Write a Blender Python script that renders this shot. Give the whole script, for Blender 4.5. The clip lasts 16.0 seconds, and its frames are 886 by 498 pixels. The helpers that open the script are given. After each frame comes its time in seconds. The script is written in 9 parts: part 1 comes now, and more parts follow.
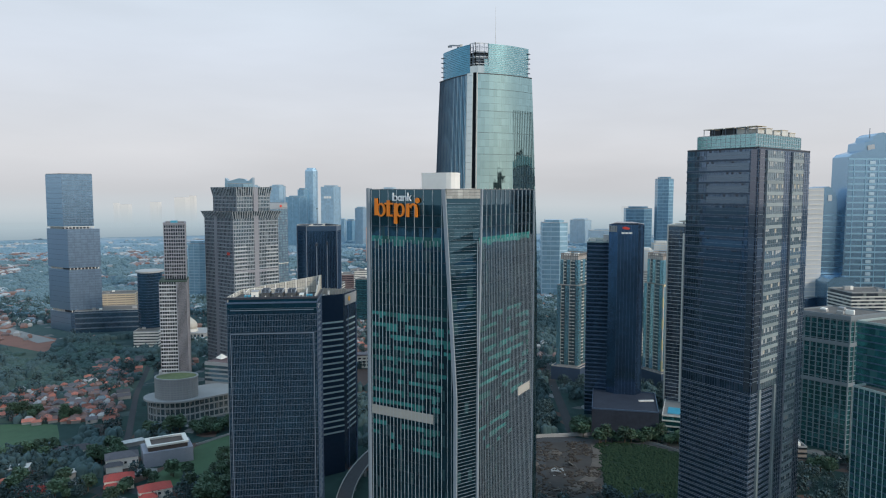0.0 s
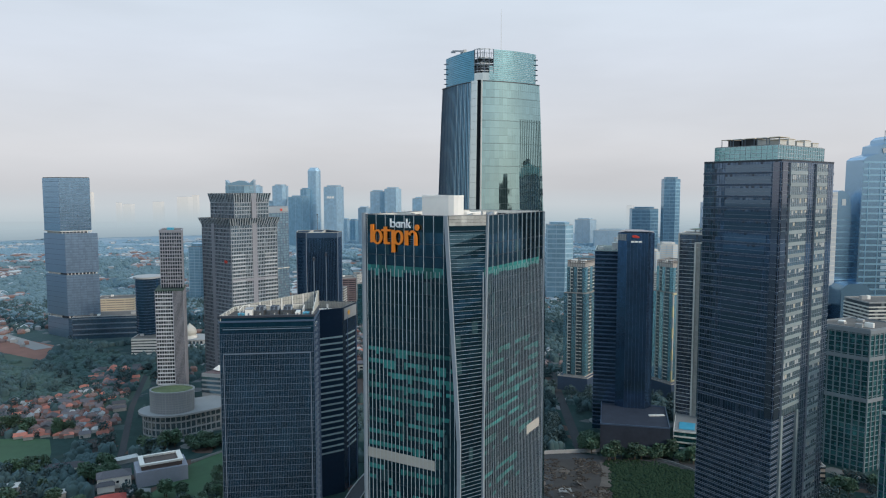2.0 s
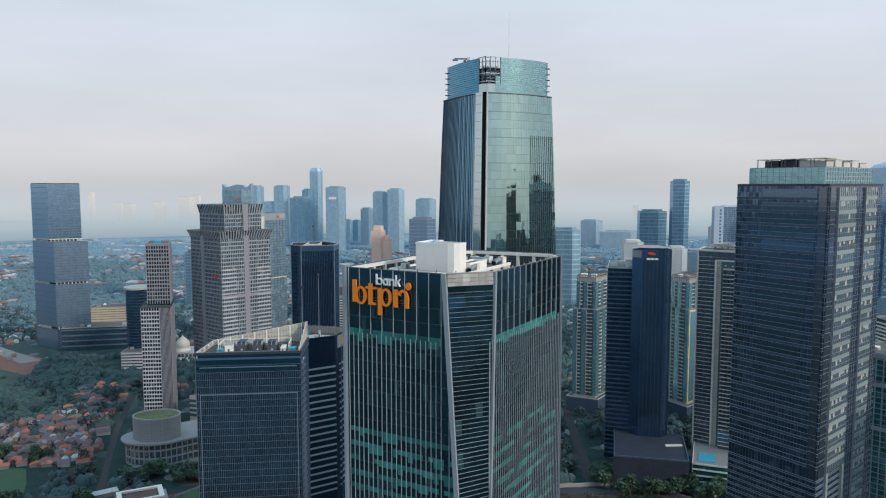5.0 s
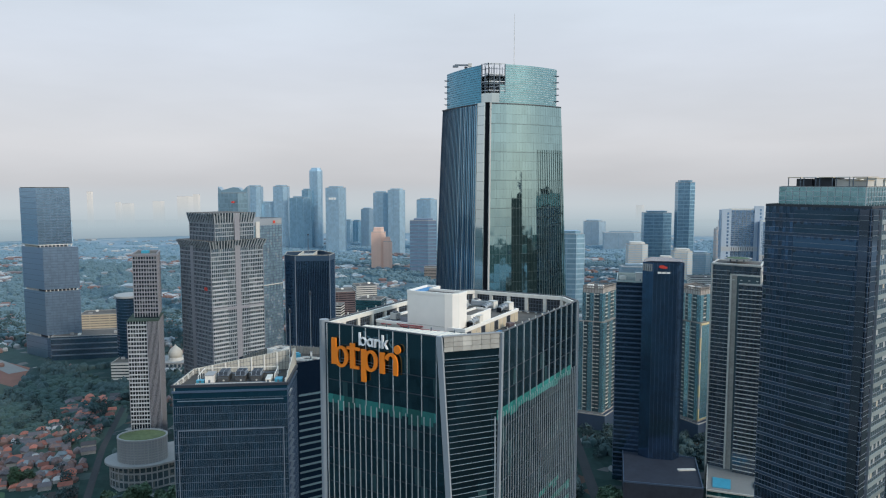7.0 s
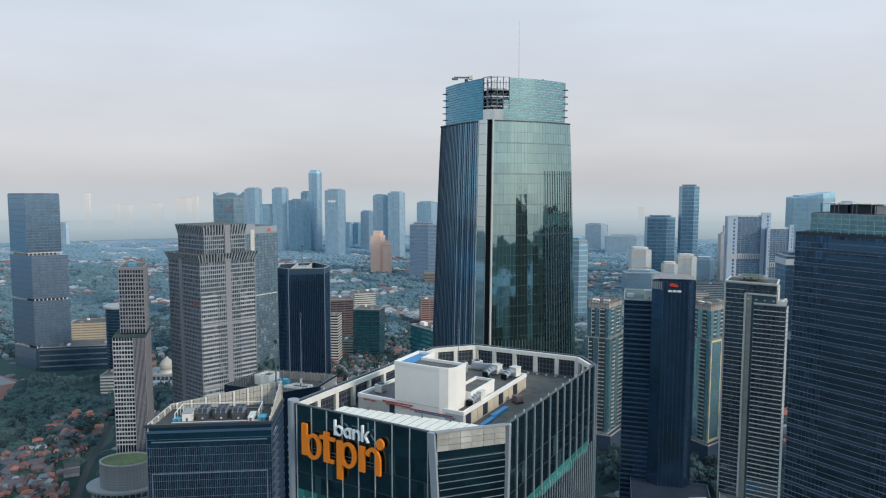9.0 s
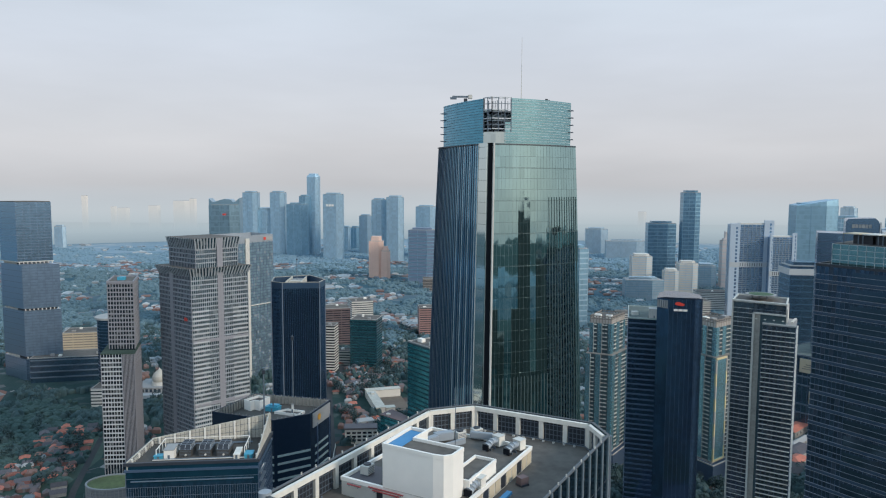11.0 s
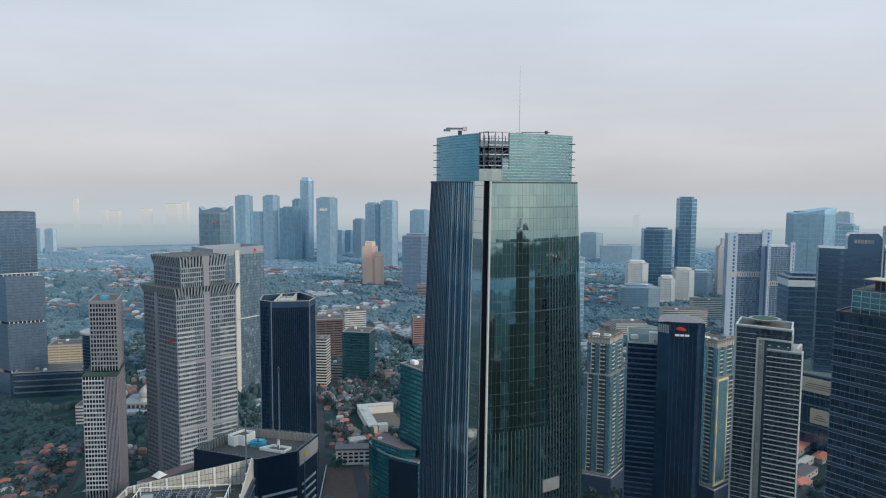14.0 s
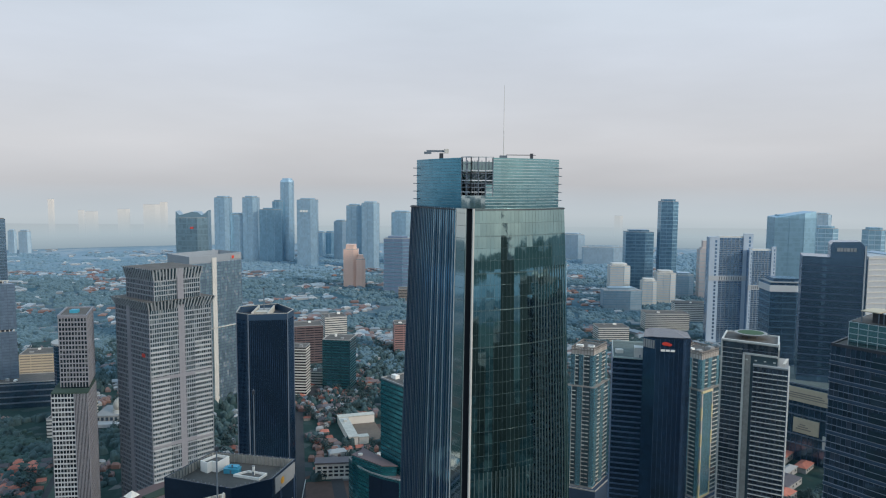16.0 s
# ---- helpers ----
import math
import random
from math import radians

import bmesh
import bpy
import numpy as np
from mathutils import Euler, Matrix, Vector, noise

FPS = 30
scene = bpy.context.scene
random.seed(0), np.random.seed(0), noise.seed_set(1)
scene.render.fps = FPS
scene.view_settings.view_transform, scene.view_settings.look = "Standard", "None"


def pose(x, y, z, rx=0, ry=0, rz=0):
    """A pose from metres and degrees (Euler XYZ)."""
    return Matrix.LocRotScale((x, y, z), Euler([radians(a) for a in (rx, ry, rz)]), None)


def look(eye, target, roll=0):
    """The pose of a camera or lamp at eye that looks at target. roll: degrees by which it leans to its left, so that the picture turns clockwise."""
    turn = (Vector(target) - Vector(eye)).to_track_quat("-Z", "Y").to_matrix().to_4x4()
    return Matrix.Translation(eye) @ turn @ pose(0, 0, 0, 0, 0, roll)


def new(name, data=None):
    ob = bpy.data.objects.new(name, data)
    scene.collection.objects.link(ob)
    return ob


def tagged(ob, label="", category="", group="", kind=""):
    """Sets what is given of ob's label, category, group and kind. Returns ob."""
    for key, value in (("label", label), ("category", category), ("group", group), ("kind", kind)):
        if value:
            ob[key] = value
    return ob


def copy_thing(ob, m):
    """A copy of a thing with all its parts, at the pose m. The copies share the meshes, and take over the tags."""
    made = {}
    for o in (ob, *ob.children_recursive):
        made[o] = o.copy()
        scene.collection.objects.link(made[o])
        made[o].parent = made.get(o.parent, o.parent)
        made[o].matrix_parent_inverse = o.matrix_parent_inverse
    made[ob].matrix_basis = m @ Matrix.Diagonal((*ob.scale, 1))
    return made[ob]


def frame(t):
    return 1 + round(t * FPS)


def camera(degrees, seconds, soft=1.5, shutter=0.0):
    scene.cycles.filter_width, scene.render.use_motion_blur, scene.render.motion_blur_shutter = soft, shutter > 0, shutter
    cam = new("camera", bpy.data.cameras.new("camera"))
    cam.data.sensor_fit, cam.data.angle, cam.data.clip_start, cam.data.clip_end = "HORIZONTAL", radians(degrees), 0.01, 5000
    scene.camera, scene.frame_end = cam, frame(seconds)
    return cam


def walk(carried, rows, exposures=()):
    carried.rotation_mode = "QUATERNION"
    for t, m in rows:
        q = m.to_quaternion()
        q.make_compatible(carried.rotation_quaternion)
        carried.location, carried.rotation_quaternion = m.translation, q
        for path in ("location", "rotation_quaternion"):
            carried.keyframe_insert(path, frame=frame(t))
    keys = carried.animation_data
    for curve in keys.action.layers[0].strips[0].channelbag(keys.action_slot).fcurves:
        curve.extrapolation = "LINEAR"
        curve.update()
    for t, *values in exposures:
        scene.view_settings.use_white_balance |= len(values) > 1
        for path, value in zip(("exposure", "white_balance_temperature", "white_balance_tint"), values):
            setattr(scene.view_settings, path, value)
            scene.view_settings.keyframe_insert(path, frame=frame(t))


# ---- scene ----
cam = camera(63.5, 16.0, soft=1.15)
METRES, EYE, TILT, LEAN, TURN = 200.0, 222.0, 0.0, 0.0, -3.8
ROWS = [
    (0.0, 0.0, 0.0, 0.0, 0.0, -4.64, -0.02),
    (0.5, 0.0009, 0.0229, 0.0117, 0.09, -4.69, 0.02),
    (1.0, 0.0015, 0.0498, 0.0233, 0.17, -4.77, 0.04),
    (1.5, 0.002, 0.0796, 0.0346, 0.25, -4.8, 0.04),
    (2.0, 0.0029, 0.1122, 0.0461, 0.31, -4.85, 0.06),
    (2.5, 0.0041, 0.1465, 0.0575, 0.37, -4.89, 0.07),
    (3.0, 0.0056, 0.1819, 0.0688, 0.44, -4.95, 0.07),
    (3.5, 0.0066, 0.2182, 0.0804, 0.5, -5.0, 0.06),
    (4.0, 0.0079, 0.256, 0.0918, 0.55, -5.0, 0.05),
    (6.5, 0.0138, 0.4554, 0.1516, 0.75, -5.25, 0.03),
    (7.0, 0.0148, 0.4968, 0.1641, 0.77, -5.27, 0.02),
    (7.5, 0.0157, 0.5367, 0.1768, 0.79, -5.3, -0.01),
    (8.0, 0.0171, 0.5746, 0.1892, 0.82, -5.32, -0.03),
    (8.5, 0.0181, 0.6118, 0.2018, 0.84, -5.33, -0.07),
    (9.0, 0.0191, 0.6464, 0.2146, 0.84, -5.27, -0.1),
    (11.5, 0.0216, 0.7599, 0.2759, 0.78, -5.12, -0.28),
    (12.0, 0.0221, 0.7767, 0.2877, 0.78, -5.08, -0.3),
    (12.5, 0.0223, 0.7922, 0.2997, 0.77, -5.08, -0.32),
    (13.0, 0.0226, 0.8083, 0.3121, 0.78, -5.09, -0.33),
    (13.5, 0.023, 0.8255, 0.3239, 0.6, -5.1, -0.35),
    (14.0, 0.023, 0.8441, 0.336, 0.36, -5.13, -0.36),
    (14.5, 0.0235, 0.8621, 0.3479, 0.03, -5.15, -0.37),
    (15.0, 0.0237, 0.8785, 0.3605, -0.51, -5.17, -0.39),
    (15.5, 0.0241, 0.896, 0.3728, -0.9, -5.2, -0.39),
    (16.0, 0.0246, 0.9141, 0.3848, -1.09, -5.23, -0.4),
]
walk(cam, [(t, pose(0, 0, EYE, TILT, LEAN, TURN) @ pose(METRES * x, METRES * y, METRES * z, 90 + pitch, roll, yaw)) for t, x, y, z, yaw, pitch, roll in ROWS],
     exposures=[(0.0, 0.10), (4.0, 0.08), (9.0, 0.05), (11.5, 0.01), (16.0, -0.02)])

# ---- world, sun, exposure ----
SUN_AZ, SUN_EL = 128.0, 24.0            # degrees: compass-like turn from +y towards +x, and height
world = bpy.data.worlds.new("hazy_sky")
scene.world = world
world.use_nodes = True
wn, wl = world.node_tree.nodes, world.node_tree.links
wn.clear()
w_out, w_bg = wn.new("ShaderNodeOutputWorld"), wn.new("ShaderNodeBackground")
w_sky = wn.new("ShaderNodeTexSky")
w_sky.sky_type, w_sky.sun_disc = "NISHITA", False
w_sky.sun_elevation, w_sky.sun_rotation = radians(SUN_EL), radians(SUN_AZ)
w_sky.air_density, w_sky.dust_density, w_sky.ozone_density = 1.0, 4.0, 2.0
w_tc, w_sep = wn.new("ShaderNodeTexCoord"), wn.new("ShaderNodeSeparateXYZ")
w_ramp = wn.new("ShaderNodeValToRGB")
wl.new(w_tc.outputs["Generated"], w_sep.inputs[0])
w_map = wn.new("ShaderNodeMapRange")
w_map.inputs["From Min"].default_value, w_map.inputs["From Max"].default_value = -0.1, 1.0
wl.new(w_sep.outputs["Z"], w_map.inputs["Value"])
wl.new(w_map.outputs[0], w_ramp.inputs[0])
HAZE = [(0.0, (0.42, 0.54, 0.64)), (0.055, (0.52, 0.62, 0.70)), (0.091, (0.60, 0.61, 0.638)), (0.136, (0.70, 0.71, 0.745)), (0.25, (0.70, 0.755, 0.845)), (0.36, (0.69, 0.79, 0.90)), (0.6, (0.65, 0.92, 1.20)), (1.0, (0.58, 0.91, 1.28))]
for i, (p, c) in enumerate(HAZE):
    e = w_ramp.color_ramp.elements[i] if i < 2 else w_ramp.color_ramp.elements.new(p)
    e.position, e.color = p, (*c, 1)
# thin layered cloud
w_scale = wn.new("ShaderNodeVectorMath")
w_scale.operation = "MULTIPLY"
w_scale.inputs[1].default_value = (2.2, 2.2, 11.0)
w_noise = wn.new("ShaderNodeTexNoise")
w_noise.inputs["Scale"].default_value, w_noise.inputs["Detail"].default_value = 1.3, 5.0
wl.new(w_tc.outputs["Generated"], w_scale.inputs[0])
wl.new(w_scale.outputs[0], w_noise.inputs["Vector"])
w_cm = wn.new("ShaderNodeMapRange")
w_cm.inputs["From Min"].default_value, w_cm.inputs["From Max"].default_value = 0.3, 0.7
w_cm.inputs["To Min"].default_value, w_cm.inputs["To Max"].default_value = 0.95, 1.06
wl.new(w_noise.outputs[0], w_cm.inputs["Value"])
w_mul = wn.new("ShaderNodeVectorMath")
w_mul.operation = "SCALE"
wl.new(w_ramp.outputs[0], w_mul.inputs[0])
wl.new(w_cm.outputs[0], w_mul.inputs["Scale"])
w_skyk = wn.new("ShaderNodeVectorMath")
w_skyk.operation = "SCALE"
w_skyk.inputs["Scale"].default_value = 0.06
wl.new(w_sky.outputs[0], w_skyk.inputs[0])
w_mix = wn.new("ShaderNodeMix")
w_mix.data_type = "RGBA"
w_mix.inputs["Factor"].default_value = 0.88
wl.new(w_skyk.outputs[0], w_mix.inputs[6])
wl.new(w_mul.outputs[0], w_mix.inputs[7])
wl.new(w_mix.outputs[2], w_bg.inputs["Color"])
w_bg.inputs["Strength"].default_value = 1.0
wl.new(w_bg.outputs[0], w_out.inputs[0])

sun = new("sun", bpy.data.lights.new("sun", "SUN"))
sun.data.energy, sun.data.angle, sun.data.color = 2.2, radians(12), (1.0, 0.92, 0.82)
sun_dir = Vector((math.sin(radians(SUN_AZ)) * math.cos(radians(SUN_EL)), math.cos(radians(SUN_AZ)) * math.cos(radians(SUN_EL)), math.sin(radians(SUN_EL))))
sun.matrix_world = look(sun_dir * 900, (0, 0, 0))


# ---- materials ----
def nodes_of(name):
    m = bpy.data.materials.new(name)
    m.use_nodes = True
    t = m.node_tree
    return m, t.nodes, t.links, t.nodes["Principled BSDF"]


def math_node(n, l, op, a, b=None):
    k = n.new("ShaderNodeMath")
    k.operation = op
    for i, v in enumerate((a, b)):
        if v is None:
            continue
        if isinstance(v, (int, float)):
            k.inputs[i].default_value = v
        else:
            l.new(v, k.inputs[i])
    return k.outputs[0]


def mix_rgb(n, l, fac, a, b, kind="MIX"):
    k = n.new("ShaderNodeMix")
    k.data_type, k.blend_type = "RGBA", kind
    for sock, v in ((k.inputs[0], fac), (k.inputs[6], a), (k.inputs[7], b)):
        if isinstance(v, (int, float)):
            sock.default_value = v
        elif isinstance(v, tuple):
            sock.default_value = (*v, 1)
        else:
            l.new(v, sock)
    return k.outputs[2]


def matte(name, col, rough=0.7, grain=0.5, stain=0.04, vary=0.15, metal=0.0, rnd=0.0, bump=0.0, spec=0.5, haze_sheen=0.0):
    """Paint, stone, concrete, soil: two scales of noise in the colour, object-to-object variation, optional relief."""
    m, n, l, b = nodes_of(name)
    tc = n.new("ShaderNodeTexCoord")
    g1, g2 = n.new("ShaderNodeTexNoise"), n.new("ShaderNodeTexNoise")
    g1.inputs["Scale"].default_value, g1.inputs["Detail"].default_value = grain, 6
    g2.inputs["Scale"].default_value, g2.inputs["Detail"].default_value = stain, 4
    for g in (g1, g2):
        l.new(tc.outputs["Object"], g.inputs["Vector"])
    s = math_node(n, l, "ADD", math_node(n, l, "MULTIPLY", g1.outputs[0], 0.5), math_node(n, l, "MULTIPLY", g2.outputs[0], 0.5))
    k = math_node(n, l, "ADD", math_node(n, l, "MULTIPLY", math_node(n, l, "SUBTRACT", s, 0.5), 4 * vary), 1.0)
    if rnd:
        oi = n.new("ShaderNodeObjectInfo")
        k = math_node(n, l, "MULTIPLY", k, math_node(n, l, "ADD", math_node(n, l, "MULTIPLY", oi.outputs["Random"], 2 * rnd), 1 - rnd))
    v = n.new("ShaderNodeVectorMath")
    v.operation = "SCALE"
    v.inputs[0].default_value = col
    l.new(k, v.inputs["Scale"])
    l.new(v.outputs[0], b.inputs["Base Color"])
    b.inputs["Roughness"].default_value, b.inputs["Metallic"].default_value = rough, metal
    b.inputs["Specular IOR Level"].default_value = spec
    # Bluish sheen meant to stand in for haze.
    if haze_sheen:
        b.inputs["Sheen Weight"].default_value, b.inputs["Sheen Roughness"].default_value = haze_sheen, 0.4
        b.inputs["Sheen Tint"].default_value = (0.75, 0.88, 1.0, 1)
    if bump:
        bp = n.new("ShaderNodeBump")
        bp.inputs["Strength"].default_value, bp.inputs["Distance"].default_value = bump, 0.2
        l.new(g1.outputs[0], bp.inputs["Height"])
        l.new(bp.outputs[0], b.inputs["Normal"])
    return m


def glazing(name, tint, metal=0.9, rough=0.06, pane=(1.6, 4.0), tilt=0.012, vary=0.35, lit=0.0, blind=(0.3, 0.33, 0.33), wave=0.004):
    """Coated curtain-wall glass: every pane a little different in tone and tilt, some with drawn blinds."""
    m, n, l, b = nodes_of(name)
    uv = n.new("ShaderNodeUVMap")
    d = n.new("ShaderNodeVectorMath")
    d.operation = "DIVIDE"
    d.inputs[1].default_value = (*pane, 1)
    l.new(uv.outputs[0], d.inputs[0])
    f = n.new("ShaderNodeVectorMath")
    f.operation = "FLOOR"
    l.new(d.outputs[0], f.inputs[0])
    wn_ = n.new("ShaderNodeTexWhiteNoise")
    wn_.noise_dimensions = "2D"
    l.new(f.outputs[0], wn_.inputs["Vector"])
    big = n.new("ShaderNodeTexNoise")
    big.inputs["Scale"].default_value, big.inputs["Detail"].default_value = 0.05, 3
    l.new(uv.outputs[0], big.inputs["Vector"])
    k = math_node(n, l, "ADD", 1 - vary, math_node(n, l, "MULTIPLY", math_node(n, l, "ADD", wn_.outputs["Value"], big.outputs[0]), vary))
    v = n.new("ShaderNodeVectorMath")
    v.operation = "SCALE"
    v.inputs[0].default_value = tint
    l.new(k, v.inputs["Scale"])
    col = v.outputs[0]
    if lit:
        sel = math_node(n, l, "LESS_THAN", wn_.outputs["Value"], lit)
        col = mix_rgb(n, l, math_node(n, l, "MULTIPLY", sel, 0.8), col, blind)
        l.new(math_node(n, l, "MULTIPLY", math_node(n, l, "SUBTRACT", 1.0, math_node(n, l, "MULTIPLY", sel, 0.7)), metal), b.inputs["Metallic"])
    else:
        b.inputs["Metallic"].default_value = metal
    l.new(col, b.inputs["Base Color"])
    b.inputs["Roughness"].default_value = rough
    b.inputs["IOR"].default_value = 1.5
    geo = n.new("ShaderNodeNewGeometry")
    sub = n.new("ShaderNodeVectorMath")
    sub.operation = "SUBTRACT"
    sub.inputs[1].default_value = (0.5, 0.5, 0.5)
    l.new(wn_.outputs["Color"], sub.inputs[0])
    sc = n.new("ShaderNodeVectorMath")
    sc.operation = "SCALE"
    sc.inputs["Scale"].default_value = tilt
    l.new(sub.outputs[0], sc.inputs[0])
    w2 = n.new("ShaderNodeTexNoise")
    w2.inputs["Scale"].default_value = 0.35
    l.new(uv.outputs[0], w2.inputs["Vector"])
    sub2 = n.new("ShaderNodeVectorMath")
    sub2.operation = "SUBTRACT"
    sub2.inputs[1].default_value = (0.5, 0.5, 0.5)
    l.new(w2.outputs["Color"], sub2.inputs[0])
    sc2 = n.new("ShaderNodeVectorMath")
    sc2.operation = "SCALE"
    sc2.inputs["Scale"].default_value = wave * 4
    l.new(sub2.outputs[0], sc2.inputs[0])
    a1, a2, nr = (n.new("ShaderNodeVectorMath") for _ in range(3))
    nr.operation = "NORMALIZE"
    l.new(geo.outputs["Normal"], a1.inputs[0])
    l.new(sc.outputs[0], a1.inputs[1])
    l.new(a1.outputs[0], a2.inputs[0])
    l.new(sc2.outputs[0], a2.inputs[1])
    l.new(a2.outputs[0], nr.inputs[0])
    l.new(nr.outputs[0], b.inputs["Normal"])
    return m


G_BANK = glazing("smoked_glass", (0.052, 0.113, 0.148), 0.92, 0.05, (1.64, 4.1), lit=0.06, blind=(0.03, 0.07, 0.075))
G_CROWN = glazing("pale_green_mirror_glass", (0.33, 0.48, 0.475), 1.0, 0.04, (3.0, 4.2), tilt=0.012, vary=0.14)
# Same glass for the left faces; their dimmer reflection is put into the tint.
G_CROWNDIM = glazing("dim_side_mirror_glass", (0.13, 0.29, 0.40), 0.97, 0.08, (1.5, 4.2), vary=0.25)
G_SMOKE = glazing("grey_tinted_glass", (0.078, 0.165, 0.26), 0.92, 0.1, (1.0, 3.9), vary=0.65, tilt=0.015)
G_NIGHT = glazing("navy_tinted_glass", (0.095, 0.18, 0.285), 0.92, 0.12, (1.5, 3.9), vary=0.3)
G_TEAL = glazing("teal_glass", (0.04, 0.19, 0.21), 0.75, 0.1, (2.0, 3.8), lit=0.15, blind=(0.05, 0.14, 0.14))
G_FLAT = glazing("window_glass", (0.08, 0.1, 0.12), 0.6, 0.1, (3.0, 3.3), lit=0.3, blind=(0.22, 0.24, 0.23), vary=0.5)
# Haze over the far skyline is put into these two glass tints.
G_BLUE = glazing("haze_blue_glass", (0.41, 0.565, 0.66), 0.9, 0.45, (5.0, 8.0), vary=0.16, tilt=0.004)
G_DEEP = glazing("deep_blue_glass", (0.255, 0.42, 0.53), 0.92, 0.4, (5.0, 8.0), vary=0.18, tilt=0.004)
G_SLATE = glazing("slate_blue_glass", (0.165, 0.265, 0.375), 0.93, 0.2, (3, 3.8), vary=0.3, tilt=0.006)
TEAL = matte("teal_spandrel", (0.03, 0.17, 0.155), 0.2, 0.8, 0.1, 0.1, rnd=0.3)
TEAL2 = matte("dim_teal_spandrel", (0.025, 0.12, 0.11), 0.2, 0.8, 0.1, 0.2, rnd=0.3)
CANVAS = matte("stained_white_sheeting", (0.78, 0.70, 0.58), 1.0, 0.8, 0.25, 0.15, spec=0.05)
SLIT = matte("black_slit", (0.012, 0.014, 0.018), 0.8, 0.5, 0.1, 0.1, spec=0.1)
FIN = matte("silver_fin", (0.46, 0.49, 0.51), 0.45, 0.6, 0.05, 0.06, metal=0.3, rnd=0.08)
STEEL = matte("grey_steel", (0.14, 0.175, 0.21), 0.5, 0.7, 0.06, 0.1, metal=0.4)
DARKMETAL = matte("dark_metal", (0.025, 0.03, 0.04), 0.5, 0.7, 0.06, 0.15, rnd=0.15)
REDPIPE = matte("dull_red_pipe_paint", (0.3, 0.05, 0.05), 0.5, 0.6, 0.1, 0.1)
WHITE = matte("white_paint", (0.80, 0.765, 0.70), 0.6, 0.5, 0.12, 0.05)
FRAMECREAM = matte("dirty_cream_paint", (0.67, 0.64, 0.57), 0.75, 0.6, 0.2, 0.2)
OFFWHITE = matte("weathered_white_paint", (0.56, 0.54, 0.49), 0.7, 0.6, 0.15, 0.1, rnd=0.08)
CONCRETE = matte("grey_concrete", (0.3, 0.3, 0.29), 0.85, 0.5, 0.08, 0.12, rnd=0.1)
STONEGRID = matte("grey_stone_grid", (0.17, 0.19, 0.20), 0.8, 0.5, 0.08, 0.12, rnd=0.06)
STAINED = matte("stained_cream_sheet", (0.48, 0.455, 0.39), 0.8, 0.7, 0.25, 0.3)
ROOFGREY = matte("worn_grey_roof", (0.068, 0.062, 0.055), 0.9, 0.6, 0.15, 0.25)
DECK = matte("stained_roof_concrete", (0.105, 0.094, 0.082), 0.95, 0.5, 0.12, 0.5)
SILVER = matte("silver_cladding", (0.27, 0.30, 0.325), 0.45, 0.5, 0.05, 0.07, rnd=0.06)
PINKGREY = matte("mauve_stone", (0.235, 0.235, 0.255), 0.6, 0.5, 0.05, 0.08)
MAUVE = matte("mauve_metal_cladding", (0.13, 0.18, 0.255), 0.5, 0.3, 0.03, 0.05)
BLUEFIN = matte("blue_mullion", (0.022, 0.055, 0.105), 0.4, 0.5, 0.05, 0.1)
GRANITE = matte("black_granite", (0.014, 0.026, 0.046), 0.22, 0.4, 0.05, 0.15)
NAVY = matte("navy_cladding", (0.028, 0.058, 0.10), 0.3, 0.5, 0.05, 0.12)
NAVYFIN = matte("navy_mullion", (0.055, 0.088, 0.14), 0.4, 0.5, 0.05, 0.1)
PALEGREEN = matte("pale_green_spandrel", (0.33, 0.40, 0.385), 0.35, 0.5, 0.06, 0.08, rnd=0.12)
LOUVRE = matte("grey_louvre_bar", (0.24, 0.265, 0.29), 0.5, 0.6, 0.05, 0.08, metal=0.2)
VENT = matte("warm_grey_louvre", (0.40, 0.37, 0.32), 0.7, 0.6, 0.1, 0.1)
PALESTONE = matte("pale_stone", (0.42, 0.435, 0.44), 0.6, 0.4, 0.05, 0.08, rnd=0.08)
BEIGE = matte("beige_render", (0.5, 0.42, 0.3), 0.75, 0.4, 0.05, 0.1, rnd=0.1)
TAN = matte("tan_render", (0.22, 0.19, 0.165), 0.8, 0.4, 0.05, 0.12, rnd=0.12)
ORANGE = matte("orange_sign_paint", (0.90, 0.235, 0.012), 0.5, 0.6, 0.1, 0.05)
REDLOGO = matte("red_sign_paint", (0.6, 0.05, 0.03), 0.5, 0.6, 0.1, 0.05)
YELLOW = matte("yellow_sign_paint", (0.65, 0.32, 0.04), 0.5, 0.6, 0.1, 0.05)
BLUEPAINT = matte("blue_waterproofing", (0.05, 0.22, 0.42), 0.6, 0.5, 0.2, 0.12)
POOL = matte("turquoise_tank_paint", (0.05, 0.30, 0.42), 0.5, 0.5, 0.2, 0.12)
ROSE = matte("salmon_render", (0.74, 0.50, 0.40), 0.75, 0.3, 0.05, 0.08)
BRICK = matte("red_brown_render", (0.14, 0.10, 0.10), 0.8, 0.4, 0.06, 0.12)
TILE = matte("clay_roof_tile", (0.29, 0.098, 0.066), 0.8, 0.6, 0.2, 0.3, rnd=0.7)
REDTILE = matte("bright_red_tile", (0.36, 0.05, 0.035), 0.7, 0.6, 0.15, 0.15)
SLATE = matte("dark_roof_sheet", (0.085, 0.075, 0.08), 0.7, 0.6, 0.15, 0.2, rnd=0.4)
PLASTER = matte("house_plaster", (0.27, 0.262, 0.245), 0.8, 0.5, 0.2, 0.15, rnd=0.25)
LEAF = matte("tree_leaves", (0.045, 0.09, 0.05), 0.6, 0.25, 0.05, 0.35, rnd=0.35)
BARK = matte("bark", (0.09, 0.07, 0.05), 0.9, 1.5, 0.3, 0.2)
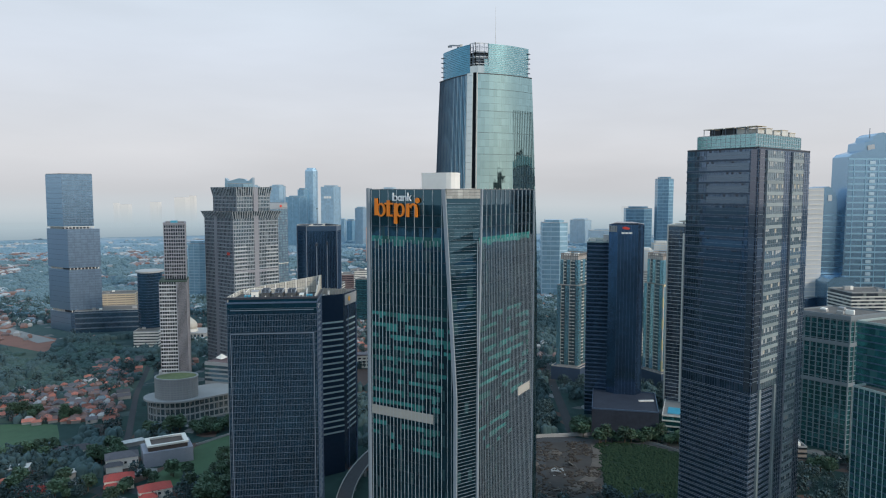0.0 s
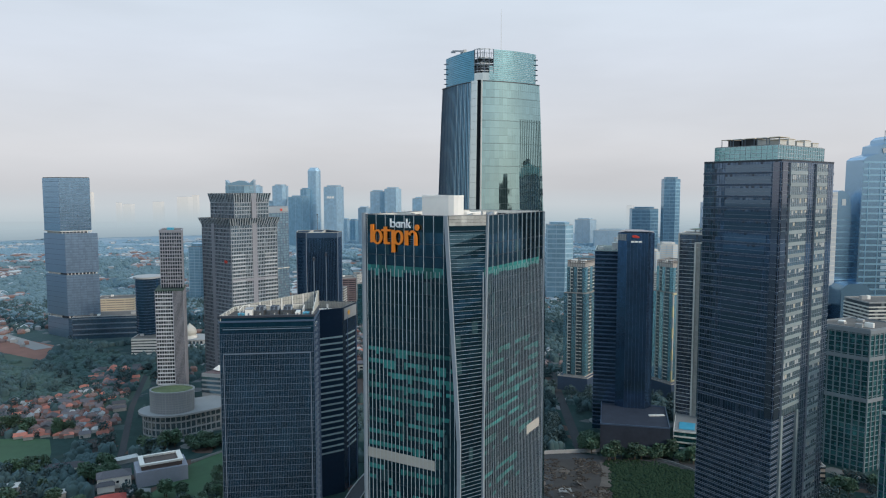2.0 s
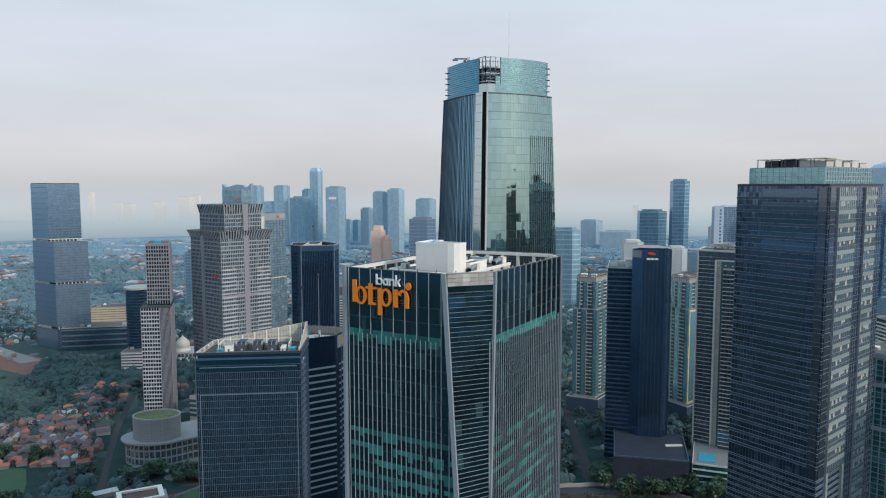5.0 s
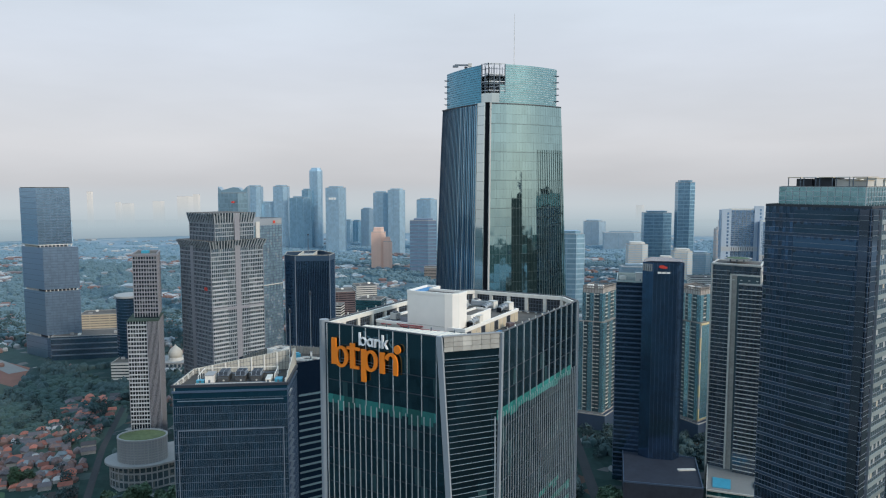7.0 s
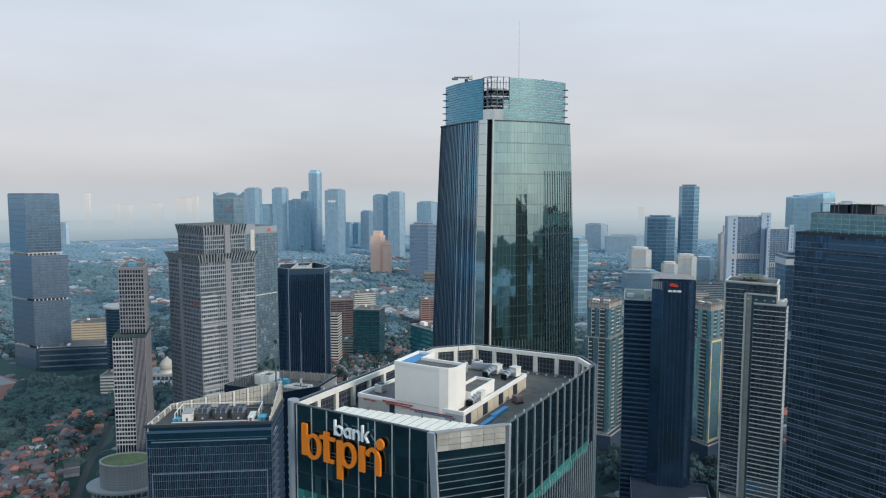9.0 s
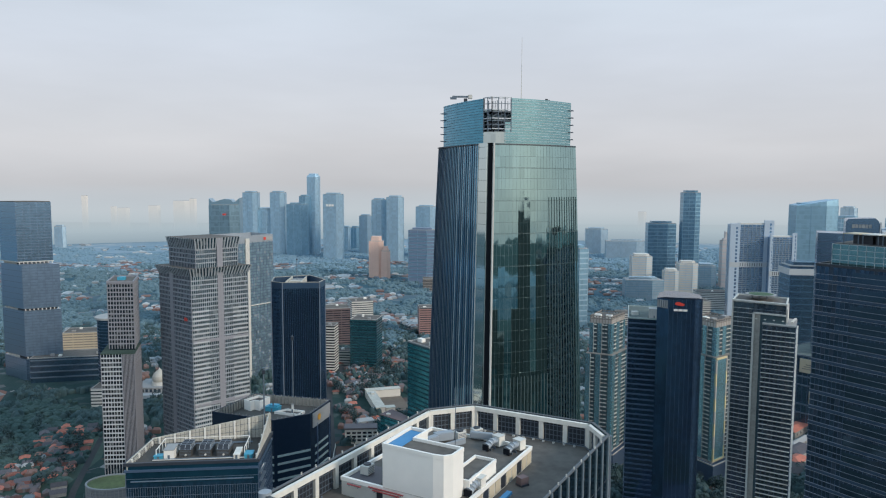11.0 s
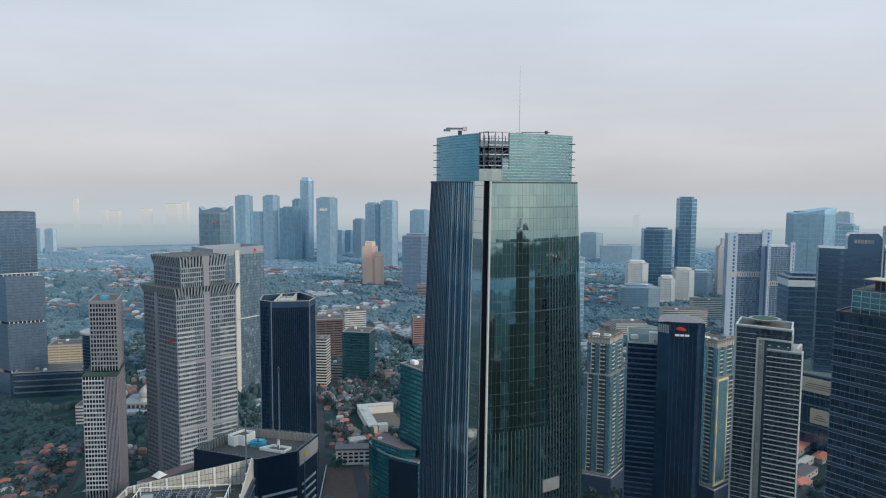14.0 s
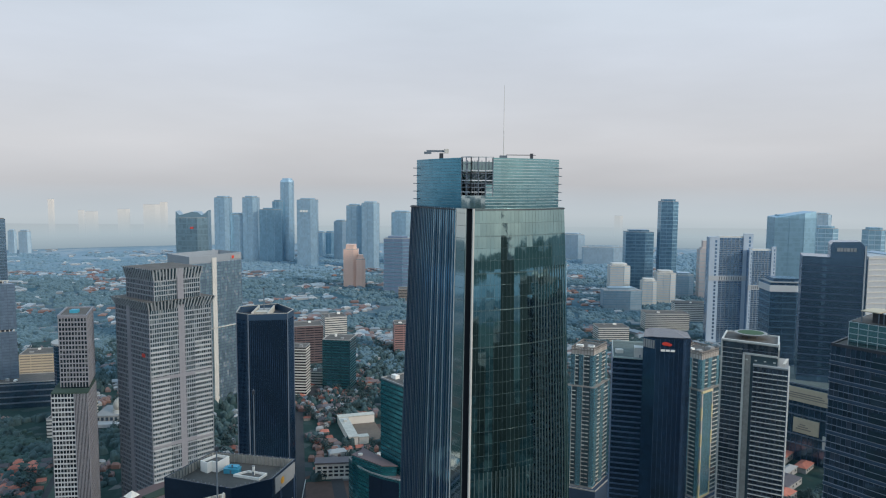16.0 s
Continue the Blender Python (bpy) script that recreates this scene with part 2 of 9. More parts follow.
GRASS = matte("mown_grass", (0.036, 0.083, 0.036), 0.85, 0.12, 0.02, 0.25)
SCRUB = matte("rough_scrub", (0.034, 0.062, 0.045), 0.9, 0.1, 0.02, 0.35)
DULL = matte("dark_reflection_ground", (0.075, 0.105, 0.10), 1.0, 0.1, 0.01, 0.3, spec=0.0)
REDSOIL = matte("red_earth", (0.19, 0.085, 0.06), 0.9, 0.05, 0.01, 0.25)
SOIL = matte("bare_red_soil", (0.034, 0.03, 0.027), 0.95, 0.15, 0.03, 0.4)
ASPHALT = matte("asphalt", (0.055, 0.056, 0.058), 0.9, 0.4, 0.03, 0.2, spec=0.1)
PAVING = matte("grey_paving", (0.2, 0.2, 0.19), 0.8, 0.5, 0.05, 0.15)


# ---- builders ----
def part(name, bm, mat, parent, label="", at=None):
    """A bmesh as one mesh object under a thing; vertices in world places unless at is given."""
    me = bpy.data.meshes.new(name)
    bm.to_mesh(me)
    bm.free()
    me.materials.append(mat)
    return piece(name, me, parent, label, at or Matrix.Identity(4))


def base_of(ob):
    m = Matrix.Identity(4)
    while ob:
        m = ob.matrix_basis @ m
        ob = ob.parent
    return m


def piece(name, me, parent, label="", at=Matrix.Identity(4)):
    """Another object on a mesh, at a world pose, under a thing."""
    ob = new(name, me)
    ob.parent = parent
    ob.matrix_basis = base_of(parent).inverted() @ at if parent else at
    if label:
        ob["label"] = label
    return ob


def thing(name, label, category, at=(0, 0, 0), group="", kind=""):
    ob = new(name)
    ob.empty_display_size = 2
    ob.matrix_basis = Matrix.Translation(at)
    return tagged(ob, label, category, group, kind)


def mesh_of(name, bm, mat):
    me = bpy.data.meshes.new(name)
    bm.to_mesh(me)
    bm.free()
    me.materials.append(mat)
    return me


def box(bm, x0, x1, y0, y1, z0, z1, m=None):
    vs = [bm.verts.new((x, y, z)) for z in (z0, z1) for x, y in ((x0, y0), (x1, y0), (x1, y1), (x0, y1))]
    if m is not None:
        for v in vs:
            v.co = m @ v.co
    for f in ((3, 2, 1, 0), (4, 5, 6, 7), (0, 1, 5, 4), (1, 2, 6, 5), (2, 3, 7, 6), (3, 0, 4, 7)):
        bm.faces.new([vs[i] for i in f])
    return bm


def a_box(x0, x1, y0, y1, z0, z1, m=None):
    return box(bmesh.new(), x0, x1, y0, y1, z0, z1, m)


def ccw(pts):
    s = sum(a[0] * b[1] - b[0] * a[1] for a, b in zip(pts, pts[1:] + pts[:1]))
    return list(pts) if s > 0 else list(pts)[::-1]


def mid(pts):
    return (sum(p[0] for p in pts) / len(pts), sum(p[1] for p in pts) / len(pts))


def grow(pts, d):
    """A polygon's outline moved outwards by d."""
    n, out = len(pts), []
    for i in range(n):
        a, b, c = Vector(pts[i - 1]), Vector(pts[i]), Vector(pts[(i + 1) % n])
        u, v = (b - a).normalized(), (c - b).normalized()
        nu, nv = Vector((u.y, -u.x)), Vector((v.y, -v.x))
        k = nu + nv
        k = k / max(0.35, k.length_squared / 2)
        out.append(tuple(b + k * d))
    return out


def loft(bm, rings, cap=True):
    """Walls between rings [(pts, z), ...] of equal counts, with UVs in metres: along the outline, and up."""
    uv = bm.loops.layers.uv.verify()
    rows = [[bm.verts.new((p[0], p[1], z)) for p in pts] for pts, z in rings]
    n = len(rows[0])
    run = [0.0]
    for i in range(n):
        run.append(run[-1] + (Vector(rings[0][0][(i + 1) % n]) - Vector(rings[0][0][i])).length)
    for k in range(len(rows) - 1):
        for i in range(n):
            j = (i + 1) % n
            f = bm.faces.new((rows[k][i], rows[k][j], rows[k + 1][j], rows[k + 1][i]))
            for lp, (u, z) in zip(f.loops, ((run[i], rings[k][1]), (run[i + 1], rings[k][1]), (run[i + 1], rings[k + 1][1]), (run[i], rings[k + 1][1]))):
                lp[uv].uv = (u, z)
    if cap:
        bm.faces.new(rows[-1])
        bm.faces.new(rows[0][::-1])
    return bm


def prism(pts, z0, z1):
    return loft(bmesh.new(), [(pts, z0), (pts, z1)])


def ring_mesh(name, pts, out, inn, h, mat):
    """A closed band of height h round an outline, from inn inside to out outside it."""
    bm = bmesh.new()
    a, b = grow(pts, out), grow(pts, -inn)
    n = len(pts)
    v = [[bm.verts.new((p[0], p[1], z)) for p in q] for q, z in ((a, 0), (a, h), (b, h), (b, 0))]
    for k in range(4):
        for i in range(n):
            j = (i + 1) % n
            bm.faces.new((v[k][i], v[k][j], v[(k + 1) % 4][j], v[(k + 1) % 4][i]))
    return mesh_of(name, bm, mat)


def bands(th, name, pts, zs, h, out, mat, label="", inn=0.15):
    me = ring_mesh(name, pts, out, inn, h, mat)
    for z in zs:
        piece(name, me, th, label, Matrix.Translation((0, 0, z)))


def edge_pose(a, b, s, z):
    """x along the edge, -y outwards for an outline that turns anticlockwise."""
    u = (Vector(b) - Vector(a)).normalized()
    p = Vector(a) + u * s
    return Matrix(((u.x, -u.y, 0, p.x), (u.y, u.x, 0, p.y), (0, 0, 1, z), (0, 0, 0, 1)))


def fins(th, name, a, b, z0, z1, step, w, d, mat, label="", ends=0.0, skip=()):
    """Upright fins along an edge."""
    L = (Vector(b) - Vector(a)).length
    n = max(1, round((L - 2 * ends) / step))
    bm = bmesh.new()
    box(bm, -w / 2, w / 2, -d, 0.1, 0, z1 - z0)
    me = mesh_of(name, bm, mat)
    for i in range(n + 1):
        if i not in skip:
            piece(name, me, th, label, edge_pose(a, b, ends + (L - 2 * ends) * i / n, z0))


def edge_bands(th, name, a, b, zs, h, d, mat, label="", s0=0.0, s1=None):
    """Level bars along a stretch of an edge, one to each height."""
    L = (Vector(b) - Vector(a)).length
    s1 = L if s1 is None else s1
    bm = a_box(s0, s1, -d, 0.1, 0, h)
    me = mesh_of(name, bm, mat)
    for z in zs:
        piece(name, me, th, label, edge_pose(a, b, 0, z))


def levels(z0, z1, fh):
    n = max(1, int((z1 - z0) / fh + 0.01))
    return [z0 + fh * i for i in range(1, n + 1)]


def shell(th, pts, z0, z1, glass, roof=None, parapet=1.2, wall_name="glass_wall"):
    """The body of a tower, with a roof slab behind a parapet."""
    pts = ccw(pts)
    part(wall_name, prism(pts, z0, z1), glass, th)
    me = ring_mesh("parapet", pts, 0.12, 0.5, parapet, roof[0] if roof else CONCRETE)
    piece("parapet", me, th, "", Matrix.Translation((0, 0, z1 - 0.05)))
    part("roof", prism(grow(pts, -0.6), z1 - 0.3, z1 + 0.05), roof[1] if roof else DECK, th)
    return pts


def roof_plant(th, pts, z, seed, n=5, mat=None):
    """Plant rooms and cooling units on a roof."""
    r = random.Random(seed)
    c = Vector(mid(pts))
    u = (Vector(pts[1]) - Vector(pts[0])).normalized()
    ang = math.atan2(u.y, u.x)
    for i in range(n):
        k = Vector(pts[r.randrange(len(pts))]) * 0.45 + Vector(pts[r.randrange(len(pts))]) * 0.1 + c * 0.45
        w, d, h = r.uniform(2.5, 7), r.uniform(2.5, 6), r.uniform(1.5, 4)
        bm = a_box(-w / 2, w / 2, -d / 2, d / 2, 0, h)
        box(bm, -w / 2 + 0.2, w / 2 - 0.2, -d / 2 + 0.2, d / 2 - 0.2, h, h + 0.25)
        box(bm, -w / 2 - 0.1, w / 2 + 0.1, -d / 2 - 0.1, d / 2 + 0.1, h * 0.45, h * 0.55)
        part("plant_room", bm, mat or (WHITE if i % 2 else CONCRETE), th, "", Matrix.Translation((k.x, k.y, z)) @ Matrix.Rotation(ang, 4, "Z"))


def tower(name, label, pts, z1, glass, fh=4.0, z0=0.0, band=None, fin=None, roof=None, category="office tower", plant=3, seed=1, edges=None, th=None, group=""):
    """A plain tower: body, a band at every floor, mullions on every face or on those named, plant on the roof."""
    pts = ccw(pts)
    if th is None:
        th = thing(name, label, category, (*mid(pts), z0), group)
    shell(th, pts, z0, z1, glass, roof)
    if band:
        bands(th, "floor_band", pts, [z - band[1] for z in levels(z0, z1, fh)], band[1], band[2], band[0])
    if fin:
        for i in (range(len(pts)) if edges is None else edges):
            fins(th, "mullion", pts[i], pts[(i + 1) % len(pts)], z0, z1, fin[1], fin[2], fin[3], fin[0])
    if plant:
        roof_plant(th, pts, z1, seed, plant)
    return th


def quad(p, u, w, d):
    """A rectangle from corner p, w along the way u, d to its left."""
    u = Vector(u).normalized()
    v = Vector((-u.y, u.x))
    p = Vector(p)
    return [tuple(p), tuple(p + u * w), tuple(p + u * w + v * d), tuple(p + v * d)]


# ---- ground ----
def sheet(name, label, mat, pts, z, kind="structure"):
    bm = bmesh.new()
    bm.faces.new([bm.verts.new((x, y, z)) for x, y in ccw(pts)])
    return tagged(part(name, bm, mat, None), label, name.split("_")[-1], kind=kind)


def city_ground():
    """Ground seen between the things: streets, yards and gardens in small plots, with a blue sheen standing in for haze
    when seen flat.
    """
    m, n, l, b = nodes_of("city_ground")
    tc = n.new("ShaderNodeTexCoord")
    cells, blocks, fine, broad = n.new("ShaderNodeTexVoronoi"), n.new("ShaderNodeTexVoronoi"), n.new("ShaderNodeTexNoise"), n.new("ShaderNodeTexNoise")
    cells.inputs["Scale"].default_value, blocks.inputs["Scale"].default_value = 0.07, 0.014
    fine.inputs["Scale"].default_value, fine.inputs["Detail"].default_value = 0.15, 6
    broad.inputs["Scale"].default_value, broad.inputs["Detail"].default_value = 0.0035, 5
    for k in (cells, blocks, fine, broad):
        l.new(tc.outputs["Object"], k.inputs["Vector"])
    r = n.new("ShaderNodeSeparateColor")
    l.new(cells.outputs["Color"], r.inputs[0])
    ramp = n.new("ShaderNodeValToRGB")
    ramp.color_ramp.interpolation = "CONSTANT"
    plots = [(0.0, (0.022, 0.048, 0.042)), (0.45, (0.03, 0.056, 0.05)), (0.68, (0.055, 0.068, 0.07)), (0.8, (0.11, 0.07, 0.055)), (0.88, (0.13, 0.13, 0.125)), (0.95, (0.25, 0.25, 0.24))]
    for i, (p, c) in enumerate(plots):
        e = ramp.color_ramp.elements[i] if i < 2 else ramp.color_ramp.elements.new(p)
        e.position, e.color = p, (*c, 1)
    l.new(r.outputs[0], ramp.inputs[0])
    wood = math_node(n, l, "GREATER_THAN", broad.outputs[0], 0.53)
    c1 = mix_rgb(n, l, math_node(n, l, "MULTIPLY", wood, 0.85), ramp.outputs[0], (0.024, 0.05, 0.043))
    c2 = mix_rgb(n, l, 0.6, c1, mix_rgb(n, l, fine.outputs[0], (0.3, 0.3, 0.3), (1.3, 1.3, 1.3)), "MULTIPLY")
    l.new(c2, b.inputs["Base Color"])
    b.inputs["Roughness"].default_value = 0.9
    b.inputs["Specular IOR Level"].default_value = 0.1
    b.inputs["Sheen Weight"].default_value, b.inputs["Sheen Roughness"].default_value = 0.3, 0.25
    b.inputs["Sheen Tint"].default_value = (0.4, 0.68, 0.9, 1)
    return m


CITY = city_ground()
bm = bmesh.new()
bmesh.ops.create_circle(bm, cap_ends=True, segments=96, radius=14000, matrix=Matrix.Translation((0, 1200, 0)))
tagged(part("ground", bm, CITY, None), "wide flat city ground of plots, streets and gardens", "ground", kind="structure")


def strip(rows, close=False):
    """An open wall through rows of places (x, y, z), with UVs in metres."""
    bm = bmesh.new()
    uv = bm.loops.layers.uv.verify()
    vs = [[bm.verts.new(p) for p in r] for r in rows]
    for k in range(len(vs) - 1):
        run = 0.0
        for i in range(len(vs[k]) - 1):
            f = bm.faces.new((vs[k][i], vs[k][i + 1], vs[k + 1][i + 1], vs[k + 1][i]))
            step = (vs[0][i + 1].co - vs[0][i].co).length
            for lp, u in zip(f.loops, (run, run + step, run + step, run)):
                lp[uv].uv = (u, lp.vert.co.z)
            run += step
    return bm


def far_haze():
    """Backdrop wall that glows with painted haze, for the last misty kilometres between the ground and the sky."""
    m, n, l, b = nodes_of("distant_haze")
    n.remove(b)
    out = next(k for k in n if k.type == "OUTPUT_MATERIAL")
    # The haze is an emission colour that changes with height.
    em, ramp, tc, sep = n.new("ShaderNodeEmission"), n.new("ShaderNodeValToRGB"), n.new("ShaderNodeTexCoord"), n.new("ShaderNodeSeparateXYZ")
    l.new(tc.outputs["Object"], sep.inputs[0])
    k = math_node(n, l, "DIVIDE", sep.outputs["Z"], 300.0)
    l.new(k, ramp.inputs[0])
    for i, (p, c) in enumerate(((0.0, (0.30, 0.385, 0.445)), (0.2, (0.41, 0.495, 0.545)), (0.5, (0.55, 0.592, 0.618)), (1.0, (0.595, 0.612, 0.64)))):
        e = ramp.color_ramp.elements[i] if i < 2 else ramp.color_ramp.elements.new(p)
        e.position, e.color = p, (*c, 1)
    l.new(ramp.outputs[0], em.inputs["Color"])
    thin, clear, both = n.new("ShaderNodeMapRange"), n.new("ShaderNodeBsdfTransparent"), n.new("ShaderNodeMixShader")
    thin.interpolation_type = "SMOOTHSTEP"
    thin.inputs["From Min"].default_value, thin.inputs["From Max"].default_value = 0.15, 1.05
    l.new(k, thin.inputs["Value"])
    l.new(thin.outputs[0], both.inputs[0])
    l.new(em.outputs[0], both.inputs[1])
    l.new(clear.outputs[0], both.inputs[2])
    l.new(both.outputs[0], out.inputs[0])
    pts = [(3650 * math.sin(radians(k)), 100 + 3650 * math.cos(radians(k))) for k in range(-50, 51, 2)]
    tagged(part("backdrop", strip([[(x, y, z) for x, y in pts] for z in (0, 60, 120, 180, 240, 300)]), m, None), "glowing backdrop of painted blue-grey haze along the horizon", "backdrop", kind="structure")


def plain(name, leaf, yard, roof):
    """Far ground too small to build: tree cover, open yards and clusters of roofs in patches of their own size, with
    haze mixed into the given colours.
    """
    m, n, l, b = nodes_of(name)
    tc, broad, fine, cells = n.new("ShaderNodeTexCoord"), n.new("ShaderNodeTexNoise"), n.new("ShaderNodeTexNoise"), n.new("ShaderNodeTexVoronoi")
    broad.inputs["Scale"].default_value, broad.inputs["Detail"].default_value = 0.004, 5
    fine.inputs["Scale"].default_value, fine.inputs["Detail"].default_value = 0.02, 5
    cells.inputs["Scale"].default_value = 0.035
    for k in (broad, fine, cells):
        l.new(tc.outputs["Object"], k.inputs["Vector"])
    span = n.new("ShaderNodeMapRange")
    span.inputs["From Min"].default_value, span.inputs["From Max"].default_value = 0.42, 0.6
    l.new(math_node(n, l, "ADD", math_node(n, l, "MULTIPLY", broad.outputs[0], 0.65), math_node(n, l, "MULTIPLY", fine.outputs[0], 0.35)), span.inputs["Value"])
    sep = n.new("ShaderNodeSeparateColor")
    l.new(cells.outputs["Color"], sep.inputs[0])
    spot = math_node(n, l, "MULTIPLY", math_node(n, l, "GREATER_THAN", sep.outputs[0], 0.72), span.outputs[0])
    c = mix_rgb(n, l, span.outputs[0], leaf, yard)
    l.new(mix_rgb(n, l, math_node(n, l, "MULTIPLY", spot, 0.7), c, roof), b.inputs["Base Color"])
    b.inputs["Roughness"].default_value, b.inputs["Specular IOR Level"].default_value = 1.0, 0.0
    return m


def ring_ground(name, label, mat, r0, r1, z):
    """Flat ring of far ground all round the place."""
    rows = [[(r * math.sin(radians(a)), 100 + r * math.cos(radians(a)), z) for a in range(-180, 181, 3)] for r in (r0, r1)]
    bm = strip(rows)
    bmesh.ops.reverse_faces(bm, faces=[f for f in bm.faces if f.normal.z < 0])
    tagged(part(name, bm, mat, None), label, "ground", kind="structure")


# Each ring further out is paler and bluer: haze put into the base colour.
ring_ground("outer_ground", "outer city of tree cover and roofs, blued for haze", plain("hazed_plain", (0.06, 0.112, 0.138), (0.115, 0.155, 0.178), (0.30, 0.285, 0.27)), 1650, 3660, 0.3)
ring_ground("far_ground", "far plain of tree cover and roofs, paled for haze", plain("far_plain", (0.155, 0.238, 0.288), (0.215, 0.29, 0.335), (0.36, 0.37, 0.375)), 2550, 3660, 0.6)
ring_ground("misty_ground", "plain towards the horizon, mist put into its colour", plain("misty_plain", (0.205, 0.285, 0.335), (0.26, 0.33, 0.375), (0.36, 0.385, 0.40)), 3120, 3660, 0.9)
# Unseen dark sheet added so the mirror glass reflects less brightness.
sheet("district_ground", "dark unseen ground behind the walk, added to darken reflections", DULL, [(-7000, -9000), (9500, -9000), (9500, 200), (600, 200), (400, 250), (-2600, 250), (-7000, 200)], 0.05)

# ---- office tower with the tall company sign ----
BANK = [(-10.0, 265.5), (17.3, 247.0), (29.9, 250.6), (56.9, 292.0), (55.6, 300.0), (30.7, 314.5), (18.9, 311.0)]
BANK_LOW = [(-10.0, 265.5), (21.3, 244.2), (28.4, 248.4), (56.9, 292.0), (55.6, 300.0), (30.7, 314.5), (18.9, 311.0)]
DECK_Z, TOP_Z, KNEE_Z = 217.0, 222.4, 150.0


def front_mix(z):
    """Outline of the signed tower at a height: its chamfered corner widens above the knee."""
    k = min(1, max(0, (z - KNEE_Z) / (TOP_Z - KNEE_Z)))
    return [tuple(Vector(a).lerp(Vector(b), k)) for a, b in zip(BANK_LOW, BANK)]


def slanted(a0, a1, z0, z1, b0, b1, w, d):
    """A bar of width w, proud by d, from place a0 at z0 up to a1 at z1, lying in the face towards b0 and b1."""
    bm = bmesh.new()
    rows = []
    for a, b, z in ((a0, b0, z0), (a1, b1, z1)):
        a, u = Vector(a), (Vector(b) - Vector(a)).normalized()
        o = Vector((u.y, -u.x))
        if o.dot(Vector(a) - Vector((22, 280))) < 0:
            o = -o
        rows.append([bm.verts.new((*p, z)) for p in (a - o * 0.2, a + o * d, a + u * w + o * d, a + u * w - o * 0.2)])
    for i in range(4):
        j = (i + 1) % 4
        bm.faces.new((rows[0][i], rows[0][j], rows[1][j], rows[1][i]))
    bm.faces.new(rows[0][::-1])
    bm.faces.new(rows[1])
    bmesh.ops.recalc_face_normals(bm, faces=bm.faces)
    return bm


def sign_tower():
    th = thing("office_tower", "dark smoked-glass office tower with silver fins and a walled roof", "office tower", (22, 280, 0))
    part("glass_wall", loft(bmesh.new(), [(BANK_LOW, 0)] + [(front_mix(KNEE_Z + 4.19 * i), KNEE_Z + 4.19 * i) for i in range(17)]), G_BANK, th)
    me = ring_mesh("roof_wall", BANK, 0.0, 0.7, TOP_Z - DECK_Z, G_BANK)
    piece("roof_wall", me, th, "", Matrix.Translation((0, 0, DECK_Z)))
    piece("coping", ring_mesh("coping", BANK, 0.1, 0.45, 0.2, COPING), th, "", Matrix.Translation((0, 0, TOP_Z)))
    part("roof", prism(grow(BANK, -0.75), DECK_Z, DECK_Z + 0.15), DECK, th, "stained grey concrete roof deck")
    # fins: wide-set on the top storeys, twice as close below
    FL, FM, FR, R = BANK[:4]
    fins(th, "mullion", FL, FM, 204.5, TOP_Z, 3.9, 0.13, 0.2, FIN, ends=1.5)
    fins(th, "mullion", FR, R, 204.5, TOP_Z, 4.08, 0.13, 0.24, FIN, ends=0.6)
    lo = BANK_LOW
    fins(th, "fin", lo[0], FM, 0, 204.5, 1.62, 0.13, 0.2, FIN, ends=1.5)
    for s in (33.9, 35.5):
        part("fin", a_box(s - 0.065, s + 0.065, -0.2, 0.05, 0, KNEE_Z + 14.9 * (36.5 - s)), FIN, th, "", edge_pose(lo[0], lo[1], 0, 0))
    fins(th, "fin", lo[2], R, 0, 204.5, 1.36, 0.11, 0.16, FIN, ends=0.6)
    fins(th, "fin", lo[6], lo[0], 0, TOP_Z, 4.0, 0.2, 0.45, FIN)
    fins(th, "fin", lo[4], lo[5], 0, TOP_Z, 4.0, 0.2, 0.45, FIN)
    # the two silver edge strips of the chamfered corner
    part("edge_strip", slanted(lo[1], lo[1], 0, KNEE_Z, lo[0], lo[0], 1.3, 0.55), SILVER, th)
    part("edge_strip", slanted(lo[1], BANK[1], KNEE_Z, TOP_Z + 0.2, lo[0], BANK[0], 1.3, 0.55), SILVER, th)
    part("edge_strip", slanted(lo[2], lo[2], 0, KNEE_Z, R, R, 0.9, 0.6), SILVER, th)
    part("edge_strip", slanted(lo[2], BANK[2], KNEE_Z, TOP_Z + 0.2, R, R, 0.9, 0.6), SILVER, th)
    bm = bmesh.new()
    bmesh.ops.create_cone(bm, cap_ends=True, segments=20, radius1=1.1, radius2=1.1, depth=TOP_Z + 0.6, matrix=Matrix.Translation((-9.6, 266.0, TOP_Z / 2 + 0.3)))
    part("corner_column", bm, SILVER, th)
    for c in (R, BANK[4]):
        bm = bmesh.new()
        bmesh.ops.create_cone(bm, cap_ends=True, segments=12, radius1=0.5, radius2=0.5, depth=TOP_Z, matrix=Matrix.Translation((c[0], c[1], TOP_Z / 2)))
        part("corner_column", bm, STEEL, th)
    # louvre bars across the chamfer, three to a storey
    z = 3.0
    while z < 218.6:
        q = front_mix(z)
        a, b = q[1], q[2]
        L = (Vector(b) - Vector(a)).length
        part("louvre", a_box(0.1, L - 0.1, -0.16, 0.05, 0, 0.1 if z < 180 else 0.07), LOUVRE, th, "", edge_pose(a, b, 0, z))
        z += 1.27
    L = (Vector(FR) - Vector(FM)).length
    for i in range(3):
        for k in range(6):
            part("corner_panel", a_box(0.2 + (L - 0.4) * k / 6, 0.14 + (L - 0.4) * (k + 1) / 6, -0.35, 0.1, 0, 0.98), CLADGREY, th, "grey stained cladding panel", edge_pose(FM, FR, 0, 219.35 + 1.05 * i))
    part("corner_cap", a_box(0.0, L, -0.45, 0.6, 222.5, 222.75), CONCRETE, th, "pale coping of the corner", edge_pose(FM, FR, 0, 0))
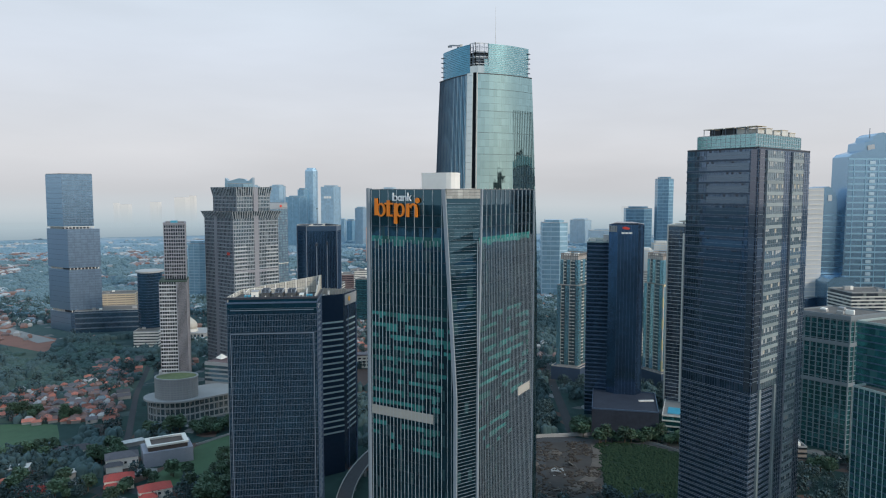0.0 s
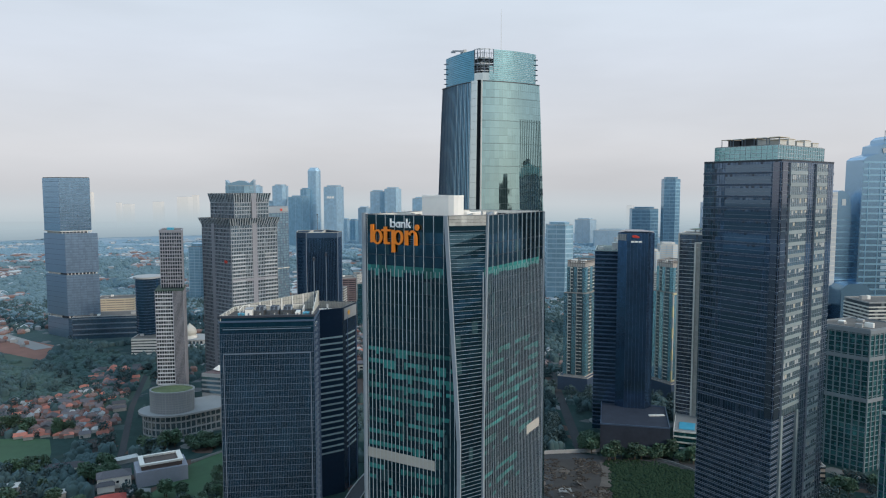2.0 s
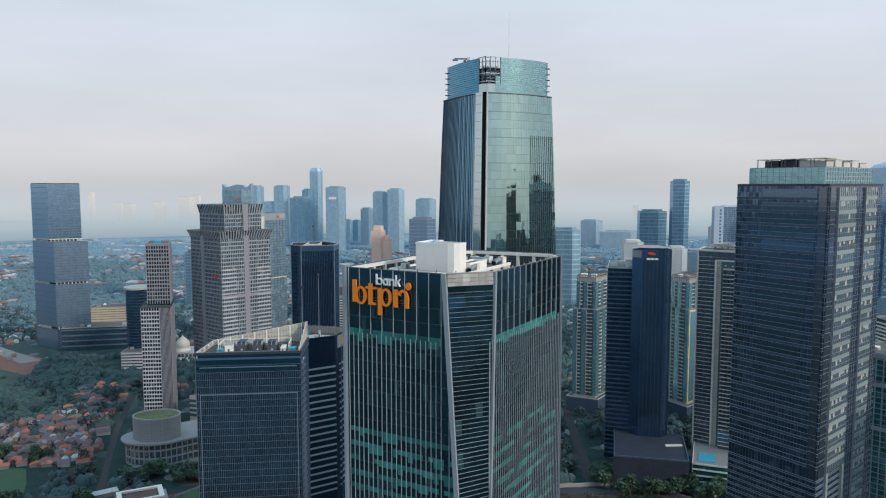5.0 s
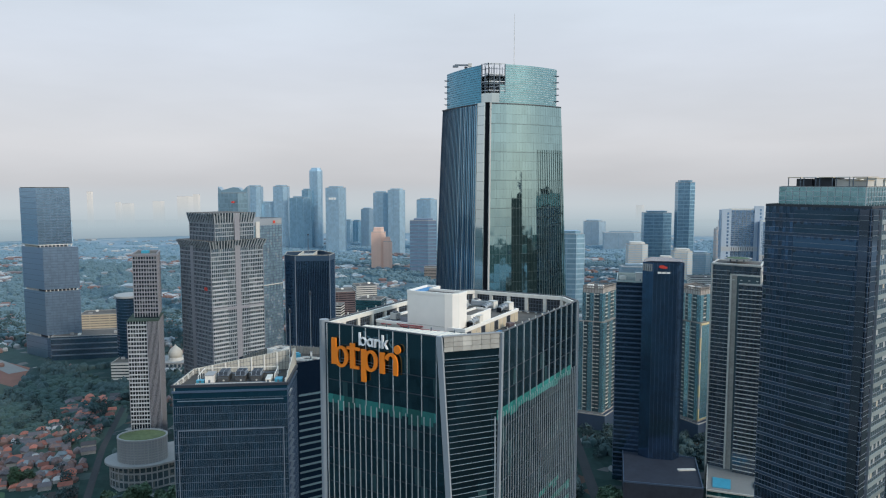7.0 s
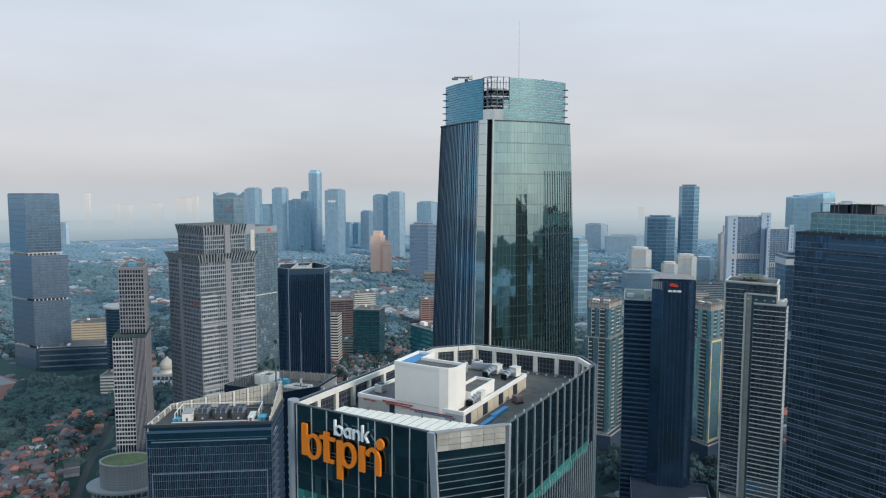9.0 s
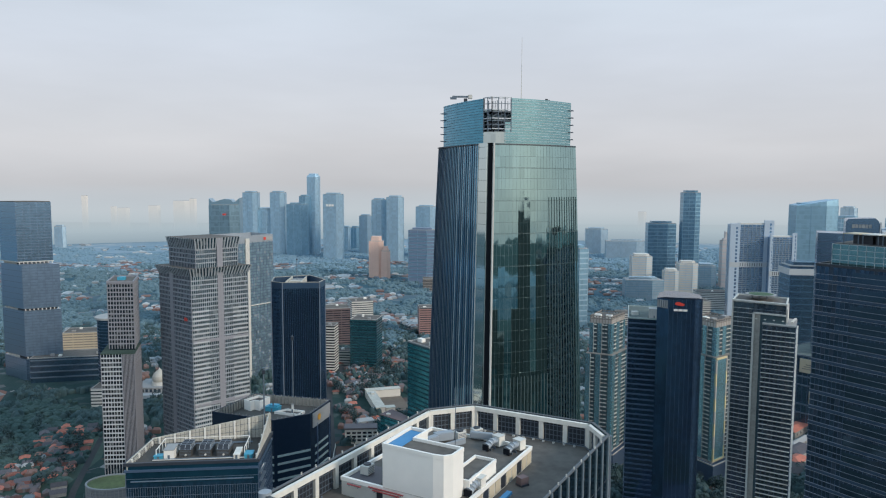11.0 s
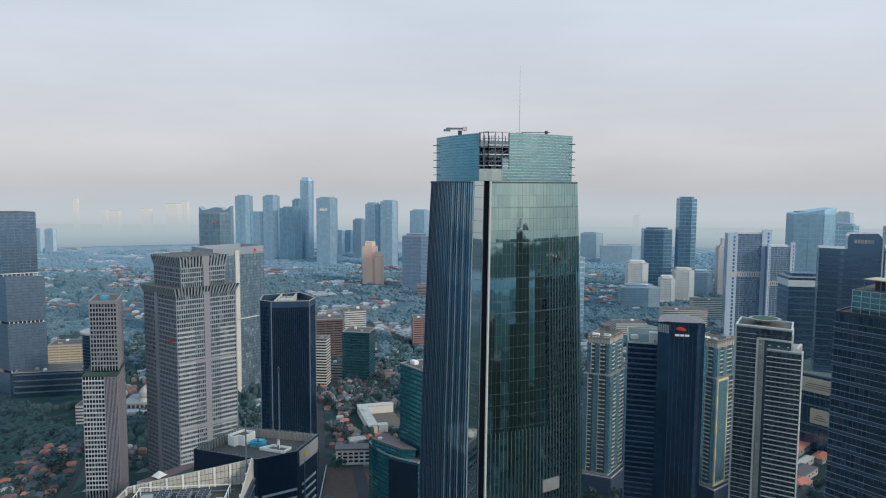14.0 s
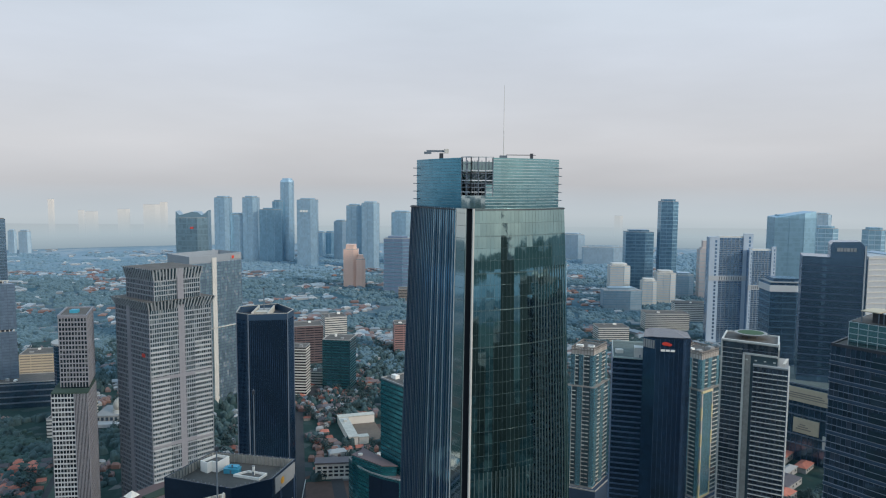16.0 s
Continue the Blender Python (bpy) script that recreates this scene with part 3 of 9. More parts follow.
    # teal spandrels with blinds drawn to different depths
    r = random.Random(4)
    fw = (Vector(FM) - Vector(FL)).length
    for z in [202.0] + [174 - 4.1 * i for i in range(9)] + [133.0, 129.0, 125.0]:
        s, end = 1.5, fw - 1.4 if z > 180 else min(36.0, 36.4 - 0.067 * (z - KNEE_Z))
        gone = 0.03 if z > 170 else 0.12 if z > 140 else 0.55
        while s < end - 0.8:
            w = min(1.62 * r.choice((1, 1, 1, 2, 2, 3)), end - s)
            h = r.choice((1.25, 1.4, 1.4, 1.6, 1.9, 2.4, 2.9)) + (0.7 if z > 195 else 0.0)
            if r.random() > gone:
                part("spandrel", a_box(s + 0.04, s + w - 0.04, -0.06, 0.05, 3.7 - h, 3.7), TEAL if r.random() < 0.75 else TEAL2, th, "", edge_pose(FL, FM, 0, z))
            s += w
        s = 1.5
        while s < (46 if z > 140 else 28):
            w = 1.36 * r.choice((1, 2, 2, 3, 5))
            if r.random() < (0.97 if z > 195 else 0.8 if z > 140 else 0.5):
                part("spandrel", a_box(s + 0.03, min(s + w, 47.5) - 0.03, -0.05, 0.05, 3.6 - (r.choice((2.2, 2.6, 3.0)) if z > 195 else r.choice((1.2, 1.4, 1.4, 1.9, 2.3))), 3.6), TEAL if z > 195 or r.random() < 0.3 else TEAL2, th, "", edge_pose(lo[2], R, 0, z))
            s += w
    edge_bands(th, "vent_panel", FL, FM, [138.8], 3.4, 0.2, VENT, "warm pale grey louvre panel", s0=1.2, s1=28)
    edge_bands(th, "vent_panel", lo[2], R, [140.0], 3.4, 0.2, VENT, "warm pale grey louvre panel", s0=37, s1=49)
    for q, e in ((FL, FM), (FR, R)):
        edge_bands(th, "floor_line", q, e, [z for z in levels(0, 216, 4.1) if 100 < z < 204 or z > 206], 0.18, 0.05, DARKMETAL)
    # white frame with dark grilles inside the roof wall
    inner = grow(BANK, -0.8)
    for i in (3, 4, 5, 6):
        a, b = inner[i], inner[(i + 1) % 7]
        L = (Vector(b) - Vector(a)).length
        if L < 6:
            n = 1
        else:
            n = max(2, round(L / 6.2))
        for k in range(n + 1):
            part("frame_post", a_box(-0.5, 0.5, -0.05, 0.75, 0, TOP_Z - DECK_Z - 0.1), FRAMECREAM, th, "", edge_pose(a, b, min(max(L * k / n, 0.5), L - 0.5), DECK_Z))
        part("frame_beam", a_box(0, L, 0.16, 0.85, TOP_Z - DECK_Z - 0.95, TOP_Z - DECK_Z + 0.05), FRAMECREAM, th, "", edge_pose(a, b, 0, DECK_Z))
        bm = bmesh.new()
        for k in range(int(L / 0.9)):
            box(bm, 0.9 * k + 0.3, 0.9 * k + 0.42, 0.12, 0.24, 0.2, 4.3)
        for z in (0.4, 1.5, 2.6, 3.7):
            box(bm, 0.1, L - 0.1, 0.16, 0.28, z, z + 0.12)
        part("grille", bm, STEEL, th, "rusty grey steel grille", edge_pose(a, b, 0, DECK_Z))
        part("grille_back", a_box(0.1, L - 0.1, 0.02, 0.1, 0.1, 4.3), DARKMETAL, th, "", edge_pose(a, b, 0, DECK_Z))
    # service pipe on blocks round the foot of the frame, small studs on the coping
    for i in (3, 4, 5):
        a, b = grow(BANK, -2.3)[i], grow(BANK, -2.3)[i + 1]
        L = (Vector(b) - Vector(a)).length
        part("perimeter_pipe", a_box(0, L, -0.09, 0.09, 0.35, 0.53), STEEL, th, "", edge_pose(a, b, 0, DECK_Z + 0.15))
        for k in range(1, int(L / 2.4)):
            part("pipe_block", a_box(-0.22, 0.22, -0.3, 0.3, 0, 0.36), OFFWHITE, th, "", edge_pose(a, b, 2.4 * k, DECK_Z + 0.15))
    for i, (a, b) in enumerate(((FR, R), (BANK[6], FL))):
        for k in range(1, 12):
            part("coping_stud", a_box(-0.1, 0.1, 0.0, 0.2, 0, 0.5), OFFWHITE, th, "", edge_pose(a, b, 4.0 * k, TOP_Z + 0.2))
    return th


COPING = matte("dull_grey_coping", (0.085, 0.09, 0.095), 0.6, 0.6, 0.1, 0.15)
CLADGREY = matte("streaked_grey_cladding", (0.36, 0.35, 0.315), 0.8, 0.7, 0.3, 0.35, rnd=0.25)
sign_tower()


def roof_house():
    """Stepped white plant building on the signed tower's roof."""
    th = thing("rooftop_plant_house", "stepped white plant house on the tower roof", "plant house", (18, 280, DECK_Z + 0.15))
    z = DECK_Z + 0.15
    low = [(2.2, 277.6), (23.4, 263.8), (40.3, 291.2), (20.0, 304.0)]
    part("lower_storey", prism(low, z, 220.0), OFFWHITE, th)
    piece("parapet", ring_mesh("parapet", low, 0.12, 0.4, 0.75, WHITE), th, "white painted parapet", Matrix.Translation((0, 0, 219.9)))
    part("lower_roof", prism(grow(low, -0.5), 220.0, 220.1), DECK, th)
    # L-shaped upper storey, flush with the front wall, its corner rounded
    box_pts = [(10.0, 272.3), (18.8, 266.5), (20.6, 265.8), (22.2, 266.3), (24.3, 269.6), (15.9, 275.0), (18.3, 278.9), (15.0, 281.0)]
    part("upper_storey", prism(box_pts, z, 228.2), WHITE, th)
    piece("parapet", ring_mesh("parapet", box_pts, 0.08, 0.35, 0.7, WHITE), th, "", Matrix.Translation((0, 0, 228.1)))
    part("upper_roof", prism(grow(box_pts, -0.4), 228.2, 228.28), DECK, th)
    part("blue_roof", prism([(10.9, 273.0), (13.3, 271.4), (17.4, 278.6), (15.1, 280.2)], 228.3, 228.36), BLUEPAINT, th, "blue waterproofed roof patch")
    part("wall_seam", a_box(0.2, 10.4, -0.05, 0.02, 220.6, 220.72), STAINED, th, "", edge_pose(box_pts[0], box_pts[1], 0, 0))
    side = [(21.5, 271.5), (25.3, 269.2), (31.3, 278.9), (27.5, 281.3)]
    part("side_room", prism(side, 220.1, 222.3), WHITE, th)
    piece("parapet", ring_mesh("parapet", side, 0.05, 0.3, 0.7, WHITE), th, "", Matrix.Translation((0, 0, 222.2)))
    part("side_roof", prism(grow(side, -0.35), 222.3, 222.4), DECK, th)
    # Flat dark panel painted in for the shade of an open doorway.
    part("doorway", a_box(8.0, 10.4, -0.06, 0.02, 0, 2.3), DARKMETAL, th, "dark panel put in for a shaded doorway", edge_pose(low[0], low[1], 0, z))
    part("floor_panel", prism([(3.6, 278.4), (9.2, 274.7), (12.6, 280.6), (7.2, 284.2)], 220.1, 220.16), SLATE, th, "dark sheeted roof corner")
    a, b = low[1], low[2]
    L = (Vector(b) - Vector(a)).length
    for i in range(12):
        part("wall_panel", a_box(1.0 + i * 2.6, 3.2 + i * 2.6, -0.08, 0.02, 0.2, 2.6), BEIGE if i % 3 else DARKMETAL, th, "", edge_pose(a, b, 0, z))
    return th


roof_house()


def bar(bm, s0, s1, z0, z1, d0=-0.95, d1=-0.5, lean=0.0):
    """Upright or level bar on a wall; lean shifts its top along the wall."""
    vs = [bm.verts.new((s + (lean if z == z1 else 0.0), d, z)) for d in (d0, d1) for s, z in ((s0, z0), (s1, z0), (s1, z1), (s0, z1))]
    for f in ((0, 1, 2, 3), (7, 6, 5, 4), (0, 4, 5, 1), (1, 5, 6, 2), (2, 6, 7, 3), (3, 7, 4, 0)):
        bm.faces.new([vs[k] for k in f])
    return bm


def hoop(bm, cs, cz, rs, rz, thick, thin, a0, a1, d0=-0.94, d1=-0.5, n=18):
    """Part of an oval hoop on a wall, from angle a0 to a1, thick at its sides and thin above and below."""
    rows = []
    for k in range(n + 1):
        a = radians(a0 + (a1 - a0) * k / n)
        w = thin + (thick - thin) * abs(math.cos(a)) ** 1.5
        c, q = math.cos(a), math.sin(a)
        rows.append([bm.verts.new((cs + (rs - e) * c, d, cz + (rz - e * rz / rs) * q)) for d, e in ((d0, 0), (d0, w), (d1, w), (d1, 0))])
    for p, q in zip(rows, rows[1:]):
        for k in range(4):
            bm.faces.new((p[k], p[(k + 1) % 4], q[(k + 1) % 4], q[k]))
    bm.faces.new(rows[0])
    bm.faces.new(rows[-1][::-1])
    bmesh.ops.recalc_face_normals(bm, faces=bm.faces)
    return bm


def sign():
    """Big orange sign of bars, hoops and a slanted drop, and a smaller white one above it, on brackets."""
    th = thing("tower_sign", "large orange and white company sign on dark glass", "sign", (0, 258, 211))
    m = edge_pose(BANK[0], BANK[1], 0, 0)

    def shape(name, s0, s1, z, mat, makers, label=""):
        bm = bmesh.new()
        for k, (maker, *args) in enumerate(makers):
            maker(bm, *args, -0.95 + 0.006 * k)
        ob = part(name, bm, mat, th, label, m)
        for q in (s0, s1):
            part("bracket", a_box(q - 0.1, q + 0.1, -0.5, -0.03, z - 0.1, z + 0.1), DARKMETAL, ob, "", m)
    O, W = ORANGE, SIGNWHITE
    shape("orange_mark", 4.2, 7.6, 214.9, O, ((bar, 3.45, 4.75, 213.2, 219.3), (hoop, 6.2, 215.15, 2.1, 2.5, 1.05, 0.5, 0, 360)))
    shape("orange_mark", 9.4, 9.7, 215.0, O, ((bar, 8.85, 10.15, 212.8, 218.6), (bar, 7.9, 11.5, 217.1, 217.75), (bar, 9.9, 11.3, 212.8, 213.5)))
    shape("orange_mark", 12.7, 16.0, 215.0, O, ((bar, 12.0, 13.3, 210.2, 217.6), (hoop, 14.6, 215.15, 2.0, 2.45, 1.0, 0.5, 0, 360)))
    shape("orange_mark", 17.8, 21.4, 215.0, O, ((bar, 17.15, 18.45, 212.75, 217.5), (hoop, 20.15, 215.55, 1.75, 2.1, 1.0, 0.55, 0, 160), (bar, 20.8, 21.95, 212.75, 215.6)))
    shape("orange_drop", 21.8, 21.9, 218.6, O, ((hoop, 21.85, 218.6, 0.85, 1.0, 0.84, 0.84, 0, 360),))
    shape("white_mark", 11.7, 13.0, 219.4, W, ((bar, 11.4, 11.8, 218.45, 221.35), (hoop, 12.5, 219.4, 1.0, 0.98, 0.36, 0.32, 0, 360)))
    shape("white_mark", 14.1, 15.2, 219.4, W, ((hoop, 14.5, 219.35, 0.8, 0.95, 0.34, 0.32, 0, 360), (bar, 15.02, 15.38, 218.4, 220.3)))
    shape("white_mark", 15.95, 17.1, 219.4, W, ((bar, 15.75, 16.1, 218.4, 220.3), (hoop, 16.65, 219.5, 0.7, 0.8, 0.34, 0.32, 0, 165), (bar, 17.0, 17.35, 218.4, 219.5)))
    shape("white_mark", 18.0, 18.6, 219.4, W, ((bar, 17.75, 18.12, 218.4, 221.4),))
    for s0, s1, z0, z1, lean in ((18.25, 18.65, 219.4, 220.4, 0.7), (19.0, 19.4, 218.4, 219.35, -0.65)):
        part("white_bar", bar(bmesh.new(), s0, s1, z0, z1, -0.93, -0.5, lean), W, th, "", m)
    # steel rails that carry it
    for z in (213.9, 214.6):
        part("rail", a_box(3.2, 22.0, -0.45, -0.33, z, z + 0.1), STEEL, th, "", m)
    return th


SIGNWHITE = matte("bright_sign_enamel", (0.86, 0.86, 0.85), 0.4, 0.5, 0.1, 0.03)
sign()

def air_unit(m):
    th = new("air_conditioner")
    tagged(th, "pale grey boxy air unit with a fan on the tower roof", "air conditioner", "air units on the roof")
    bm = a_box(-1.1, 1.1, -0.9, 0.9, 0.25, 1.9)
    bmesh.ops.bevel(bm, geom=list(bm.edges), offset=0.06, segments=1, affect="EDGES")
    case = part("casing", bm, OFFWHITE, th)
    bm = bmesh.new()
    bmesh.ops.create_cone(bm, cap_ends=True, segments=16, radius1=0.75, radius2=0.75, depth=0.25, matrix=Matrix.Translation((0, 0, 2.0)))
    part("fan", bm, DARKMETAL, th)
    for x in (-0.9, 0.9):
        part("foot", a_box(x - 0.1, x + 0.1, -0.8, 0.8, 0, 0.27), STEEL, th)
    for k in range(4):
        part("louvre", a_box(-0.95, 0.95, -0.97, -0.88, 0.5 + 0.32 * k, 0.62 + 0.32 * k), STEEL, case)
    th.matrix_basis = m
    return th


ROOF_Z = DECK_Z + 0.15
unit = air_unit(pose(25.8, 297.3, 220.1, 0, 0, 32))
for x, y, z, a in ((29.6, 299.0, 220.1, 25), (6.9, 279.6, 220.1, 57)):
    copy_thing(unit, pose(x, y, z, 0, 0, a))


def ducted_unit(m):
    """Cream air unit with a ribbed silver duct bending down to a dark mouth."""
    th = new("ducted_air_unit")
    tagged(th, "cream air unit with a ribbed silver duct on the plant house", "air conditioner", "ducted units on the roof")
    part("casing", a_box(1.3, 3.1, -0.95, 0.95, 0.3, 2.3), FRAMECREAM, th)
    part("lid", a_box(1.2, 3.2, -1.05, 1.05, 2.3, 2.42), OFFWHITE, th)
    line = [(1.3, 1.45), (0.3, 1.5), (-0.5, 1.35), (-1.2, 1.0), (-1.8, 0.75)]
    rings = []
    bm = bmesh.new()
    for k, (x, z) in enumerate(line):
        r = 0.72 if k < 3 else 0.8
        rings.append([bm.verts.new((x + 0.35 * r * math.sin(a) * (k / 4), r * math.cos(a), z + r * 0.8 * math.sin(a))) for a in [q * math.tau / 12 for q in range(12)]])
    for p, q in zip(rings, rings[1:]):
        for i in range(12):
            bm.faces.new((p[i], p[(i + 1) % 12], q[(i + 1) % 12], q[i]))
    bmesh.ops.recalc_face_normals(bm, faces=bm.faces)
    duct = part("duct", bm, SILVER, th, "ribbed silver duct")
    for k, (x, z) in enumerate(line[:-1]):
        bm = bmesh.new()
        bmesh.ops.create_cone(bm, cap_ends=True, segments=12, radius1=0.84, radius2=0.84, depth=0.12, matrix=Matrix.Translation((x - 0.3, 0, z - 0.02)) @ Matrix.Rotation(radians(90 - 9 * k), 4, "Y"))
        part("rib", bm, FIN, duct)
    # Black panel closes the duct, painted in for the shade inside.
    part("mouth", a_box(-2.05, -1.75, -0.75, 0.75, 0.1, 1.25), SLIT, th, "black panel put in for the shaded air mouth")
    for x in (-1.0, 0.4, 2.2):
        part("stand", a_box(x - 0.08, x + 0.08, -0.8, 0.8, 0, 0.5), STEEL, th)
    th.matrix_basis = m
    return th


unit = ducted_unit(pose(32.0, 291.6, 220.1, 0, 0, 42))
for x, y, a in ((36.0, 289.2, 42), (25.2, 270.9 - 0.6, 56)):
    copy_thing(unit, pose(x + (0.9 if y < 280 else 0.0), y, 220.1, 0, 0, a))


def roof_clutter():
    th = thing("duct_run", "bent silver air ducts beside the plant house", "duct", (28, 297, 220.1))
    for k, (x, y, w, d, a) in enumerate(((22.2, 296.0, 4.2, 1.8, 20), (19.6, 293.6, 3.0, 1.6, 40), (30.4, 296.4, 5.0, 1.1, -20), (24.5, 292.2, 5.2, 0.7, 35))):
        bm = a_box(-w / 2, w / 2, -d / 2, d / 2, 0.5, 1.3 + 0.5 * d)
        bmesh.ops.bevel(bm, geom=list(bm.edges), offset=0.12, segments=2, affect="EDGES")
        part("duct", bm, SILVER, th, "", pose(x, y, 220.1, 0, 0, a))
        for q in (-0.35, 0.35):
            part("support", a_box(-0.08, 0.08, -0.08, 0.08, 0, 0.55), STEEL, th, "", pose(x + q, y + q, 220.1))
    u = (Vector(BANK[1]) - Vector(BANK[0])).normalized()
    th = thing("skylight_canopy", "stained white sheet canopy along the roof edge", "canopy", (10, 262, ROOF_Z))
    for i in range(16):
        m = edge_pose(BANK[0], BANK[1], 8.4 + 1.86 * i, 0)
        d0, d1 = max(0.75, 1.19 * (1.86 * i - 22.2) + 0.8), 5.8 + 0.28 * i
        part("sheet", a_box(0.05, 1.8, d0, d1, 221.5, 221.65), CANVAS, th, "", m)
        part("rib", a_box(1.78, 1.86, d0, d1 + 0.1, 221.45, 221.7), FIN, th, "", m)
        if i % 3 == 0 and i < 13:
            part("post", a_box(0.0, 0.2, 1.4, 1.6, ROOF_Z, 221.5), STEEL, th, "", m)
            part("post", a_box(0.0, 0.2, d1 - 0.6, d1 - 0.4, ROOF_Z, 222.4), STEEL, th, "", m)
    th = thing("pipe_run", "red and blue service pipes along the plant house", "pipes", (12, 268, 219.5))
    a, b = Vector((2.2, 277.6)), Vector((23.4, 263.8))
    L = (b - a).length
    for k, (s0, s1, z, mat) in enumerate(((6.5, 14, 220.2, REDPIPE), (7.5, 13.2, 219.8, REDPIPE), (14.5, 24, 219.3, BLUEPAINT), (2, 5, 219.9, REDPIPE), (13.5, 23.5, 219.7, REDPIPE))):
        bm = bmesh.new()
        bmesh.ops.create_cone(bm, cap_ends=True, segments=8, radius1=0.14, radius2=0.14, depth=s1 - s0, matrix=edge_pose(a, b, (s0 + s1) / 2, z) @ Matrix.Translation((0, -0.5 - 0.12 * k, 0)) @ Matrix.Rotation(radians(90), 4, "Y"))
        part("pipe", bm, mat, th)
        for q in (s0 + 0.5, s1 - 0.5):
            part("bracket", a_box(-0.06, 0.06, -0.75 - 0.12 * k, 0.0, -0.25, -0.12), STEEL, th, "", edge_pose(a, b, q, z))
    th = thing("roof_tarpaulin", "blue tarpaulin laid along the plant house", "tarpaulin", (36, 274, ROOF_Z))
    wall = ((23.4, 263.8), (40.3, 291.2))
    for k, (s0, s1, d0, d1, h) in enumerate(((3.2, 9.0, -2.9, -1.9, 0.45), (8.8, 12.4, -2.7, -1.6, 0.62), (12.2, 16.2, -2.5, -1.5, 0.5))):
        part("sheet" if k else "fold", a_box(s0, s1, d0, d1, 0.0 if k else 0.02, h), BLUEPAINT, th, "", edge_pose(*wall, 0, ROOF_Z))
    th = thing("water_tank", "small rusty box tank on the tower roof", "tank", (36.6, 280.2, ROOF_Z))
    part("tank", a_box(-0.9, 0.9, -0.8, 0.8, 0.35, 1.7), BRICK, th, "", pose(36.6, 280.2, ROOF_Z, 0, 0, 30))
    part("stand", a_box(-1.0, 1.0, -0.9, 0.9, 0, 0.36), DARKMETAL, th, "", pose(36.6, 280.2, ROOF_Z, 0, 0, 30))
    th = thing("antenna_pole", "thin aerial pole with crossarms on the plant house", "antenna", (24.2, 288.5, 220.1))
    bm = bmesh.new()
    bmesh.ops.create_cone(bm, cap_ends=True, segments=8, radius1=0.09, radius2=0.06, depth=14, matrix=Matrix.Translation((24.2, 288.5, 227.1)))
    part("pole", bm, STEEL, th)
    for z in (230.6, 231.6):
        part("crossarm", a_box(23.7, 24.7, 288.46, 288.54, z, z + 0.06), STEEL, th)


roof_clutter()

# ---- round-shouldered glass tower with the unfinished crown ----
CR_U, CR_V, CR_C0, CR_S = Vector((0.9, 0.436)), Vector((-0.436, 0.9)), Vector((46.3, 420.2)), 41.0
CR_MID = CR_C0 + (CR_U + CR_V) * CR_S / 2
CR_PROFILE = [(0, 1.17), (60, 1.18), (120, 1.175), (170, 1.155), (200, 1.13), (222, 1.10), (245, 1.07), (270, 1.035), (290.6, 1.0)]


def cr_scale(z):
    return float(np.interp(z, [p[0] for p in CR_PROFILE], [p[1] for p in CR_PROFILE]))


def cr_side(side, s, scale, out=0.0):
    """A place on one bulging side: s from 0 to 1 along it, anticlockwise from the near corner."""
    ways = [(CR_C0, CR_U), (CR_C0 + CR_U * CR_S, CR_V), (CR_C0 + (CR_U + CR_V) * CR_S, -CR_U), (CR_C0 + CR_V * CR_S, -CR_V)]
    o, w = ways[side]
    nrm = Vector((w.y, -w.x))
    bulge = (3.2, 1.8, 3.2, 1.6)[side]
    p = o + w * CR_S * s + nrm * (bulge * (1 - (2 * s - 1) ** 2) + out)
    return CR_MID + (p - CR_MID) * scale


def cr_bar(side, s0, s1, z0, z1, d, n=8, inner=0.25):
    """A level bar that follows the bulge of a side."""
    bm = bmesh.new()
    rows = []
    for i in range(n + 1):
        s = s0 + (s1 - s0) * i / n
        rows.append([bm.verts.new((*cr_side(side, s, cr_scale(z), o), z)) for o, z in ((-inner, z0), (d, z0), (d, z1), (-inner, z1))])
    for i in range(n):
        for k in range(4):
            bm.faces.new((rows[i][k], rows[i + 1][k], rows[i + 1][(k + 1) % 4], rows[i][(k + 1) % 4]))
    bm.faces.new(rows[0][::-1])
    bm.faces.new(rows[-1])
    return bm


def cr_fin(side, s, w, d, zs):
    """An upright fin that follows the taper."""
    bm = bmesh.new()
    ds = w / CR_S / 2
    rows = [[bm.verts.new((*cr_side(side, q, cr_scale(z), o), z)) for q, o in ((s - ds, -0.1), (s - ds, d), (s + ds, d), (s + ds, -0.1))] for z in zs]
    for k in range(len(rows) - 1):
        for i in range(4):
            j = (i + 1) % 4
            bm.faces.new((rows[k][j], rows[k][i], rows[k + 1][i], rows[k + 1][j]))
    bm.faces.new(rows[-1][::-1])
    bmesh.ops.recalc_face_normals(bm, faces=bm.faces)
    return bm


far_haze()


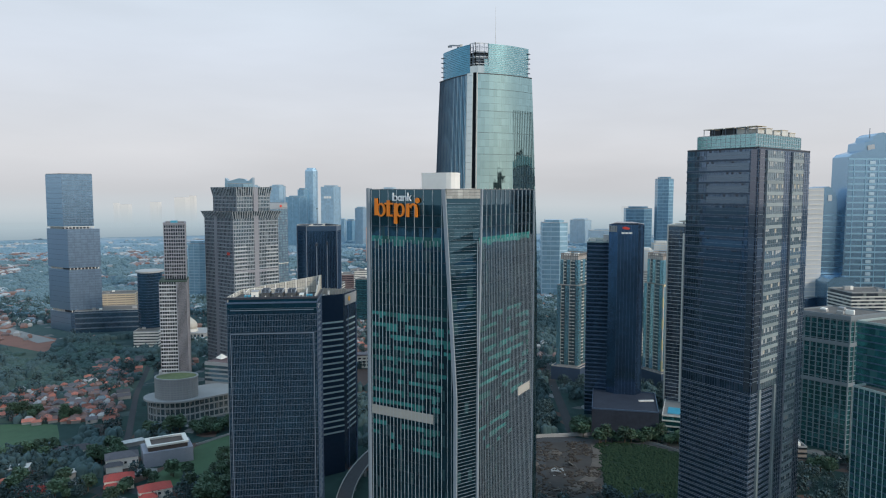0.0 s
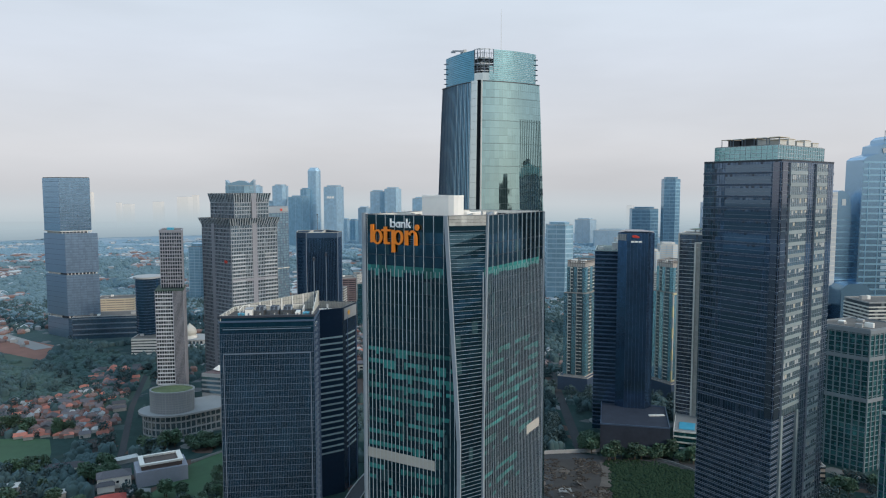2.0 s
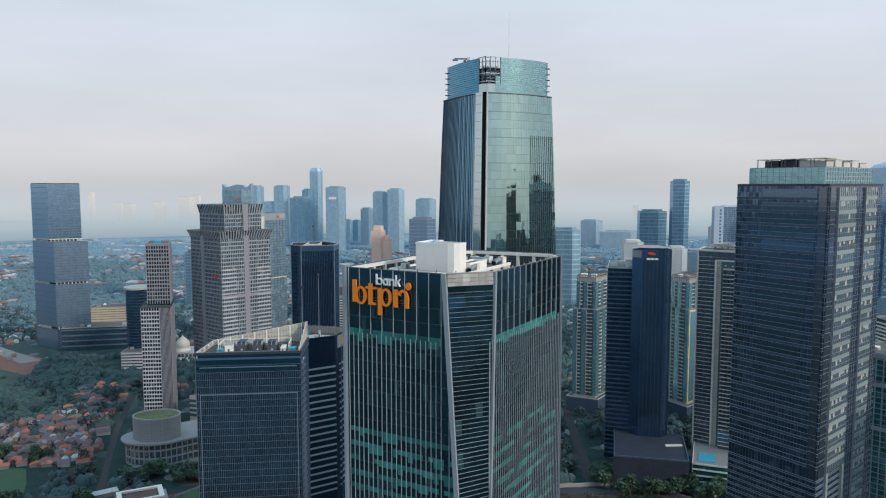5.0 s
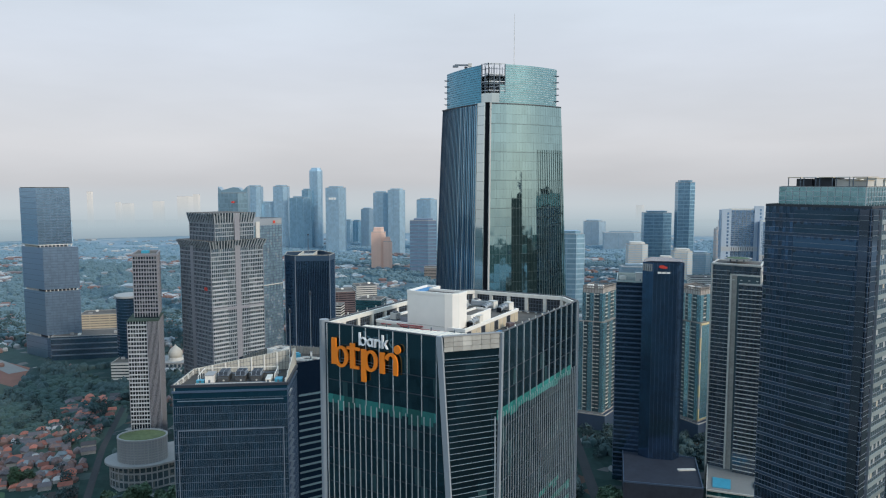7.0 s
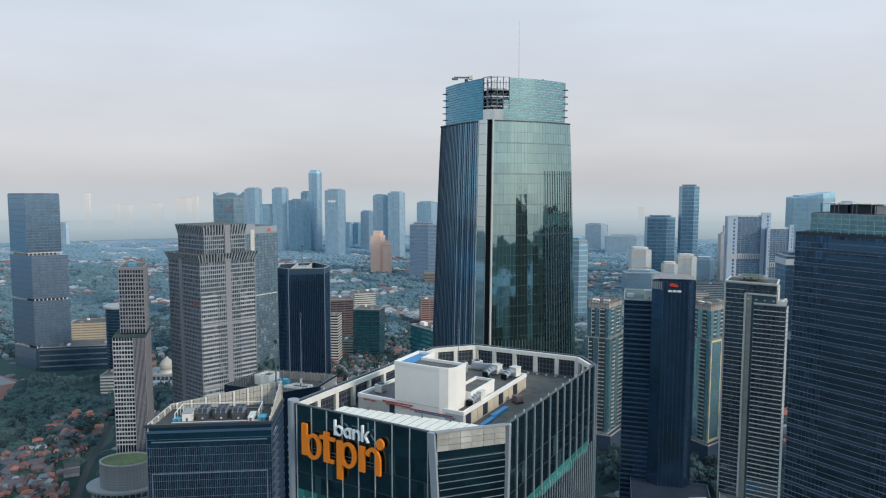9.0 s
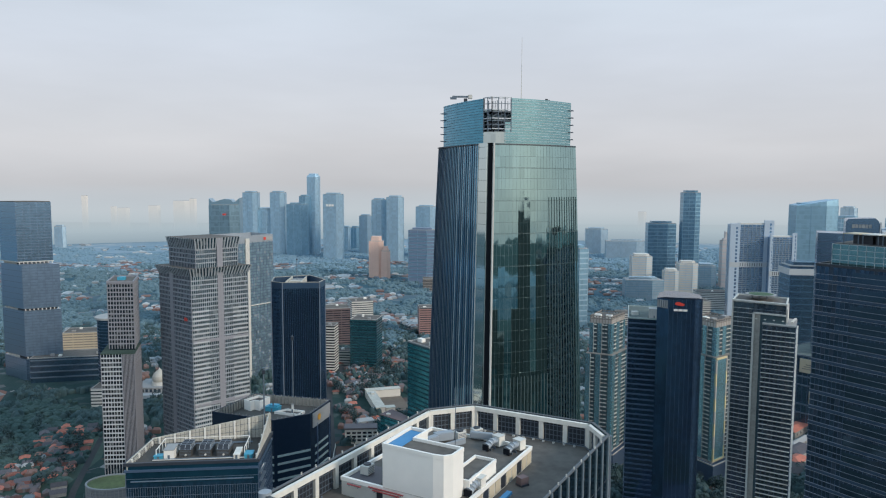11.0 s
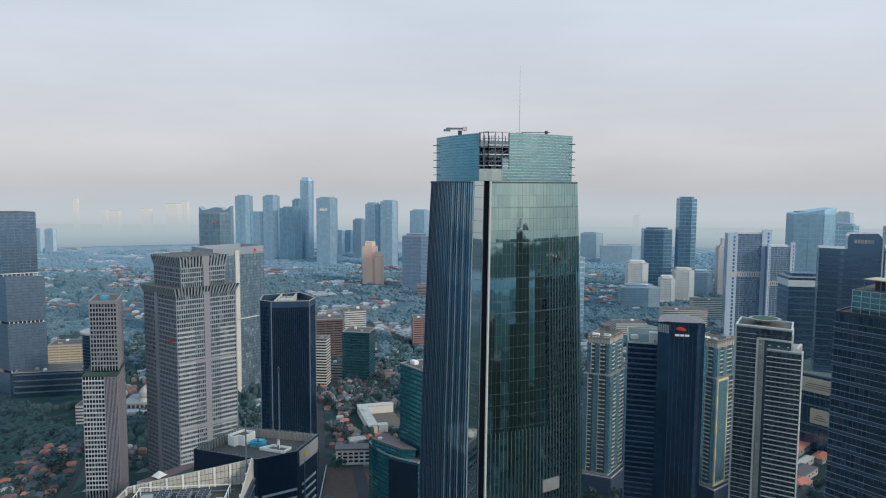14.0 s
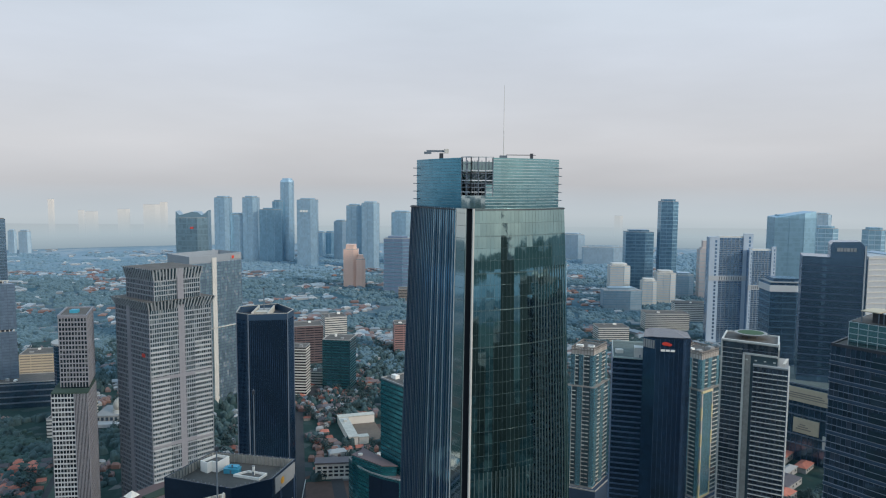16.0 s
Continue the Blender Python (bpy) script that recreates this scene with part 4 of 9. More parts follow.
def crown_tower():
    th = thing("skyscraper", "tall tapering green mirror-glass skyscraper with a half-open steel crown", "skyscraper", (CR_MID.x, CR_MID.y, 0))
    zs = [z for z, _ in CR_PROFILE]
    spans = ((0.03, 1.0), (0.0, 1.0), (0.0, 1.0), (0.0, 0.965))
    # Left faces get the darker copy, so their dimness is painted.
    mats = (G_CROWN, G_CROWN, G_CROWNDIM, G_CROWNDIM)
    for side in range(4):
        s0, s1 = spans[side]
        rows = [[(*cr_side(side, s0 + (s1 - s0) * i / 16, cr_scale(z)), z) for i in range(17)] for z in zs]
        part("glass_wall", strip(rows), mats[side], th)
    # dark slit at the near corner, and the bright strip beside it
    rows = [[(*cr_side(3, 0.965, cr_scale(z)), z), (*(cr_side(3, 0.99, cr_scale(z)) + CR_U * 2.0), z), (*cr_side(0, 0.03, cr_scale(z)), z)] for z in zs]
    part("corner_slit", strip(rows), SLIT, th, "dark recessed corner slit")
    bm = bmesh.new()
    rows = [[bm.verts.new((*cr_side(3, s, cr_scale(z), o), z)) for s, o in ((0.85, -0.2), (0.85, 0.5), (0.967, 0.5), (0.967, -0.2))] for z in zs]
    for k in range(len(rows) - 1):
        for i in range(4):
            j = (i + 1) % 4
            bm.faces.new((rows[k][i], rows[k][j], rows[k + 1][j], rows[k + 1][i]))
    bm.faces.new(rows[-1])
    part("corner_strip", bm, G_STRIP, th, "bright reflective corner strip")
    for z in levels(100, 291, 4.2):
        part("strip_joint", cr_bar(3, 0.85, 0.967, z, z + 0.1, 0.55, 2), JOINT, th)
    part("edge_trim", cr_fin(0, 0.032, 0.5, 0.5, zs), OFFWHITE, th, "pale edge trim beside the slit")
    part("edge_trim", cr_fin(3, 0.85, 0.4, 0.6, zs), OFFWHITE, th, "pale edge trim of the corner strip")
    top = [(*cr_side(side, i / 16, 1.0), 290.6) for side in range(4) for i in range(16)]
    bm = bmesh.new()
    bm.faces.new([bm.verts.new(p) for p in top])
    part("roof", bm, DARKMETAL, th)
    for k, z in enumerate(levels(0, 291, 4.2)):
        low = z < 232
        if z > 196:
            part("floor_joint", cr_bar(0, 0.035, 1.0, z, z + 0.08, 0.025, 12), JOINT, th)
        if k % 3 == 0 and z > 150:
            part("floor_joint", cr_bar(1, 0.0, 1.0, z, z + 0.1, 0.05, 8), JOINT, th)
            if not low:
                part("floor_ledge", cr_bar(0, 0.035, 1.0, z - 0.3, z - 0.18, 0.1, 12), JOINT, th)
    for i in range(26):
        s = 0.015 + 0.82 * i / 25
        part("fin", cr_fin(3, s, 0.22, 0.22, zs), (FIN if s > 0.45 and i % 3 == 0 else STEEL) if i % 3 != 1 else NAVYFIN, th)
    for i in range(1, 26):
        part("mullion", cr_fin(0, 0.035 + 0.955 * i / 26, 0.03, 0.03, zs[-6:]), FINGREEN, th)
    for i in range(28):
        part("fin", cr_fin(0, 0.075 + 0.9 * i / 27, 0.12, 0.2, zs[:-4] if i < 16 else zs[:-1]), FINGREEN, th)
    for i in range(10):
        part("fin", cr_fin(1, 0.05 + 0.9 * i / 9, 0.3, 0.5, zs), FIN, th)
    for k, (s0, s1) in enumerate(((0.53, 0.70),)):
        part("vent_panel", cr_bar(0, s0, s1, 175, 179.5, 0.45, 4), LININGDULL, th, "pale louvre panel")
    # crown
    cs = 0.925
    z0, z1 = 290.5, 307.8

    def crown_row(side, s0, s1, z, out=0.0, n=12):
        return [(*cr_side(side, s0 + (s1 - s0) * i / n, cs, out), z) for i in range(n + 1)]
    for side, s0, s1, za in ((0, 0.2, 1.0, z0 + 8.2), (0, 0.13, 1.0, z0), (1, 0, 1, z0), (2, 0, 1, z0), (3, 0, 0.87, z0)):
        zb = z1 if not (side == 0 and za == z0) else z0 + 8.2
        bm = strip([crown_row(side, s0, s1, z) for z in (za, zb)])
        part("crown_glass", bm, G_CROWNTOP if side < 2 else G_CROWNTOPDIM, th)
        back = strip([crown_row(side, s0, s1, z, -0.6)[::-1] for z in (za, zb)])
        part("crown_lining", back, LINING, th)
        z = za
        while z < zb:
            bm = bmesh.new()
            ra, rb = crown_row(side, s0, s1, z, 0.18), crown_row(side, s0, s1, z, -0.1)
            va, vb, vc = [bm.verts.new(p) for p in ra], [bm.verts.new((p[0], p[1], p[2] + 0.12)) for p in ra], [bm.verts.new((p[0], p[1], p[2] + 0.12)) for p in rb]
            vd = [bm.verts.new(p) for p in rb]
            for i in range(12):
                bm.faces.new((va[i], va[i + 1], vb[i + 1], vb[i]))
                bm.faces.new((vb[i], vb[i + 1], vc[i + 1], vc[i]))
                bm.faces.new((va[i + 1], va[i], vd[i], vd[i + 1]))
            part("crown_rib", bm, RIBPALE if side < 2 else RIBDIM, th)
            z += 1.05
    for side, s in ((0, 1.0), (3, 0.0)):
        for i in range(5):
            c = cr_side(side, s, cs)
            o = (c - CR_MID).normalized()
            m = Matrix.Translation((c.x, c.y, z0 + 2.5 + i * 2.9)) @ Matrix.Rotation(math.atan2(o.y, o.x), 4, "Z")
            part("crown_bracket", a_box(-0.5, 1.1, -1.2, 1.2, 0, 0.25), STEEL, th, "", m)
    # Proud dark bars painted in for the shaded gap under the crown.
    part("crown_gap", cr_bar(0, 0.04, 1.0, 290.0, 290.4, 0.3, 12), DARKMETAL, th)
    part("crown_gap", cr_bar(3, 0.0, 0.85, 290.0, 290.4, 0.5, 12), DARKMETAL, th)
    # open steel frame at the corner: bare portals above, a dense lattice below
    for side, s0, s1, n in ((3, 0.87, 1.0, 2), (0, 0.0, 0.2, 3)):
        for i in range(n + 1):
            for out, w, tip in ((0.0, 0.16, z1 + 0.2), (-2.6, 0.12, z1 - 1.0)):
                c = cr_side(side, s0 + (s1 - s0) * i / n, cs, out)
                part("frame_post", a_box(c.x - w, c.x + w, c.y - w, c.y + w, z0 + 4.4, tip), STEEL, th)
        for z, outs, h in ((z1, (0, -2.6), 0.3), (z1 - 2.3, (0,), 0.22), (z1 - 4.6, (0, -2.6), 0.34), (z1 - 5.4, (0,), 0.2), (z1 - 7.9, (0, -2.6), 0.34), (z1 - 8.8, (0,), 0.2), (z1 - 10.2, (0, -2.6), 0.22), (z1 - 11.8, (0, -2.6), 0.3)):
            for out in outs:
                a, b = cr_side(side, s0, cs, out), cr_side(side, s1, cs, out)
                part("frame_beam", a_box(0, (b - a).length, -0.12, 0.12, 0, h), FIN if h > 0.25 else STEEL, th, "", edge_pose(a, b, 0, z))
        for i in range(n):
            a, b = (cr_side(side, s0 + (s1 - s0) * q / n, cs, -0.3) for q in (i, i + 1))
            L = (b - a).length
            for k in range(4):
                zz = z0 + 4.6 + k * 1.75
                part("brace", a_box(-0.06, 0.06, -0.05, 0.05, 0, math.hypot(L, 1.7)), STEEL, th, "", edge_pose(a, b, 0 if k % 2 else L, zz) @ Matrix.Rotation(math.atan2(L, 1.7) * (1 if k % 2 else -1), 4, "Y"))
    # Walls get blacker lower down: the dim inside of the crown is painted.
    for k, (za, zb, mt) in enumerate(((z0 + 4.4, z0 + 6.2, SLIT), (z0 + 6.4, z0 + 8.6, DARKMETAL), (z0 + 8.8, z0 + 11.4, LINING))):
        walls = cr_side(3, 0.8, cs, -3.4), cr_side(0, 0.0, cs, -3.4) + (CR_MID - CR_C0).normalized() * 2.0, cr_side(0, 0.26, cs, -3.4)
        part("inner_wall", strip([[(*p, z) for p in walls] for z in (za, zb)]), mt, th, "wall behind the open frame, darkened for the dim inside")
    core = [tuple(CR_MID + (Vector(p) - CR_MID) * 0.6) for p in [tuple(CR_C0), tuple(CR_C0 + CR_U * CR_S), tuple(CR_C0 + (CR_U + CR_V) * CR_S), tuple(CR_C0 + CR_V * CR_S)]]
    # Dark colour stands in for the dim inside here too.
    part("plant_floor", prism(core, 290.6, 300), DARKMETAL, th, "plant floors in the crown, darkened for the dim inside")
    inner = [tuple(CR_MID + (Vector(p[:2]) - CR_MID) * 0.86) for p in top]
    part("crown_deck", loft(bmesh.new(), [(inner, 302.6), (inner, 303.0)]), DECK, th)
    part("lower_crown_wall", cr_crown_low(cs), G_STRIP, th)
    return th


def cr_crown_low(cs):
    rows = [[(*cr_side(3, 0.87, cs), z), (*cr_side(3, 0.95, cs), z), (*cr_side(0, 0.04, cs), z), (*cr_side(0, 0.14, cs), z)] for z in (290.7, 295.0)]
    return strip(rows)


RIBPALE = matte("pale_rib_metal", (0.48, 0.55, 0.55), 0.4, 0.5, 0.06, 0.06)
# Rib copy darkened for the crown's dimmer left side.
RIBDIM = matte("dim_side_rib_metal", (0.13, 0.24, 0.30), 0.4, 0.5, 0.06, 0.06)
FINGREEN = matte("green_grey_fin", (0.14, 0.195, 0.195), 0.4, 0.5, 0.1, 0.1, metal=0.4)
LININGDULL = matte("dull_grey_louvre", (0.19, 0.195, 0.185), 0.8, 0.6, 0.2, 0.25)
LINING = matte("teal_grey_lining", (0.12, 0.19, 0.2), 0.4, 0.5, 0.1, 0.1)
JOINT = matte("green_grey_joint", (0.045, 0.08, 0.08), 0.5, 0.5, 0.1, 0.1)
G_STRIP = glazing("bright_corner_glass", (0.5, 0.58, 0.58), 1.0, 0.05, (2.0, 4.2), vary=0.12)
# Crown glass copy with the left side's dimmer reflection put into its tint.
G_CROWNTOPDIM = glazing("dim_side_ribbed_glass", (0.085, 0.27, 0.385), 0.95, 0.15, (3.0, 1.05), vary=0.2)
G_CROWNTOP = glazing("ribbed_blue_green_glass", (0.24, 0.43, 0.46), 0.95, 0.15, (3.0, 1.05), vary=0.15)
crown_tower()


def roof_crane():
    th = thing("window_cleaning_crane", "grey window-cleaning crane on the crown roof", "crane", (33, 447, 309.5))
    part("base", a_box(38.2, 39.6, 445.2, 446.6, 303, 310.0), DARKMETAL, th)
    part("arm", a_box(33.5, 41, 445.6, 446.3, 310.4, 311.1), STEEL, th)
    part("counterweight", a_box(40, 41.6, 445, 447, 310.0, 311.5), OFFWHITE, th)
    part("cradle", a_box(32.6, 35.2, 445.2, 446.8, 309.7, 310.5), STEEL, th)
    th = thing("radio_mast", "thin white radio mast on the crown roof", "mast", (62, 446, 309))
    bm = bmesh.new()
    bmesh.ops.create_cone(bm, cap_ends=True, segments=8, radius1=0.16, radius2=0.06, depth=32, matrix=Matrix.Translation((62, 446, 319)))
    part("pole", bm, OFFWHITE, th)
    part("footing", a_box(60.6, 63.2, 445, 447, 303, 309.4), STEEL, th)
    th = thing("window_cleaning_crane", "long grey jib of a roof crane beside the mast", "crane", (70, 446, 309.5))
    part("arm", a_box(63, 74, 445.9, 446.15, 309.5, 309.75), DARKMETAL, th)
    part("base", a_box(72, 73.0, 445.5, 446.5, 303, 310.2), DARKMETAL, th)


roof_crane()

# ---- grey glass office tower with an open plant roof ----
def plant_tower():
    pts = [(-105.5, 451.0), (-50.0, 454.0), (-50.5, 488.0), (-104.0, 480.0)]
    th = thing("office_tower", "grey tinted-glass office tower with a walled plant roof", "office tower", (-78, 468, 0))
    part("glass_wall", prism(pts, 0, 146), G_SMOKE, th)
    part("top_storey", prism(pts, 146, 151.5), G_BANDBLUE, th)
    piece("cornice", ring_mesh("cornice", pts, 0.5, 0.6, 1.0, NAVYFIN), th, "", Matrix.Translation((0, 0, 151.4)))
    piece("cornice", ring_mesh("cornice", pts, 0.7, 0.6, 1.3, DARKMETAL), th, "", Matrix.Translation((0, 0, 154.2)))
    piece("roof_wall", ring_mesh("roof_wall", pts, 0.0, 0.5, 2.0, G_BANDBLUE), th, "", Matrix.Translation((0, 0, 152.3)))
    part("roof", prism(grow(pts, -0.6), 150.5, 153.6), ROOFGREY, th, "stained grey plant deck")
    # raking white screen wall that rises to the far corner
    for a, b, h0, h1 in ((pts[0], pts[3], 0.4, 0.6), (pts[3], pts[2], 0.6, 9.5), (pts[2], pts[1], 9.5, 0.4)):
        L = (Vector(b) - Vector(a)).length
        bm = bmesh.new()
        u = (Vector(b) - Vector(a)).normalized()
        o = Vector((u.y, -u.x))
        vs = []
        for p, h in ((Vector(a) + o * 0.5, h0), (Vector(b) + o * 0.5, h1)):
            for q in (p, p + o * 0.5):
                vs += [bm.verts.new((*q, 152.0)), bm.verts.new((*q, 155.6 + h))]
        for f in ((0, 4, 5, 1), (2, 3, 7, 6), (1, 5, 7, 3), (0, 1, 3, 2), (4, 6, 7, 5)):
            bm.faces.new([vs[i] for i in f])
        bmesh.ops.recalc_face_normals(bm, faces=bm.faces)
        screen = part("screen_wall", bm, STAINED, th, "raking stained cream screen wall")
        bm = bmesh.new()
        for i in range(int(L / 1.7)):
            q = Vector(a) + u * (1.7 * i + 0.8) + o * 1.02
            h = h0 + (h1 - h0) * (1.7 * i + 0.8) / L
            bmesh.ops.create_cube(bm, size=1.0, matrix=Matrix.Translation((q.x, q.y, 153.6 + (1.9 + h) / 2)) @ Matrix.Diagonal((0.12, 0.12, 1.9 + h, 1)))
        part("panel_joint", bm, DARKMETAL, screen, "dark panel joints")
        bm = bmesh.new()
        for k in (0.38, 0.72):
            p, q = Vector(a) + o * 1.0, Vector(b) + o * 1.0
            vs = [bm.verts.new((*(w + o * e), 153.6 + k * (1.9 + h) + dz)) for w, h in ((p, h0), (q, h1)) for e, dz in ((0.0, 0.0), (0.16, 0.0), (0.16, 0.16), (0.0, 0.16))]
            for f in ((0, 1, 2, 3), (7, 6, 5, 4), (0, 4, 5, 1), (1, 5, 6, 2), (2, 6, 7, 3), (3, 7, 4, 0)):
                bm.faces.new([vs[i] for i in f])
        part("rail", bm, STEEL, screen, "grey steel rails")
        n = max(2, int(L / 6.5))
        if h1 < 1:
            for i in range(16):
                p = Vector(a).lerp(Vector(b), (i + 0.5) / 16) + o * 1.6
                part("guard_post", a_box(p.x - 0.12, p.x + 0.12, p.y - 0.12, p.y + 0.12, 153.6, 155.3), OFFWHITE, th)
        for i in range(n):
            h = h0 + (h1 - h0) * (i + 0.5) / n
            p = Vector(a).lerp(Vector(b), (i + 0.5) / n) + o * 1.2
            part("screen_post", a_box(p.x - 0.35, p.x + 0.35, p.y - 0.35, p.y + 0.35, 153.6, 155.4 + h), WHITE, th)
    fins(th, "mullion", pts[0], pts[1], 0, 144.5, 1.0, 0.075, 0.14, MULLGREY)
    fins(th, "mullion", pts[1], pts[2], 0, 150, 2.4, 0.12, 0.22, NAVYFIN)
    fins(th, "mullion", pts[3], pts[0], 0, 150, 2.4, 0.12, 0.22, STEEL)
    bands(th, "floor_band", pts, [z for z in levels(0, 150, 3.9)], 0.16, 0.1, STEEL)
    edge_bands(th, "frame", pts[0], pts[1], [132.0, 147.0], 0.4, 0.4, MULLGREY, s0=2.0, s1=53.6)
    for s in (2.0, 53.4):
        part("frame", a_box(s - 0.2, s + 0.2, -0.4, 0, 0, 132.2), MULLGREY, th, "", edge_pose(pts[0], pts[1], 0, 0))
    for k, (s0, s1, z) in enumerate(((3.4, 4.4, 147.4), (4.8, 6.2, 147.6), (6.6, 7.6, 147.8), (8.0, 9.6, 148.0))):
        part("sign_bar", a_box(s0, s1, -0.7, -0.5, 0, 1.6), WHITE, th, "plain white sign bar", edge_pose(pts[1], pts[2], 0, z))
    edge_bands(th, "side_ledge", pts[1], pts[2], levels(20, 150, 3.9), 0.5, 1.3, STEEL, s0=1, s1=12)
    return th


MULLGREY = matte("pale_grey_mullion", (0.17, 0.205, 0.25), 0.45, 0.6, 0.05, 0.08, metal=0.2)
G_BANDBLUE = glazing("petrol_blue_glass", (0.05, 0.17, 0.26), 0.92, 0.1, (3.0, 5.5), vary=0.3)
plant_tower()


def cooling_tower(m):
    th = new("cooling_tower")
    tagged(th, "dark louvred cooling unit with slanted cowls on the plant roof", "cooling tower", "cooling units on the plant roof")
    case = part("casing", a_box(-2.7, 2.7, -4.0, 4.0, 0, 3.1), CASING, th)
    part("top_rim", a_box(-2.8, 2.8, -4.1, 4.1, 3.1, 3.28), STEEL, th)
    for i in range(4):
        y = -3.0 + 2.0 * i
        bm = bmesh.new()
        ends = [[bm.verts.new((x, y + q, 3.28 + z)) for q, z in ((-0.9, 0.0), (0.75, 0.0), (0.55, 1.75), (0.25, 1.9))] for x in (-2.3, 2.3)]
        bm.faces.new(ends[0])
        bm.faces.new(ends[1][::-1])
        for k in range(4):
            bm.faces.new((ends[0][k], ends[1][k], ends[1][(k + 1) % 4], ends[0][(k + 1) % 4]))
        bmesh.ops.recalc_face_normals(bm, faces=bm.faces)
        cowl = part("cowl", bm, DARKMETAL, th)
        for x in (-2.35, 0.0, 2.35):
            bm = bmesh.new()
            vs = [bm.verts.new((x + dx, y + q, 3.28 + z)) for dx in (-0.07, 0.07) for q, z in ((-1.0, 0.0), (-0.78, 0.0), (0.36, 1.98), (0.16, 2.0))]
            for f in ((0, 1, 2, 3), (7, 6, 5, 4), (0, 4, 5, 1), (1, 5, 6, 2), (2, 6, 7, 3), (3, 7, 4, 0)):
                bm.faces.new([vs[q] for q in f])
            part("edge_bar", bm, FIN, cowl, "pale raking edge bar")
        part("grille", a_box(-2.3, 2.3, y + 0.1, y + 0.6, 5.2, 5.28), STEEL, cowl)
    for i in range(4):
        part("louvre", a_box(-2.5, 2.5, -4.1, -3.98, 0.4 + 0.65 * i, 0.56 + 0.65 * i), STEEL, case)
    bm = bmesh.new()
    bmesh.ops.create_cone(bm, cap_ends=True, segments=12, radius1=0.45, radius2=0.45, depth=0.5, matrix=Matrix.Translation((0.3, -4.2, 0.9)) @ Matrix.Rotation(radians(90), 4, "X"))
    part("pipe_flange", bm, OFFWHITE, case, "pale pipe flange")
    th.matrix_basis = m
    return th


CASING = matte("dusty_charcoal_casing", (0.055, 0.054, 0.052), 0.7, 0.6, 0.15, 0.25)
unit = cooling_tower(pose(-83.7, 466.2, 153.6))
for x, y in ((-75.1, 466.4), (-67.1, 466.2)):
    copy_thing(unit, pose(x, y, 153.6))


def roof_shed(x, y, z, w, d, h, mat, label, name="roof_shed", cat="plant room", ang=3):
    th = thing(name, label, cat, (x, y, z))
    m = pose(x, y, z, 0, 0, ang)
    part("wall", a_box(-w / 2, w / 2, -d / 2, d / 2, 0, h), mat, th, "", m)
    part("roof", a_box(-w / 2 - 0.2, w / 2 + 0.2, -d / 2 - 0.2, d / 2 + 0.2, h, h + 0.25), CONCRETE if mat is WHITE else mat, th, "", m)
    part("door", a_box(-0.5, 0.5, -d / 2 - 0.05, -d / 2 + 0.02, 0, 2.1), STEEL, th, "", m)


roof_shed(-90.0, 463, 153.6, 4.2, 8, 4.2, WHITE, "small white plant room beside the cooling units")
roof_shed(-94.3, 460, 153.6, 3.6, 3, 1.7, POOL, "low turquoise water tank on the plant roof", "water_tank", "water tank")
roof_shed(-55.4, 461.6, 153.6, 3.4, 5, 1.7, POOL, "low turquoise water tank by the screen wall", "water_tank", "water tank")
roof_shed(-60.6, 463, 153.6, 2.4, 9, 2.0, FRAMECREAM, "narrow pale duct housing beside the cooling units", "duct_housing", "duct")


def pipe_rack():
    """White portal frame round the cooling units, with pipes along the deck."""
    th = thing("pipe_rack", "white steel portal frame round the cooling units", "pipe rack", (-77, 470, 153.6))
    m = pose(-77, 470, 153.6, 0, 0, 3)
    for x in (-19, -10, 0, 10, 19):
        for y in ((-9, -4, 1, 6) if abs(x) == 19 else (6,)):
            part("post", a_box(x - 0.14, x + 0.14, y - 0.14, y + 0.14, 0, 3.9), WHITE, th, "", m)
    for x0, x1, y0, y1 in ((-19, 19, 5.86, 6.14), (-19.14, -18.86, -9, 6), (18.86, 19.14, -9, 6)):
        part("beam", a_box(x0, x1, y0, y1, 3.9, 4.2), WHITE, th, "", m)
    for k, y in enumerate((-11.6, -10.6, 7.4, 8.2)):
        bm = bmesh.new()
        bmesh.ops.create_cone(bm, cap_ends=True, segments=8, radius1=0.22, radius2=0.22, depth=40, matrix=m @ Matrix.Translation((0, y, 0.5)) @ Matrix.Rotation(radians(90), 4, "Y"))
        part("pipe", bm, STEEL if k else OFFWHITE, th)
    for x in (-15, -5, 5, 15):
        part("pipe_support", a_box(x - 0.1, x + 0.1, -12.0, -10.2, 0, 0.4), STEEL, th, "", m)


pipe_rack()


